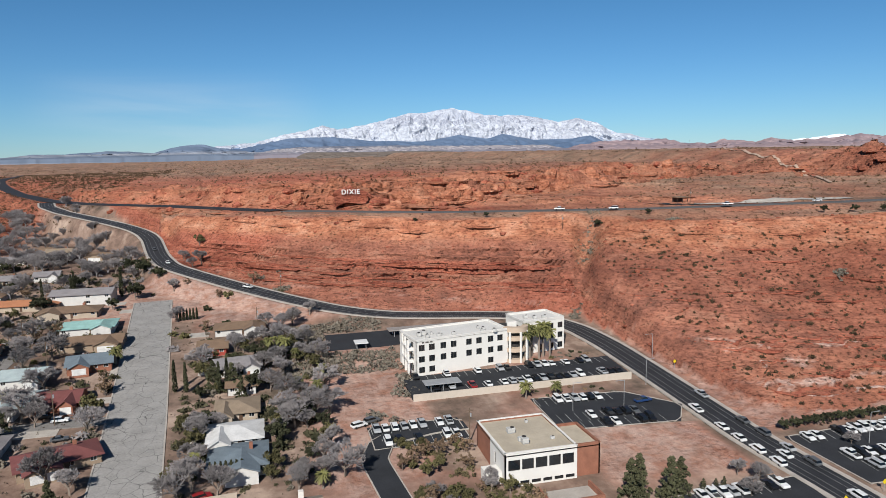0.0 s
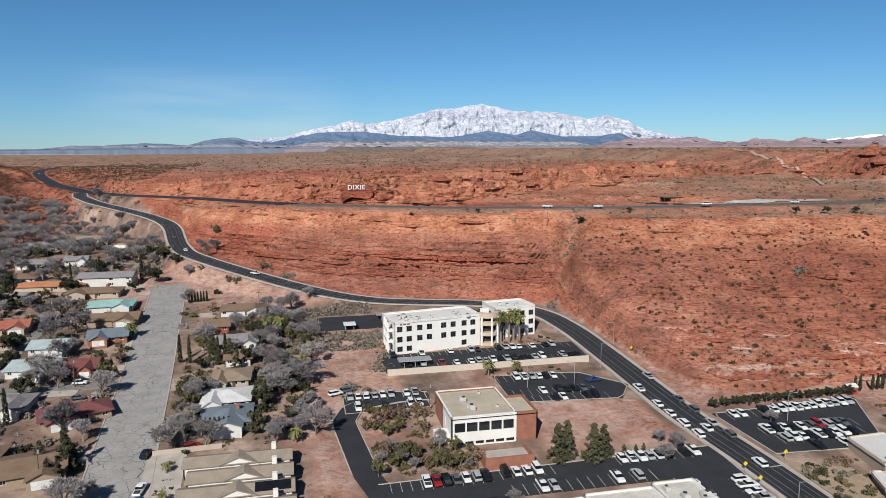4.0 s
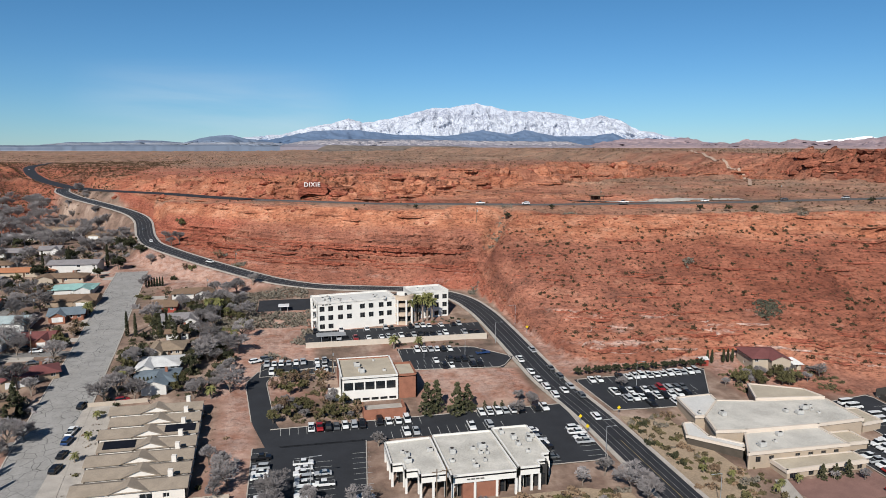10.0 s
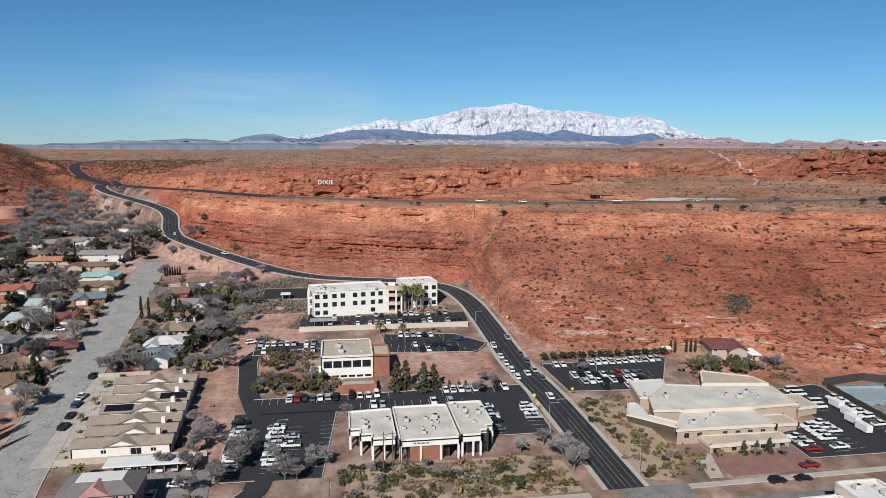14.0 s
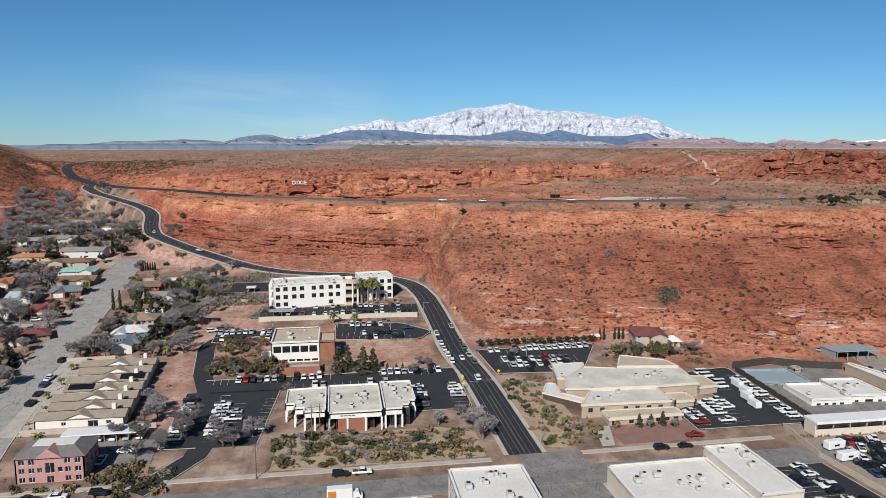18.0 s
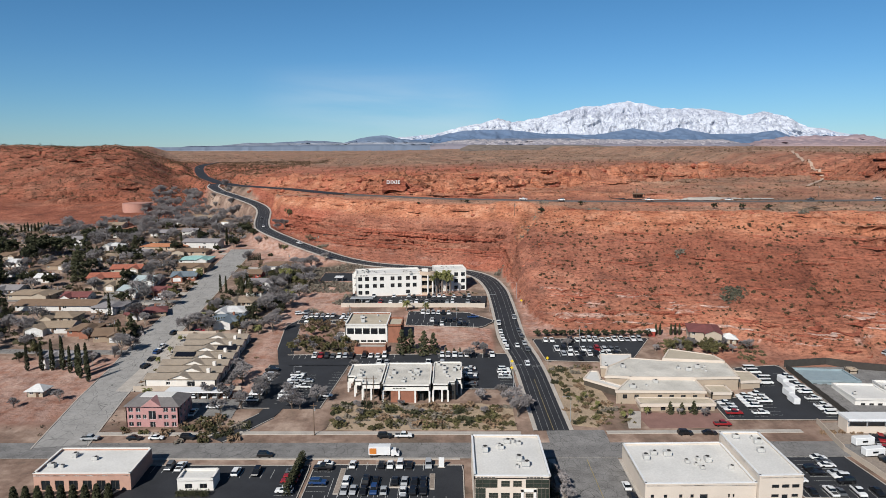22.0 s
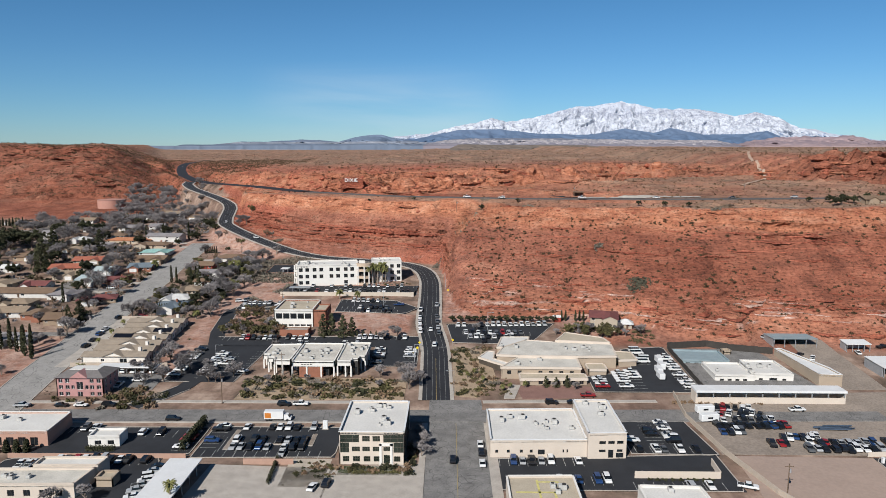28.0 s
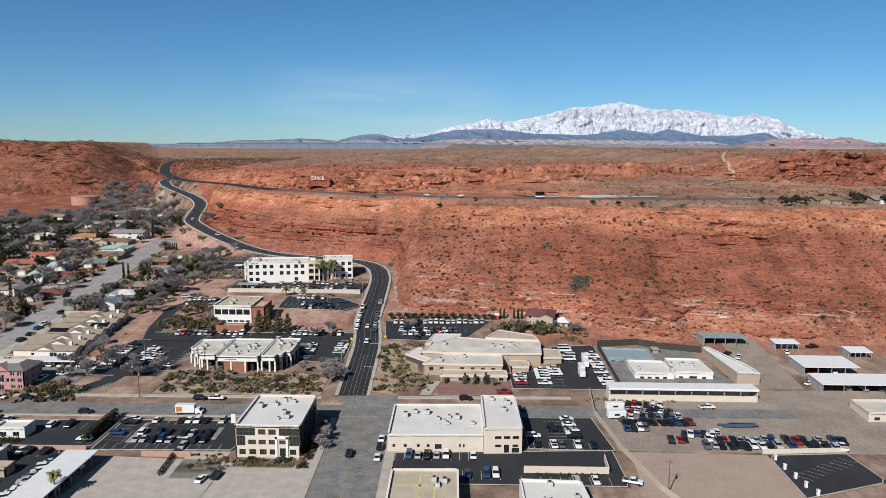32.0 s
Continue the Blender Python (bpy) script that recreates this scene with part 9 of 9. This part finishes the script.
ROSE = [(0.0, (0.19, 0.145, 0.15)), (0.4, (0.24, 0.18, 0.185)), (0.5, (0.18, 0.145, 0.165)), (0.6, (0.28, 0.21, 0.215)), (0.75, (0.20, 0.155, 0.175)), (0.95, (0.27, 0.21, 0.22))]
far_range("rose_mountains", deg([(1060, 262), (1110, 252), (1160, 246), (1230, 246), (1270, 242), (1300, 250), (1350, 253), (1380, 247), (1440, 252), (1470, 245), (1500, 251), (1560, 248), (1640, 243), (1720, 250), (1850, 246), (2000, 252), (2200, 256)]), 4000, 4250, ROSE, "dusty rose rock mountains on the horizon", 41, ridges=0.28, jag=0.17, spurs=0.2, grain=0.03)
far_range("white_peaks", deg([(1400, 258), (1480, 250), (1540, 247), (1600, 243), (1700, 247), (1800, 244), (2000, 250), (2200, 256)]), 4500, 4700, [(0.0, (0.35, 0.38, 0.45)), (0.5, (0.8, 0.82, 0.86)), (0.9, (0.85, 0.87, 0.9))], "faint snowy peaks far off", 47, ridges=0.3)
# blue haze is mixed into these mesa colours, pale streaks aside
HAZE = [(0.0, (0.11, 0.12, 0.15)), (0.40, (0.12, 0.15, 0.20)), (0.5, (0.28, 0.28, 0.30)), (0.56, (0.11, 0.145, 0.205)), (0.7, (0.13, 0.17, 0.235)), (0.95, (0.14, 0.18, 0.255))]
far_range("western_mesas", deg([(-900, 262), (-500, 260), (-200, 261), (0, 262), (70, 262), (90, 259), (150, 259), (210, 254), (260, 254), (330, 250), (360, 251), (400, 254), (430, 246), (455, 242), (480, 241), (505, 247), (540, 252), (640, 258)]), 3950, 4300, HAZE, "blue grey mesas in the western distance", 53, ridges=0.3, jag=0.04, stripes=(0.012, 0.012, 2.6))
far_range("dark_mesa", [(1.2, -0.15), (1.9, 0.16), (2.4, 0.19), (6.0, 0.13), (9.0, 0.16), (12.5, 0.12), (13.5, 0.02), (14.2, -0.1)], 2560, 2680, [(0.0, (0.10, 0.085, 0.075)), (0.5, (0.14, 0.115, 0.10)), (0.9, (0.08, 0.075, 0.07))], "low dark flat-topped mesa on the plateau", 61, ridges=0.2, jag=0.02, base=-0.6)
